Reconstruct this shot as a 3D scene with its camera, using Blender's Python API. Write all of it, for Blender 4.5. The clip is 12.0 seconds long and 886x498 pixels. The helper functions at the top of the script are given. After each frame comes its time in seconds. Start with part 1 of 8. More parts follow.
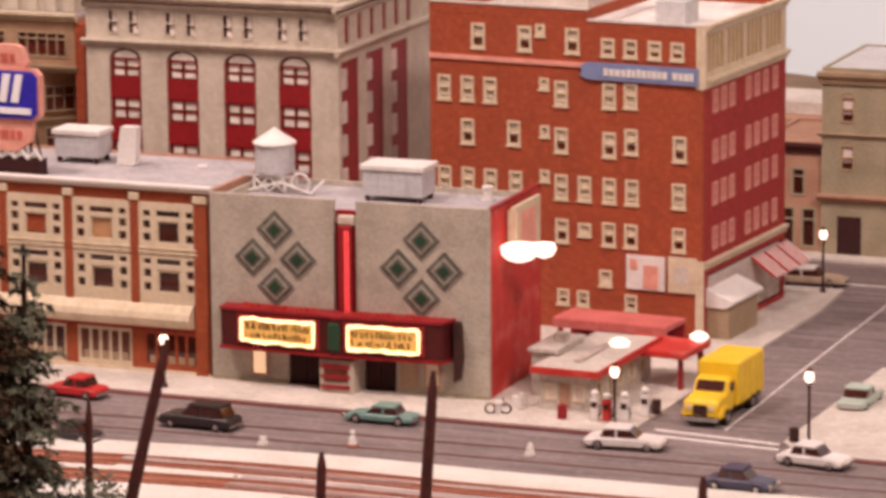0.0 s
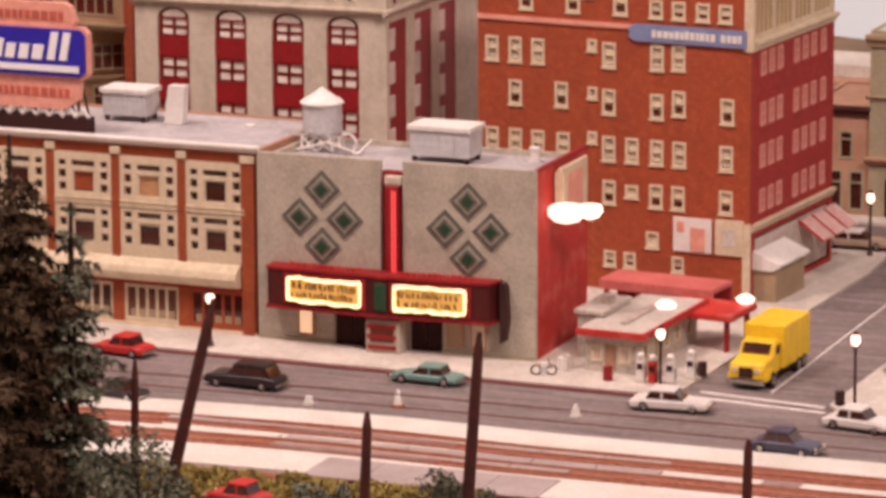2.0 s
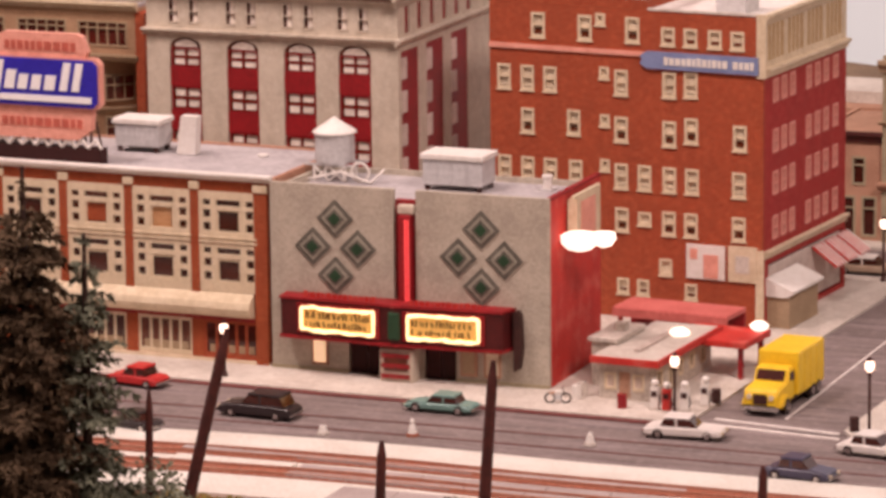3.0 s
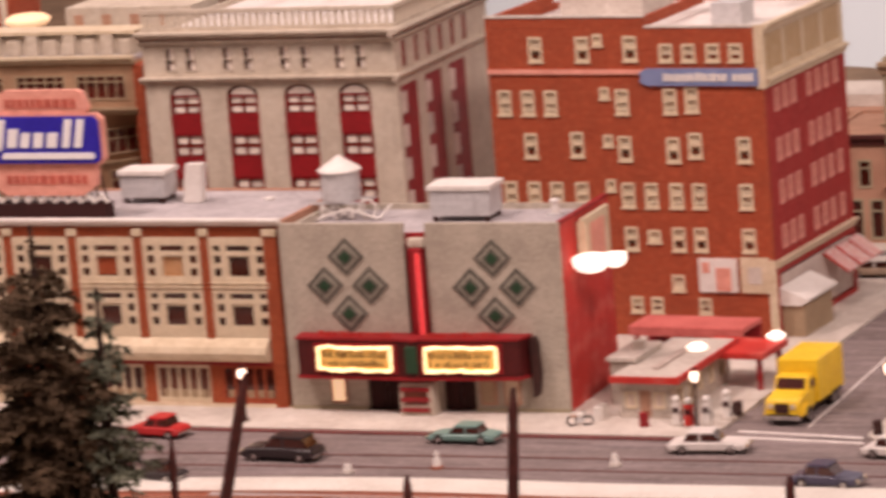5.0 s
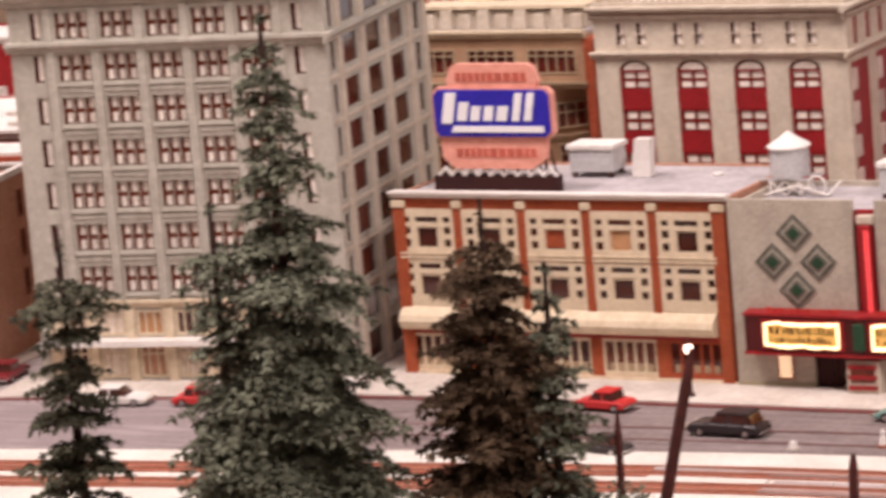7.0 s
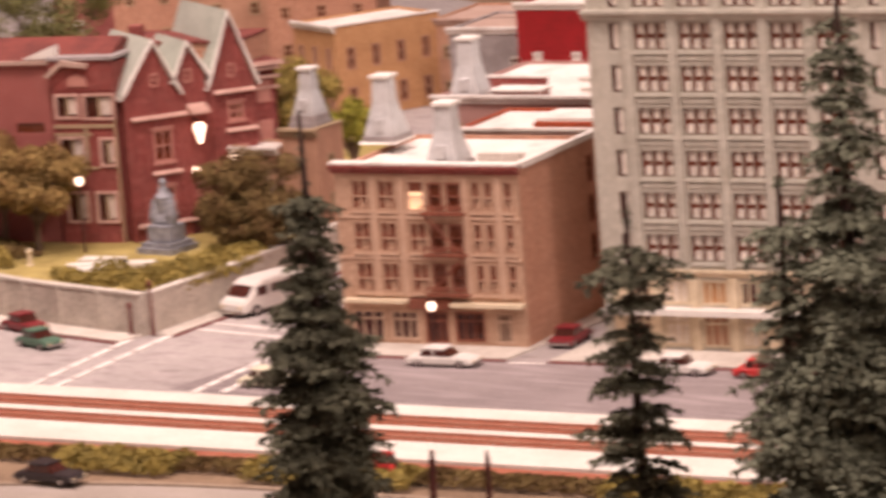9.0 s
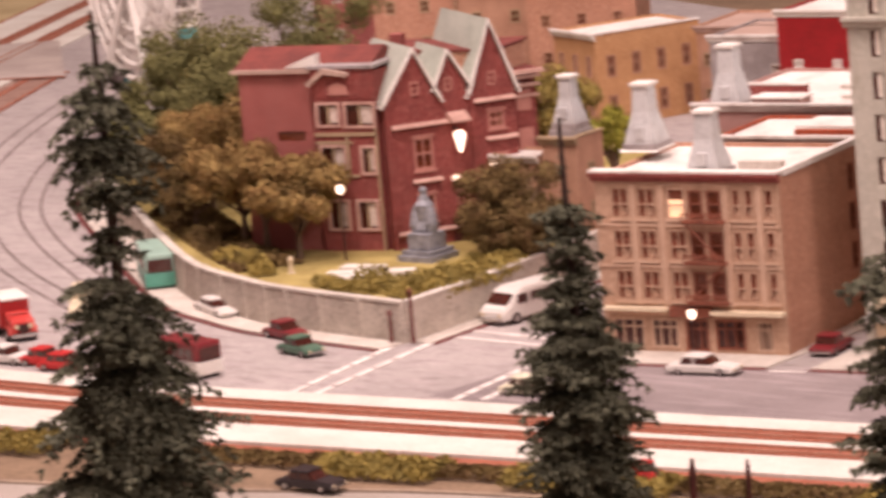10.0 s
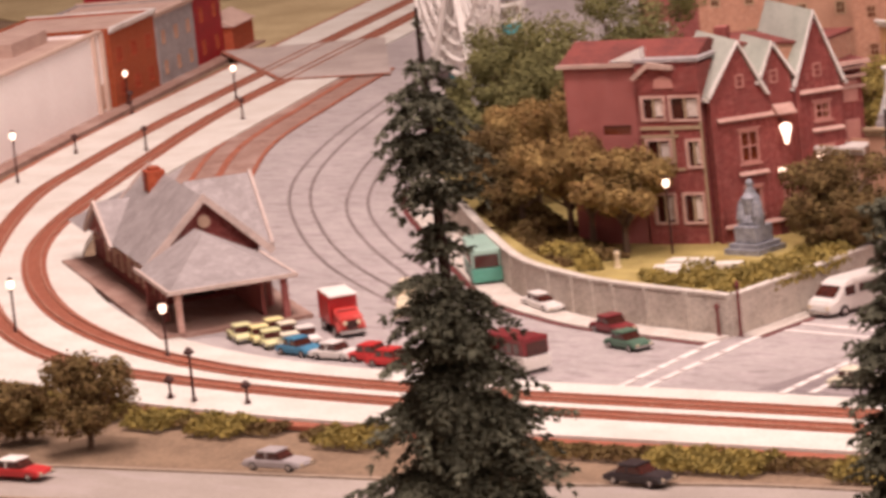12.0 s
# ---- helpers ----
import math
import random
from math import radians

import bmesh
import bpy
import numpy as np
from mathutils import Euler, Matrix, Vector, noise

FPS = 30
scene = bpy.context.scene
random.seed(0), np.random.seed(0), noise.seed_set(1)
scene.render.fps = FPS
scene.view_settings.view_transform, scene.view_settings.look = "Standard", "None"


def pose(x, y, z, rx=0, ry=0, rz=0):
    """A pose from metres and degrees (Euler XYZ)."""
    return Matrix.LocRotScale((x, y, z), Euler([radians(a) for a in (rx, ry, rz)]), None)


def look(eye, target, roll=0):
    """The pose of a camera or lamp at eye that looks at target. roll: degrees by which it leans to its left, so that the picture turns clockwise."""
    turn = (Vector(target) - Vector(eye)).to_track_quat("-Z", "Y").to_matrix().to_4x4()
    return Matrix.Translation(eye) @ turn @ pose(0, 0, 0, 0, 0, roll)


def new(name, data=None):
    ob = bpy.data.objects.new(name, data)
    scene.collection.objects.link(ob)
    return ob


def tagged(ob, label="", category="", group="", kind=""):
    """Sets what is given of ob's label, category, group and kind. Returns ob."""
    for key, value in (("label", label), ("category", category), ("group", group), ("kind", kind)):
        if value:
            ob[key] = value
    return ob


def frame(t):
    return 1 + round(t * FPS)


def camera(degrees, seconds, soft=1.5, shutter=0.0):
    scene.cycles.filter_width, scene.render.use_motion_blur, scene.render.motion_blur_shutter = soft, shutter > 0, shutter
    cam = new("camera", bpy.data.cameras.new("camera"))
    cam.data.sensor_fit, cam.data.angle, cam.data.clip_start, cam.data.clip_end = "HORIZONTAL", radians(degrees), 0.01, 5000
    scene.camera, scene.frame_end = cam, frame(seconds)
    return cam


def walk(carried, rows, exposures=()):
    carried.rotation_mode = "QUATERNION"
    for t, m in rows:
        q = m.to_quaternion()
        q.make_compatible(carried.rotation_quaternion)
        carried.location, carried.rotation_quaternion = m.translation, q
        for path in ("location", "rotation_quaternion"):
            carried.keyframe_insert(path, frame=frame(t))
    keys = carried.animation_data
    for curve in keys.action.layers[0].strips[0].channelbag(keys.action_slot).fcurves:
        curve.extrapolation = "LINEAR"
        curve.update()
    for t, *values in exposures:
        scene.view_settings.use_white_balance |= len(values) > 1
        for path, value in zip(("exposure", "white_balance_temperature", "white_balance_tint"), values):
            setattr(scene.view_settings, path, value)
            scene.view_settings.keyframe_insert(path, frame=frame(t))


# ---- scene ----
FOV = 12.00
cam = camera(FOV, 12.0, soft=3.5, shutter=0.5)
# seconds, eye, heading (degrees left of +y), tilt down, roll
PATH = [
    (0.0, 0.0, 0.0, 0.700, 21.000, 11.500, -0.500),
    (0.5, 0.0, 0.0, 0.700, 21.561, 11.278, -0.220),
    (1.0, 0.0, 0.0, 0.700, 21.729, 12.144, -0.158),
    (1.5, 0.0, 0.0, 0.700, 21.562, 12.433, 0.019),
    (2.0, 0.0, 0.0, 0.700, 21.652, 12.029, -0.256),
    (2.5, 0.0, 0.0, 0.700, 21.847, 11.653, -0.502),
    (3.0, 0.0, 0.0, 0.700, 21.833, 11.639, -0.652),
    (3.2, 0.0, 0.0, 0.700, 21.925, 11.585, -0.800),
    (4.8, 0.0, 0.0, 0.700, 21.361, 11.221, -4.324),
    (5.0, 0.0, 0.0, 0.700, 21.969, 11.209, -4.500),
    (5.5, 0.0, 0.0, 0.700, 23.805, 11.198, -4.777),
    (6.0, 0.0, 0.0, 0.700, 25.377, 11.008, -4.823),
    (6.5, 0.0, 0.0, 0.700, 26.879, 10.906, -5.044),
    (6.7, 0.0, 0.0, 0.700, 27.399, 10.946, -5.142),
    (8.3, 0.0, 0.0, 0.700, 32.570, 11.129, -3.415),
    (8.5, 0.0, 0.0, 0.700, 33.514, 10.980, -3.579),
    (9.0, 0.0, 0.0, 0.700, 36.012, 10.824, -4.183),
    (9.5, 0.0, 0.0, 0.700, 37.934, 10.757, -4.484),
    (10.0, 0.0, 0.0, 0.700, 39.588, 10.439, -4.824),
    (10.5, 0.0, 0.0, 0.700, 41.143, 10.391, -5.096),
    (11.0, 0.0, 0.0, 0.700, 41.961, 10.217, -5.385),
    (11.5, 0.0, 0.0, 0.700, 43.108, 10.093, -5.778),
    (12.0, 0.0, 0.0, 0.700, 44.082, 10.094, -6.144),
]


def aim(x, y, z, heading, tilt, roll):
    a, b = radians(heading), radians(tilt)
    way = Vector((-math.sin(a) * math.cos(b), math.cos(a) * math.cos(b), -math.sin(b)))
    eye = Vector((x, y, z))
    return look(eye, eye + way, roll)


# seconds, stops, kelvin, tint: the camera's own balance drifts along the way
BALANCE = [(0.0, -0.46, 6810, 22), (5.0, -0.52, 6840, 23), (5.5, -0.33, 6660, 18), (6.5, -0.31, 6210, 14), (8.5, -0.08, 6560, 14), (9.0, -0.24, 6860, 20), (9.5, -0.22, 6760, 22), (10.5, -0.24, 6660, 20), (11.5, -0.24, 6610, 17), (12.0, -0.29, 6660, 20)]
walk(cam, [(t, aim(*row)) for t, *row in PATH], BALANCE)

# ---- light: a hall with warm ceiling lamps over the layout, none of them seen ----
world = bpy.data.worlds.new("hall")
scene.world = world
world.use_nodes = True
world.node_tree.nodes["Background"].inputs[0].default_value = (1.0, 0.71, 0.61, 1)
world.node_tree.nodes["Background"].inputs[1].default_value = 0.33


def unseen_hall_lamp(x, y, z, tx, ty, size, watts, colour):
    data = bpy.data.lights.new("unseen_hall_lamp", "AREA")
    data.shape, data.size, data.size_y, data.energy, data.color = "RECTANGLE", size, size, watts, colour
    ob = new("unseen_hall_lamp", data)
    ob.matrix_world = look((x, y, z), (tx, ty, 0))
    return ob


WARM = (1.0, 0.85, 0.775)
unseen_hall_lamp(-0.7, 1.7, 2.25, -1.15, 2.9, 0.45, 24, WARM)
# added from the front right to brighten the hotel and bank flanks
unseen_hall_lamp(0.75, 1.25, 2.2, -1.05, 3.0, 0.45, 62, WARM)
unseen_hall_lamp(-1.95, 1.85, 2.35, -2.3, 2.9, 0.45, 62, WARM)
unseen_hall_lamp(-3.1, 3.0, 2.6, -3.7, 3.5, 0.45, 62, WARM)

# ---- tools: all shapes below are given in millimetres of the model ----
MM = 0.001


def at(x, y, z=0.0, rz=0.0, rx=0.0, ry=0.0):
    return pose(x * MM, y * MM, z * MM, rx, ry, rz)


def mesh_of(name, bm, *materials):
    me = bpy.data.meshes.new(name)
    bm.to_mesh(me)
    bm.free()
    me.transform(Matrix.Diagonal((MM, MM, MM, 1)))
    for m in materials:
        me.materials.append(m)
    return me


def put(name, me, parent, m=None, label=""):
    ob = new(name, me)
    ob.parent = parent
    if m is not None:
        ob.matrix_basis = m
    return tagged(ob, label)


def part(name, bm, material, parent, label="", m=None):
    """Links a bmesh as one mesh object under a thing or a part."""
    return put(name, mesh_of(name, bm, material), parent, m, label)


def thing(name, m, label, category, group=""):
    ob = new(name)
    ob.empty_display_size = 0.01
    ob.matrix_basis = m
    return tagged(ob, label, category, group)


def single(name, bm, material, m, label, category, group="", kind=""):
    ob = put(name, mesh_of(name, bm, material), None, m)
    return tagged(ob, label, category, group, kind)


def face(bm, pts):
    return bm.faces.new([bm.verts.new(p) for p in pts])


def box(bm, x0, y0, z0, x1, y1, z1):
    v = [bm.verts.new((x, y, z)) for z in (z0, z1) for x, y in ((x0, y0), (x1, y0), (x1, y1), (x0, y1))]
    for f in ((3, 2, 1, 0), (4, 5, 6, 7), (0, 1, 5, 4), (1, 2, 6, 5), (2, 3, 7, 6), (3, 0, 4, 7)):
        bm.faces.new([v[i] for i in f])
    return v


def boxes(*rows):
    bm = bmesh.new()
    for r in rows:
        box(bm, *r)
    return bm


def soft_box(x0, y0, z0, x1, y1, z1, r=0.4):
    bm = boxes((x0, y0, z0, x1, y1, z1))
    bmesh.ops.bevel(bm, geom=bm.edges[:], offset=r, segments=2, affect="EDGES", profile=0.6)
    return bm


def prism(bm, pts, z0, z1):
    """A flat outline, counter-clockwise, raised from z0 to z1."""
    a = [bm.verts.new((x, y, z0)) for x, y in pts]
    b = [bm.verts.new((x, y, z1)) for x, y in pts]
    n = len(pts)
    bm.faces.new(a[::-1])
    bm.faces.new(b)
    for i in range(n):
        bm.faces.new((a[i], a[(i + 1) % n], b[(i + 1) % n], b[i]))


def profile_x(bm, pts, x0, x1):
    """An outline in (y, z) pulled along x."""
    a = [bm.verts.new((x0, y, z)) for y, z in pts]
    b = [bm.verts.new((x1, y, z)) for y, z in pts]
    n = len(pts)
    fs = [bm.faces.new(a[::-1]), bm.faces.new(b)]
    for i in range(n):
        fs.append(bm.faces.new((a[i], a[(i + 1) % n], b[(i + 1) % n], b[i])))
    bmesh.ops.recalc_face_normals(bm, faces=fs)


def profile_y(bm, pts, y0, y1):
    """An outline in (x, z) pulled along y."""
    a = [bm.verts.new((x, y0, z)) for x, z in pts]
    b = [bm.verts.new((x, y1, z)) for x, z in pts]
    n = len(pts)
    fs = [bm.faces.new(a), bm.faces.new(b[::-1])]
    for i in range(n):
        fs.append(bm.faces.new((a[i], b[i], b[(i + 1) % n], a[(i + 1) % n])))
    bmesh.ops.recalc_face_normals(bm, faces=fs)


def tube(bm, p, q, r0, r1=None, n=8):
    """A tapered round bar from p to q."""
    r1 = r0 if r1 is None else r1
    p, q = Vector(p), Vector(q)
    d = (q - p).normalized()
    u = d.orthogonal().normalized()
    w = d.cross(u)
    a, b = [], []
    for i in range(n):
        c, s = math.cos(2 * math.pi * i / n), math.sin(2 * math.pi * i / n)
        a.append(bm.verts.new(p + (u * c + w * s) * r0))
        b.append(bm.verts.new(q + (u * c + w * s) * r1))
    for i in range(n):
        bm.faces.new((a[i], a[(i + 1) % n], b[(i + 1) % n], b[i]))
    bm.faces.new(a[::-1])
    bm.faces.new(b)


def lathe(bm, profile, n=12, x=0.0, y=0.0):
    """A turned shape about z from (radius, z) pairs, bottom first."""
    rings = []
    for r, z in profile:
        rings.append([bm.verts.new((x + r * math.cos(2 * math.pi * i / n), y + r * math.sin(2 * math.pi * i / n), z)) for i in range(n)])
    for a, b in zip(rings, rings[1:]):
        for i in range(n):
            bm.faces.new((a[i], a[(i + 1) % n], b[(i + 1) % n], b[i]))
    bm.faces.new(rings[0][::-1])
    bm.faces.new(rings[-1])


def wall_mesh(width, height, holes, thick=3.0, base=0.0):
    """A wall along x, its outer face at y = 0, with openings (x0, z0, x1, z1) right through it."""
    xs = sorted({0.0, width, *[v for h in holes for v in (h[0], h[2])]})
    zs = sorted({base, height, *[v for h in holes for v in (h[1], h[3])]})
    solid = {}
    for i in range(len(xs) - 1):
        for k in range(len(zs) - 1):
            cx, cz = (xs[i] + xs[i + 1]) / 2, (zs[k] + zs[k + 1]) / 2
            solid[i, k] = not any(h[0] < cx < h[2] and h[1] < cz < h[3] for h in holes)
    bm = bmesh.new()
    for (i, k), s in solid.items():
        if not s:
            continue
        x0, x1, z0, z1 = xs[i], xs[i + 1], zs[k], zs[k + 1]
        face(bm, ((x0, 0, z0), (x1, 0, z0), (x1, 0, z1), (x0, 0, z1)))
        face(bm, ((x1, thick, z0), (x0, thick, z0), (x0, thick, z1), (x1, thick, z1)))
        if not solid.get((i - 1, k)):
            face(bm, ((x0, thick, z0), (x0, 0, z0), (x0, 0, z1), (x0, thick, z1)))
        if not solid.get((i + 1, k)):
            face(bm, ((x1, 0, z0), (x1, thick, z0), (x1, thick, z1), (x1, 0, z1)))
        if not solid.get((i, k - 1)):
            face(bm, ((x0, thick, z0), (x1, thick, z0), (x1, 0, z0), (x0, 0, z0)))
        if not solid.get((i, k + 1)):
            face(bm, ((x0, 0, z1), (x1, 0, z1), (x1, thick, z1), (x0, thick, z1)))
    bmesh.ops.remove_doubles(bm, verts=bm.verts, dist=0.001)
    return bm


def spline(pts, n=12):
    out = []
    p = [Vector(q) for q in pts]
    p = [p[0] * 2 - p[1]] + p + [p[-1] * 2 - p[-2]]
    for i in range(1, len(p) - 2):
        a, b, c, d = p[i - 1:i + 3]
        for k in range(n):
            t = k / n
            out.append(0.5 * ((2 * b) + (c - a) * t + (2 * a - 5 * b + 4 * c - d) * t * t + (3 * b - a - 3 * c + d) * t ** 3))
    return out + [p[-2]]


def offset_line(c, off):
    out = []
    for i, q in enumerate(c):
        d = (c[min(i + 1, len(c) - 1)] - c[max(i - 1, 0)]).normalized()
        out.append(q + Vector((-d.y, d.x)) * off)
    return out


def ribbon(bm, c, off0, off1, z0, z1):
    """A strip of rectangular section along a line c, between two offsets to its left."""
    rows = []
    for a, b in zip(offset_line(c, off0), offset_line(c, off1)):
        rows.append([bm.verts.new((s.x, s.y, z)) for s, z in ((a, z0), (a, z1), (b, z1), (b, z0))])
    fs = []
    for r, s in zip(rows, rows[1:]):
        for k in range(4):
            fs.append(bm.faces.new((r[k], r[(k + 1) % 4], s[(k + 1) % 4], s[k])))
    fs += [bm.faces.new(rows[0]), bm.faces.new(rows[-1][::-1])]
    bmesh.ops.recalc_face_normals(bm, faces=fs)

# ---- materials ----
def surface(name, col, col2=None, rough=0.8, grain=900.0, blotch=60.0, bump=0.25, mix=0.5, metal=0.0, vary=0.0, spec=0.4, island=0.0):
    """A painted or natural surface: two colours mixed by a broad and a fine noise, with fine relief."""
    m = bpy.data.materials.new(name)
    m.use_nodes = True
    nt = m.node_tree
    b = nt.nodes["Principled BSDF"]
    col2 = col2 or tuple(c * 0.72 for c in col)
    tc = nt.nodes.new("ShaderNodeTexCoord")
    n1, n2 = nt.nodes.new("ShaderNodeTexNoise"), nt.nodes.new("ShaderNodeTexNoise")
    n1.inputs["Scale"].default_value, n1.inputs["Detail"].default_value = blotch, 4
    n2.inputs["Scale"].default_value, n2.inputs["Detail"].default_value = grain * 0.42, 4
    for n in (n1, n2):
        nt.links.new(tc.outputs["Object"], n.inputs["Vector"])
    add = nt.nodes.new("ShaderNodeMath")
    add.operation = "ADD"
    nt.links.new(n1.outputs["Fac"], add.inputs[0])
    nt.links.new(n2.outputs["Fac"], add.inputs[1])
    ramp = nt.nodes.new("ShaderNodeMapRange")
    ramp.inputs["From Min"].default_value, ramp.inputs["From Max"].default_value = 1.0 - mix * 0.34, 1.0 + (1 - mix) * 0.40
    nt.links.new(add.outputs[0], ramp.inputs["Value"])
    mx = nt.nodes.new("ShaderNodeMix")
    mx.data_type = "RGBA"
    mx.inputs[6].default_value, mx.inputs[7].default_value = (*col, 1), (*col2, 1)
    nt.links.new(ramp.outputs["Result"], mx.inputs[0])
    out = mx.outputs[2]
    if vary or island:
        hsv = nt.nodes.new("ShaderNodeHueSaturation")
        rnd = nt.nodes.new("ShaderNodeObjectInfo").outputs["Random"] if vary else nt.nodes.new("ShaderNodeNewGeometry").outputs["Random Per Island"]
        rng = nt.nodes.new("ShaderNodeMapRange")
        rng.inputs["To Min"].default_value, rng.inputs["To Max"].default_value = 1 - (vary or island), 1 + (vary or island)
        nt.links.new(rnd, rng.inputs["Value"])
        nt.links.new(rng.outputs["Result"], hsv.inputs["Value"])
        nt.links.new(out, hsv.inputs["Color"])
        out = hsv.outputs["Color"]
    nt.links.new(out, b.inputs["Base Color"])
    b.inputs["Roughness"].default_value, b.inputs["Metallic"].default_value = rough, metal
    b.inputs["Specular IOR Level"].default_value = spec
    if bump:
        bp = nt.nodes.new("ShaderNodeBump")
        bp.inputs["Strength"].default_value, bp.inputs["Distance"].default_value = bump, 0.0006
        nt.links.new(n2.outputs["Fac"], bp.inputs["Height"])
        nt.links.new(bp.outputs["Normal"], b.inputs["Normal"])
    return m


def masonry(name, brick, brick2, joint, length=2.6, rise=0.9, rough=0.85):
    """Model brickwork: courses in the object's own x (or y) and z."""
    m = surface(name, brick, brick2, rough, grain=1100, blotch=45)
    nt = m.node_tree
    b = nt.nodes["Principled BSDF"]
    src = b.inputs["Base Color"].links[0].from_socket
    tc = nt.nodes.new("ShaderNodeTexCoord")
    sep, com = nt.nodes.new("ShaderNodeSeparateXYZ"), nt.nodes.new("ShaderNodeCombineXYZ")
    nt.links.new(tc.outputs["Object"], sep.inputs[0])
    s = nt.nodes.new("ShaderNodeMath")
    s.operation = "ADD"
    nt.links.new(sep.outputs[0], s.inputs[0])
    nt.links.new(sep.outputs[1], s.inputs[1])
    nt.links.new(s.outputs[0], com.inputs[0])
    nt.links.new(sep.outputs[2], com.inputs[1])
    t = nt.nodes.new("ShaderNodeTexBrick")
    nt.links.new(com.outputs[0], t.inputs["Vector"])
    t.inputs["Scale"].default_value = 1000.0
    t.inputs["Brick Width"].default_value, t.inputs["Row Height"].default_value, t.inputs["Mortar Size"].default_value = length, rise, 0.12
    t.inputs["Color1"].default_value, t.inputs["Color2"].default_value, t.inputs["Mortar"].default_value = (1, 1, 1, 1), (0.78, 0.78, 0.78, 1), (0, 0, 0, 1)
    mu = nt.nodes.new("ShaderNodeMix")
    mu.data_type, mu.blend_type = "RGBA", "MULTIPLY"
    mu.inputs[0].default_value = 0.6
    nt.links.new(src, mu.inputs[6])
    nt.links.new(t.outputs["Color"], mu.inputs[7])
    mj = nt.nodes.new("ShaderNodeMix")
    mj.data_type = "RGBA"
    mj.inputs[7].default_value = (*joint, 1)
    nt.links.new(t.outputs["Fac"], mj.inputs[0])
    nt.links.new(mu.outputs[2], mj.inputs[6])
    nt.links.new(mj.outputs[2], b.inputs["Base Color"])
    return m


def glow(name, col, strength):
    m = bpy.data.materials.new(name)
    m.use_nodes = True
    b = m.node_tree.nodes["Principled BSDF"]
    b.inputs["Base Color"].default_value = (*col, 1)
    b.inputs["Emission Color"].default_value = (*col, 1)
    b.inputs["Emission Strength"].default_value = strength
    return m


def glass(name, col, rough=0.08):
    m = surface(name, col, tuple(c * 0.6 for c in col), rough, bump=0, spec=0.6, blotch=90)
    return m


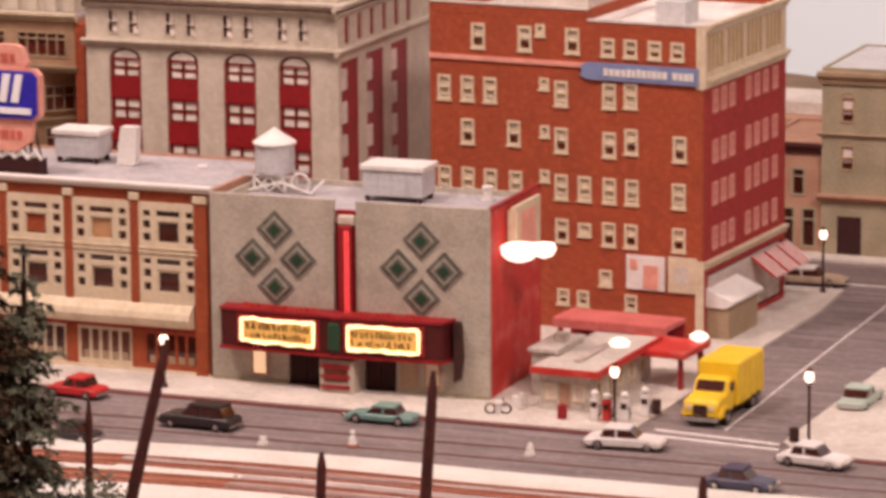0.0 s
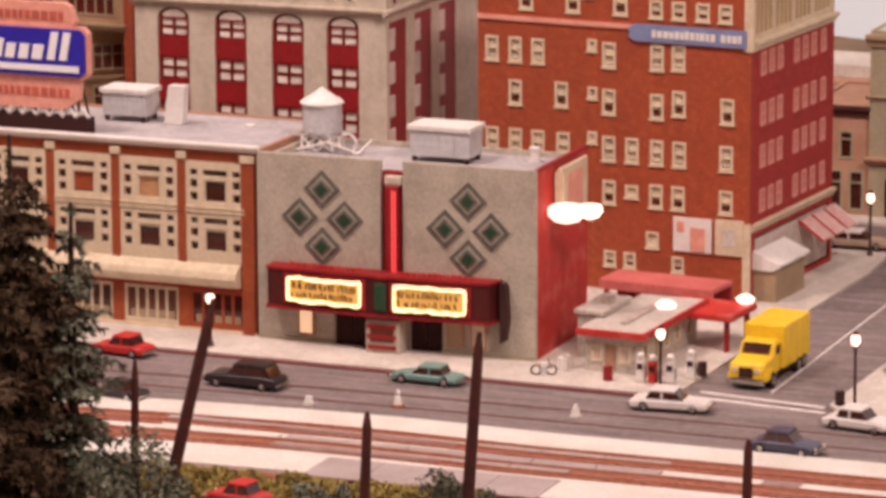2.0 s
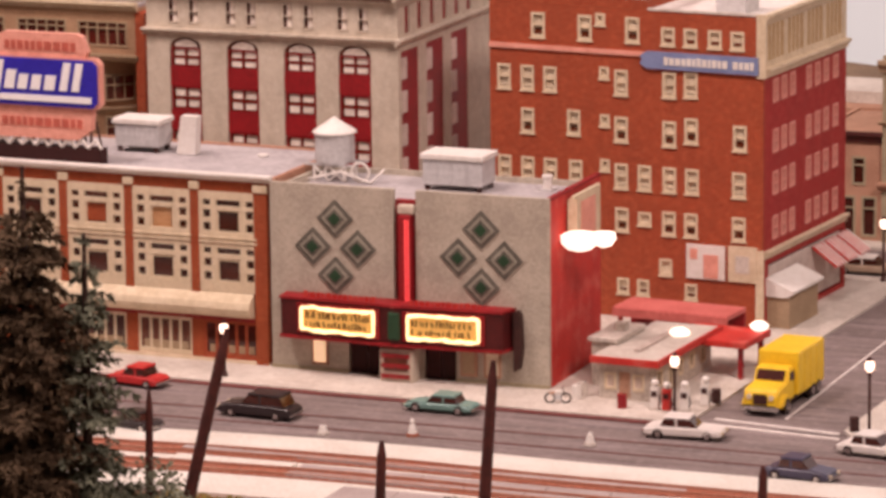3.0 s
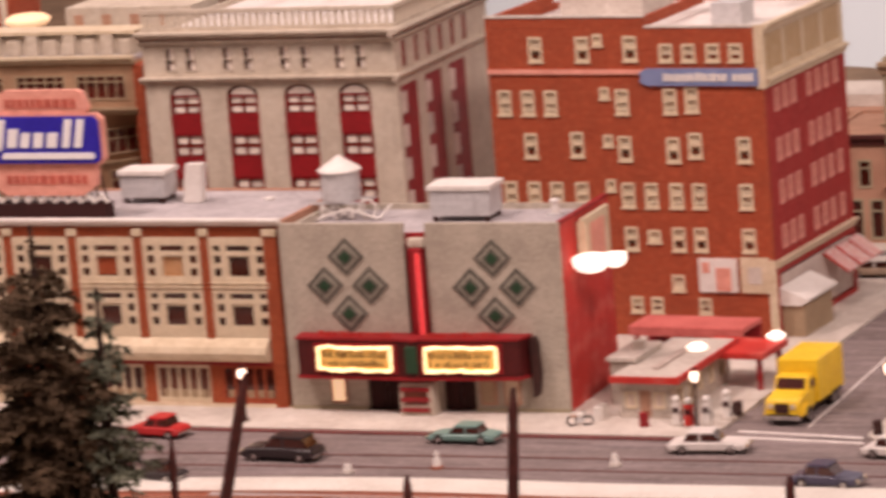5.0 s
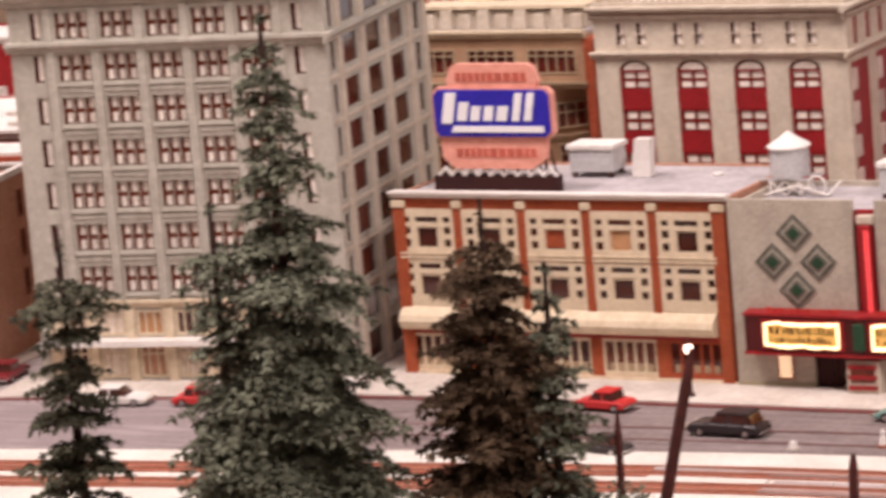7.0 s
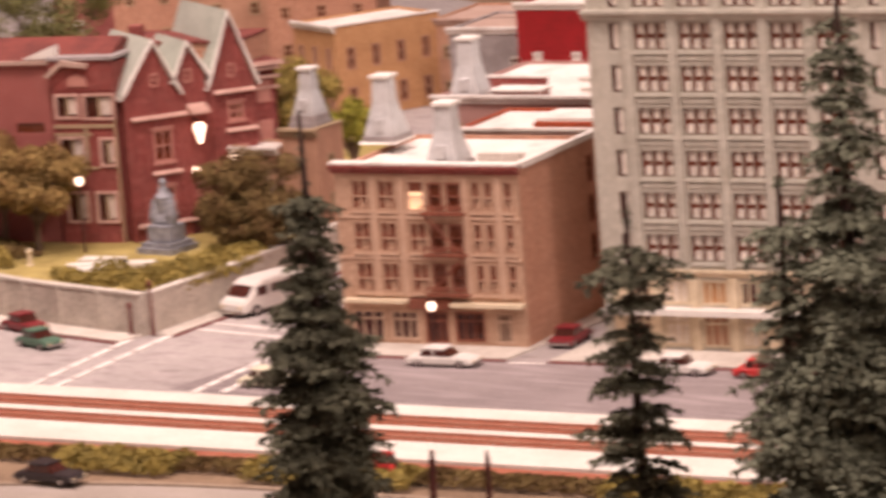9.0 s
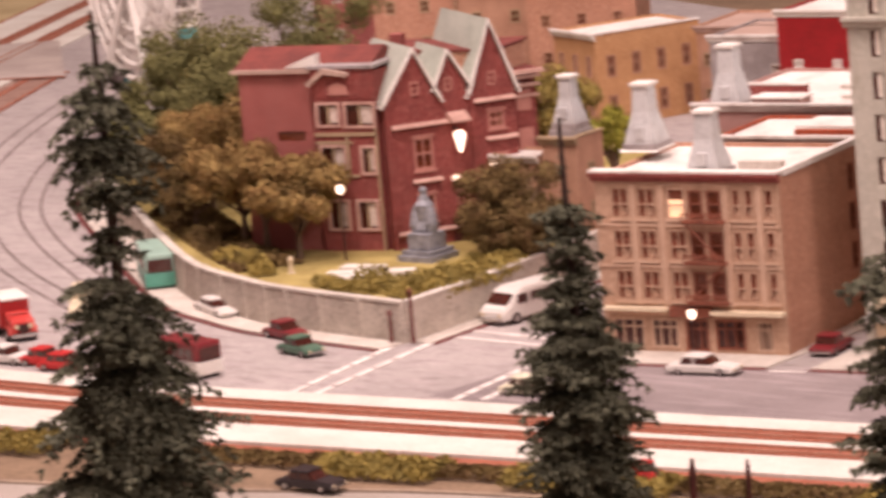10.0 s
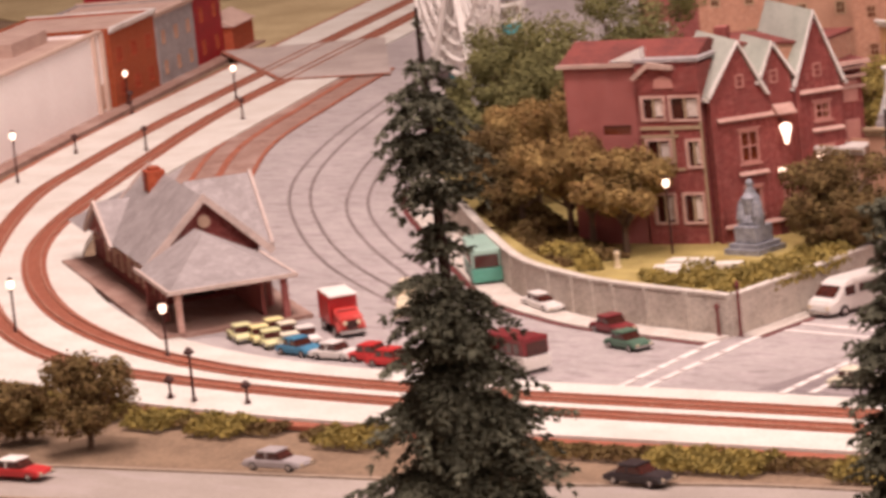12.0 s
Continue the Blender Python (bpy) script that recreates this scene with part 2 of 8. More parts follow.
M = dict(
    asphalt=surface("asphalt", (0.168, 0.130, 0.123), (0.228, 0.180, 0.171), 0.9, 1400, 14, 0.3),
    far_asphalt=surface("pale_asphalt", (0.34, 0.295, 0.285), (0.43, 0.378, 0.365), 0.9, 1200, 10, 0.3),
    earth=surface("earth", (0.27, 0.18, 0.115), (0.17, 0.11, 0.07), 0.95, 700, 18, 0.5),
    pavement=surface("pavement", (0.62, 0.56, 0.50), (0.47, 0.41, 0.36), 0.85, 900, 25, 0.2),
    platform=surface("platform", (0.70, 0.665, 0.61), (0.58, 0.53, 0.47), 0.7, 900, 20, 0.12),
    ballast=surface("ballast", (0.37, 0.118, 0.068), (0.26, 0.078, 0.045), 0.95, 1500, 40, 0.6),
    rail=surface("rail", (0.40, 0.17, 0.11), (0.50, 0.27, 0.19), 0.6, 900, 40, 0.1, metal=0.1),
    paint_line=surface("road_paint", (0.80, 0.74, 0.70), (0.60, 0.53, 0.50), 0.8, 1200, 60, 0.1),
    grass=surface("lawn", (0.42, 0.325, 0.115), (0.27, 0.20, 0.065), 0.95, 1500, 40, 0.6),
    stucco=surface("grey_stucco", (0.49, 0.43, 0.35), (0.36, 0.31, 0.25), 0.9, 1100, 45, 0.4, 0.5),
    red_paint=surface("red_paint", (0.55, 0.035, 0.025), (0.42, 0.025, 0.02), 0.6, 900, 40, 0.15),
    crimson=surface("crimson_paint", (0.30, 0.010, 0.014), (0.22, 0.008, 0.01), 0.6, 900, 60, 0.1),
    cream=surface("cream_stone", (0.61, 0.53, 0.43), (0.50, 0.43, 0.345), 0.85, 1300, 35, 0.25),
    ivory=surface("ivory_paint", (0.70, 0.58, 0.42), (0.60, 0.49, 0.34), 0.7, 1000, 40, 0.12),
    white_letter=surface("white_enamel", (0.90, 0.89, 0.90), (0.84, 0.83, 0.84), 0.45, 900, 40, 0.05),
    white=surface("white_paint", (0.78, 0.74, 0.70), (0.68, 0.63, 0.58), 0.6, 900, 40, 0.1),
    roof_grey=surface("roof_felt", (0.46, 0.425, 0.435), (0.33, 0.30, 0.31), 0.9, 900, 30, 0.3),
    roof_white=surface("roof_white", (0.80, 0.76, 0.72), (0.66, 0.60, 0.56), 0.8, 700, 25, 0.2),
    zinc=surface("galvanised_sheet", (0.60, 0.59, 0.59), (0.48, 0.47, 0.47), 0.5, 800, 50, 0.1, metal=0.15),
    brick=masonry("red_brick", (0.40, 0.062, 0.020), (0.29, 0.042, 0.014), (0.36, 0.10, 0.045)),
    brick_side=masonry("crimson_brick", (0.40, 0.020, 0.018), (0.30, 0.016, 0.014), (0.38, 0.055, 0.045)),
    orange_brick=masonry("orange_brick", (0.36, 0.060, 0.015), (0.27, 0.042, 0.011), (0.34, 0.10, 0.04)),
    office_stone=surface("office_stone", (0.495, 0.462, 0.40), (0.385, 0.357, 0.305), 0.85, 1300, 35, 0.25),
    brown_stone=surface("brown_stone", (0.48, 0.27, 0.18), (0.36, 0.19, 0.125), 0.88, 1500, 45, 0.35),
    brown_brick=masonry("brown_brick", (0.54, 0.27, 0.175), (0.38, 0.175, 0.11), (0.46, 0.25, 0.17)),
    maroon=masonry("maroon_brick", (0.235, 0.036, 0.031), (0.135, 0.02, 0.018), (0.34, 0.11, 0.095)),
    tan=surface("tan_wall", (0.42, 0.30, 0.19), (0.32, 0.225, 0.14), 0.85, 1200, 35, 0.3),
    ochre=surface("ochre_wall", (0.54, 0.29, 0.14), (0.42, 0.215, 0.10), 0.85, 1200, 35, 0.3),
    slate=surface("slate_roof", (0.33, 0.29, 0.285), (0.25, 0.215, 0.21), 0.8, 900, 40, 0.4),
    green_slate=surface("weathered_copper", (0.44, 0.45, 0.39), (0.33, 0.34, 0.295), 0.7, 900, 50, 0.3),
    wall_stone=surface("retaining_wall", (0.58, 0.51, 0.44), (0.38, 0.32, 0.27), 0.95, 900, 40, 0.6),
    dark_wood=surface("dark_pole", (0.085, 0.018, 0.014), (0.05, 0.012, 0.01), 0.85, 900, 90, 0.3),
    iron=surface("dark_iron", (0.065, 0.022, 0.018), (0.04, 0.014, 0.012), 0.6, 900, 60, 0.15, metal=0.2),
    dark=surface("dark_interior", (0.042, 0.008, 0.007), (0.03, 0.006, 0.005), 0.8, 600, 60, 0),
    pane=glass("dark_glass", (0.065, 0.014, 0.009)),
    pane_brown=glass("brown_glass", (0.15, 0.035, 0.016)),
    blind=surface("window_blind", (0.70, 0.60, 0.46), (0.56, 0.45, 0.33), 0.8, 900, 80, 0.1, vary=0.15),
    curtain=surface("curtain", (0.66, 0.56, 0.50), (0.5, 0.40, 0.35), 0.85, 900, 90, 0.15, vary=0.2),
    olive_stone=surface("olive_stone", (0.38, 0.32, 0.215), (0.27, 0.225, 0.145), 0.9, 1200, 35, 0.4),
    bark=surface("bark", (0.055, 0.028, 0.022), (0.032, 0.016, 0.013), 0.95, 900, 120, 0.6),
    needles=surface("needles", (0.140, 0.138, 0.095), (0.062, 0.060, 0.041), 0.9, 500, 60, 0, island=0.3, spec=0.1),
    needles_grey=surface("needles_grey", (0.205, 0.215, 0.155), (0.100, 0.102, 0.072), 0.9, 500, 60, 0, island=0.3, spec=0.1),
    needles_brown=surface("needles_brown", (0.118, 0.078, 0.048), (0.050, 0.031, 0.019), 0.9, 500, 60, 0, island=0.3, spec=0.1),
    leaves_olive=surface("leaves_olive", (0.35, 0.26, 0.075), (0.19, 0.145, 0.045), 0.9, 500, 60, 0, island=0.2, spec=0.15),
    leaves_brown=surface("leaves_russet", (0.348, 0.239, 0.092), (0.188, 0.104, 0.039), 0.9, 500, 60, 0, island=0.25, spec=0.15),
    leaves_dark=surface("leaves_dark", (0.20, 0.138, 0.056), (0.105, 0.06, 0.026), 0.9, 500, 60, 0, island=0.25, spec=0.15),
    leaves_green=surface("leaves_green", (0.20, 0.185, 0.075), (0.12, 0.11, 0.045), 0.9, 500, 60, 0, island=0.2, spec=0.15),
    leaves_lime=surface("leaves_lime", (0.33, 0.30, 0.05), (0.22, 0.21, 0.035), 0.9, 500, 60, 0, island=0.3, spec=0.15),
    tyre=surface("tyre", (0.03, 0.014, 0.013), None, 0.9, 900, 60, 0.2),
    chrome=surface("chrome", (0.6, 0.57, 0.55), None, 0.25, 600, 60, 0, metal=0.9),
    sign_blue=surface("blue_enamel", (0.030, 0.022, 0.40), (0.022, 0.016, 0.32), 0.4, 900, 60, 0),
    sign_pink=surface("pink_panel", (0.80, 0.37, 0.29), (0.68, 0.29, 0.22), 0.6, 900, 70, 0.1),
    banner_blue=surface("blue_banner", (0.21, 0.26, 0.44), (0.16, 0.2, 0.36), 0.6, 900, 70, 0.1),
    yellow=surface("yellow_paint", (0.86, 0.57, 0.03), (0.77, 0.49, 0.02), 0.45, 700, 60, 0.05),
    bronze=surface("grey_bronze", (0.36, 0.36, 0.40), (0.20, 0.20, 0.22), 0.6, 900, 90, 0.4, metal=0.2),
    # painted backdrop; the emission stands in for light falling on it
    backdrop=glow("self_lit_sky", (0.62, 0.69, 0.72), 0.40),
    hall=surface("hall_wall", (0.10, 0.06, 0.045), (0.07, 0.04, 0.03), 0.9, 60, 3, 0),
    marquee_light=glow("marquee_light", (0.80, 0.47, 0.12), 0.30),
    neon_white=glow("white_neon", (1.0, 0.78, 0.42), 1.9),
    bowl_white=glow("white_bowl_lamp", (1.0, 0.88, 0.74), 1.9),
    neon_red=glow("red_neon", (1.0, 0.10, 0.10), 0.55),
    white_blind=surface("white_blind", (0.80, 0.72, 0.64), (0.62, 0.53, 0.46), 0.8, 900, 90, 0.1, vary=0.12),
    mid_asphalt=surface("grey_asphalt", (0.20, 0.162, 0.162), (0.275, 0.226, 0.226), 0.9, 1200, 12, 0.3),
    near_asphalt=surface("near_asphalt", (0.30, 0.25, 0.215), (0.38, 0.32, 0.28), 0.9, 1200, 10, 0.3),
    stone_pink=surface("pinkish_stone_front", (0.51, 0.325, 0.225), (0.40, 0.25, 0.17), 0.88, 1400, 45, 0.3),
    pink_earth=surface("pinkish_gravel", (0.33, 0.20, 0.16), (0.24, 0.135, 0.105), 0.95, 1500, 30, 0.5),
    pale_ochre=surface("pale_ochre_panel", (0.50, 0.34, 0.18), (0.40, 0.26, 0.13), 0.85, 1200, 35, 0.2),
    flank_trim=surface("pink_flank_trim", (0.74, 0.34, 0.28), (0.60, 0.24, 0.19), 0.8, 900, 60, 0.1),
    gutter=surface("maroon_kerb_shade", (0.16, 0.035, 0.032), (0.10, 0.024, 0.022), 0.85, 900, 60, 0.2),
    roof_maroon=surface("maroon_roof", (0.205, 0.046, 0.036), (0.125, 0.030, 0.025), 0.85, 900, 50, 0.3),
    letter_brown=surface("brown_lettering", (0.20, 0.09, 0.02), None, 0.7, 900, 60, 0),
    diamond_grey=surface("dark_grey_tile", (0.15, 0.135, 0.11), (0.09, 0.08, 0.065), 0.7, 900, 90, 0.2),
    rust=surface("rusty_iron", (0.27, 0.085, 0.05), (0.17, 0.055, 0.034), 0.8, 900, 60, 0.2),
    window_light=glow("lit_window", (1.0, 0.70, 0.42), 0.75),
)


def car_paint(name, col):
    return surface(name, col, tuple(c * 0.85 for c in col), 0.35, 600, 40, 0, spec=0.5)


def streaks(m, pale, sx, sy, amount, sz=1.0):
    """Worn, paler streaks drawn out along the traffic's way."""
    nt = m.node_tree
    b = nt.nodes["Principled BSDF"]
    src = b.inputs["Base Color"].links[0].from_socket
    tc, mp, n = nt.nodes.new("ShaderNodeTexCoord"), nt.nodes.new("ShaderNodeMapping"), nt.nodes.new("ShaderNodeTexNoise")
    mp.inputs["Scale"].default_value = (sx, sy, sz)
    n.inputs["Scale"].default_value, n.inputs["Detail"].default_value = 1.0, 5
    nt.links.new(tc.outputs["Object"], mp.inputs["Vector"])
    nt.links.new(mp.outputs["Vector"], n.inputs["Vector"])
    r = nt.nodes.new("ShaderNodeMapRange")
    r.inputs["From Min"].default_value, r.inputs["From Max"].default_value = 0.50, 0.72
    r.inputs["To Min"].default_value, r.inputs["To Max"].default_value = 0.0, amount
    nt.links.new(n.outputs["Fac"], r.inputs["Value"])
    mx = nt.nodes.new("ShaderNodeMix")
    mx.data_type = "RGBA"
    mx.inputs[7].default_value = (*pale, 1)
    nt.links.new(r.outputs["Result"], mx.inputs[0])
    nt.links.new(src, mx.inputs[6])
    nt.links.new(mx.outputs[2], b.inputs["Base Color"])


streaks(M["mid_asphalt"], (0.38, 0.315, 0.32), 12, 90, 0.7)
streaks(M["near_asphalt"], (0.42, 0.345, 0.33), 12, 60, 0.6)
streaks(M["pink_earth"], (0.5, 0.36, 0.31), 16, 16, 0.6)
streaks(M["asphalt"], (0.34, 0.275, 0.28), 9, 90, 0.6)
streaks(M["far_asphalt"], (0.15, 0.11, 0.115), 34, 90, 0.55)
streaks(M["far_asphalt"], (0.46, 0.38, 0.385), 22, 60, 0.5)
streaks(M["platform"], (0.56, 0.46, 0.40), 14, 40, 0.35)
streaks(M["roof_white"], (0.44, 0.36, 0.32), 40, 22, 0.6)
streaks(M["roof_grey"], (0.52, 0.47, 0.46), 18, 26, 0.6)
streaks(M["asphalt"], (0.06, 0.045, 0.048), 12, 120, 0.7)
for k, dark, light in (("maroon", (0.10, 0.02, 0.018), (0.42, 0.16, 0.13)), ("brick", (0.24, 0.03, 0.01), (0.55, 0.13, 0.055)), ("brown_brick", (0.27, 0.115, 0.075), (0.66, 0.40, 0.29)),
                       ("stone_pink", (0.30, 0.17, 0.115), (0.66, 0.47, 0.35)), ("stucco", (0.36, 0.31, 0.25), (0.55, 0.49, 0.41)), ("ochre", (0.36, 0.17, 0.075), (0.62, 0.38, 0.20)), ("wall_stone", (0.24, 0.19, 0.16), (0.58, 0.51, 0.45))):
    streaks(M[k], dark, 260, 260, 0.5, 260)
    streaks(M[k], light, 170, 170, 0.45, 230)
streaks(M["red_paint"], (0.66, 0.20, 0.16), 60, 60, 0.5, 60)
streaks(M["slate"], (0.46, 0.41, 0.405), 120, 120, 0.5, 120)
streaks(M["cream"], (0.36, 0.285, 0.215), 90, 90, 0.5, 45)
streaks(M["office_stone"], (0.30, 0.265, 0.205), 90, 90, 0.5, 40)
streaks(M["ivory"], (0.46, 0.35, 0.22), 110, 110, 0.5, 60)
for k, dark, light in (("cream", (0.44, 0.36, 0.28), (0.72, 0.66, 0.57)), ("office_stone", (0.40, 0.355, 0.28), (0.66, 0.62, 0.54)), ("ivory", (0.52, 0.40, 0.26), (0.80, 0.70, 0.54)), ("orange_brick", (0.22, 0.03, 0.008), (0.48, 0.12, 0.045)),
                       ("brick_side", (0.24, 0.012, 0.01), (0.52, 0.075, 0.06)), ("pavement", (0.42, 0.35, 0.30), (0.76, 0.71, 0.65)), ("asphalt", (0.13, 0.09, 0.085), (0.34, 0.28, 0.27)), ("far_asphalt", (0.24, 0.19, 0.185), (0.50, 0.45, 0.44)),
                       ("zinc", (0.44, 0.42, 0.42), (0.70, 0.69, 0.69)), ("roof_grey", (0.33, 0.29, 0.29), (0.60, 0.56, 0.56)), ("pink_earth", (0.20, 0.10, 0.08), (0.46, 0.31, 0.26)), ("ballast", (0.22, 0.055, 0.03), (0.50, 0.22, 0.15))):
    streaks(M[k], dark, 230, 230, 0.42, 230)
    streaks(M[k], light, 150, 150, 0.42, 190)
M["worn_rail"] = surface("worn_street_rail", (0.13, 0.045, 0.042), (0.09, 0.032, 0.03), 0.6, 900, 60, 0.1)
M["crossing"] = surface("worn_crossing", (0.46, 0.385, 0.35), (0.34, 0.275, 0.25), 0.9, 900, 14, 0.3)
M["worn_board"] = surface("worn_boards", (0.36, 0.25, 0.22), (0.26, 0.17, 0.15), 0.85, 900, 60, 0.3)
M["sleeper"] = surface("sleeper_wood", (0.33, 0.115, 0.07), (0.24, 0.08, 0.05), 0.9, 900, 60, 0.3)

# ---- ground, streets, tracks ----
def flat(name, pts, z0, z1, material, label="", kind="structure", category=""):
    bm = bmesh.new()
    prism(bm, pts, z0, z1)
    return single(name, bm, material, at(0, 0), label, category, kind=kind)


bm = bmesh.new()
prism(bm, [(-60000, -60000), (60000, -60000), (60000, 60000), (-60000, 60000)], -14, -5.5)
single("ground", bm, M["earth"], at(0, 0), "", "", kind="structure")
flat("road", [(600, 2400), (600, 3262), (-700, 3262), (-1555, 3400), (-1640, 2400)], -4, 0, M["asphalt"])
flat("road_left", [(-1640, 2330), (-1555, 3400), (-2050, 3600), (-3000, 4300), (-3900, 4700), (-4250, 4300), (-3900, 3850), (-3380, 3000), (-2950, 2600), (-2700, 2330)], -4, 0.3, M["far_asphalt"])

TRACK_A = [(200, 2482), (-700, 2478), (-900, 2476), (-1180, 2472), (-1940, 2383), (-2340, 2346), (-2600, 2362), (-2850, 2455), (-3090, 2620), (-3280, 2820), (-3510, 3170), (-3670, 3440), (-3830, 3760), (-4300, 4700)]
TRACK_B = [(200, 2440), (-700, 2436), (-900, 2434), (-1180, 2430), (-1940, 2339), (-2340, 2302), (-2600, 2310), (-2760, 2345), (-2929, 2435), (-3120, 2580), (-3290, 2750), (-3450, 2940), (-3545, 3094), (-3664, 3306), (-3793, 3561), (-4260, 4500)]
line_a, line_b = spline(TRACK_A), spline(TRACK_B)

bm = bmesh.new()
def widened(line, near, far, x_near, x_far):
    """An edge beside a line whose distance from it changes between two places."""
    out = []
    for k, p in enumerate(line):
        f = min(1.0, max(0.0, (p.x - x_near) / (x_far - x_near)))
        out.append(offset_line(line, near + (far - near) * f)[k])
    return out


edge_in, edge_out = widened(line_a, -53, -48, -1150, -1750), widened(line_b, 58, 71, -1900, -2700)
prism(bm, [tuple(p) for p in edge_out] + [tuple(p) for p in edge_in[::-1]], -4, 2.0)
bmesh.ops.recalc_face_normals(bm, faces=bm.faces)
single("platform", bm, M["platform"], at(0, 0), "", "", kind="structure")
flat("platform_inner", [(-3300, 2945), (-3392, 3080), (-3467, 3225), (-3735, 3735), (-3820, 3755), (-3560, 3250), (-3340, 2910)], -4, 2.6, M["platform"])

for line, half in ((line_a, 12.5), (line_b, 10.5)):
    bm = bmesh.new()
    ribbon(bm, line, -half, half, 1.0, 2.9)
    bed = single("track_bed", bm, M["ballast"], at(0, 0), "rust-brown ballast bed of a single railway track", "track bed", "railway tracks")
    bm = bmesh.new()
    for p, q in zip(line, line[1:]):
        d = q - p
        steps = max(1, int(d.length / 7.5))
        n = Vector((-d.y, d.x)).normalized()
        u = d.normalized()
        for k in range(steps):
            c = p + d * (k / steps)
            a = [c + n * s * (half - 1) + u * t * 1.4 for s, t in ((-1, -1), (1, -1), (1, 1), (-1, 1))]
            prism(bm, [(v.x, v.y) for v in a], 2.6, 3.25)
    bmesh.ops.recalc_face_normals(bm, faces=bm.faces)
    tagged(part("sleeper", bm, M["sleeper"], bed, "brown wooden sleepers"), kind="stuff")
    for s in (-7, 7):
        bm = bmesh.new()
        ribbon(bm, line, s - 0.55, s + 0.55, 2.9, 5.0)
        part("rail", bm, M["rail"], bed, "rusty steel rail")
bm = bmesh.new()
rows = []
for a, c in zip(widened(line_b, 58.5, 71.5, -1900, -2700), widened(line_b, 72, 84, -1900, -2700)):
    rows.append([bm.verts.new((q.x, q.y, z)) for q, z in ((a, -4), (a, -0.5), (c, -0.5), (c, -4))])
for r, q in zip(rows, rows[1:]):
    for k in range(4):
        bm.faces.new((r[k], r[(k + 1) % 4], q[(k + 1) % 4], q[k]))
bmesh.ops.recalc_face_normals(bm, faces=bm.faces)
single("path_edge", bm, M["ballast"], at(0, 0), "", "", kind="structure")

M["dirt_kerb"] = surface("dirty_kerb", (0.36, 0.27, 0.20), (0.25, 0.18, 0.13), 0.95, 900, 40, 0.4)
NEAR = spline([(300, 2265), (-700, 2285), (-1200, 2262), (-1780, 2205), (-2030, 2135), (-2490, 2040), (-3100, 1900)])
bm = bmesh.new()
ribbon(bm, NEAR, -2, 85, -4, -1)
single("road_near", bm, M["near_asphalt"], at(0, 0), "", "", kind="structure")
bm = bmesh.new()
ribbon(bm, NEAR, -8, -2.5, -4, 0.4)
ribbon(bm, NEAR, 85.5, 91, -4, 0.4)
single("kerb", bm, M["dirt_kerb"], at(0, 0), "", "", kind="structure")

# pavements of the city blocks, a kerb's height over the street
flat("pavement", [(-1528, 2650), (-1280, 2660), (-905, 2654), (-885, 2668), (-868, 3080), (-872, 3155), (-1528, 3155)], -4, 2, M["pavement"])
flat("pavement", [(-778, 2668), (-760, 2640), (-500, 2632), (-500, 2900), (-772, 2900)], -4, 2, M["pavement"])
flat("pavement", [(-1560, 3262), (-300, 3262), (-300, 3900), (-1560, 3900)], -4, 2, M["pavement"])
flat("pavement", [(-1800, 2606), (-1556, 2640), (-1580, 3000), (-1830, 3000)], -4, 2, M["pavement"])
flat("pavement", [(-2030, 2566), (-1836, 2600), (-1850, 3050), (-2075, 3050)], -4, 2, M["pavement"])

# pavement, retaining wall and raised garden of the red mansion
GARDEN = [(-2188, 2590), (-2196, 2732), (-2215, 2900), (-2260, 3250), (-3000, 3500), (-3080, 3260), (-2960, 3060), (-2741, 2867), (-2620, 2768), (-2491, 2672), (-2400, 2630), (-2326, 2608)]
bm = bmesh.new()
prism(bm, GARDEN, -4, 29)
single("lawn", bm, M["grass"], at(0, 0), "", "", kind="structure")
front = spline([(-3100, 3300), (-2960, 3055), (-2741, 2864), (-2620, 2765), (-2491, 2668), (-2400, 2626), (-2326, 2604), (-2186, 2586)], 6)
side = spline([(-2184, 2588), (-2192, 2732), (-2211, 2900), (-2256, 3250)], 6)
for line in (front, side):
    bm = bmesh.new()
    ribbon(bm, line, -3, 3, -4, 34)
    part("retaining_wall", bm, M["wall_stone"], None)
    scene.collection.objects[-1]["kind"] = "structure"
    bm = bmesh.new()
    ribbon(bm, line, -4, 4, 34, 36)
    part("coping", bm, M["pavement"], None)
    scene.collection.objects[-1]["kind"] = "structure"
bm = bmesh.new()
ribbon(bm, front, -30, -3.5, -4, 2.2)
single("pavement", bm, M["pavement"], at(0, 0), "", "", kind="structure")
bm = bmesh.new()
ribbon(bm, side, -22, -3.5, -4, 2.0)
single("pavement", bm, M["pavement"], at(0, 0), "", "", kind="structure")


def stripe(name, x0, y0, x1, y1, wide, z=0.5, material="paint_line"):
    bm = bmesh.new()
    ribbon(bm, [Vector((x0, y0)), Vector((x1, y1))], -wide / 2, wide / 2, z - 0.4, z + 0.35)
    return single(name, bm, M[material], at(0, 0), "", "", kind="structure")


for x0, y0, x1, y1 in ((-2156, 2402, -2195, 2606), (-2134, 2408, -2165, 2596), (-2012, 2429, -2030, 2558), (-1989, 2438, -2002, 2528)):
    for k in range(6):
        fa, fb = k / 6 + 0.008, (k + 1) / 6 - 0.02
        stripe("road_marking", x0 + (x1 - x0) * fa, y0 + (y1 - y0) * fa, x0 + (x1 - x0) * fb, y0 + (y1 - y0) * fb, 7.0, 0.8)
stripe("road_marking", -2170, 2619, -2064, 2614, 5)
stripe("road_marking", -2160, 2643, -2078, 2637, 5)
stripe("road_marking", -1830, 2592, -1800, 2598, 4)
stripe("road_marking", -826, 2690, -826, 3150, 1.5)
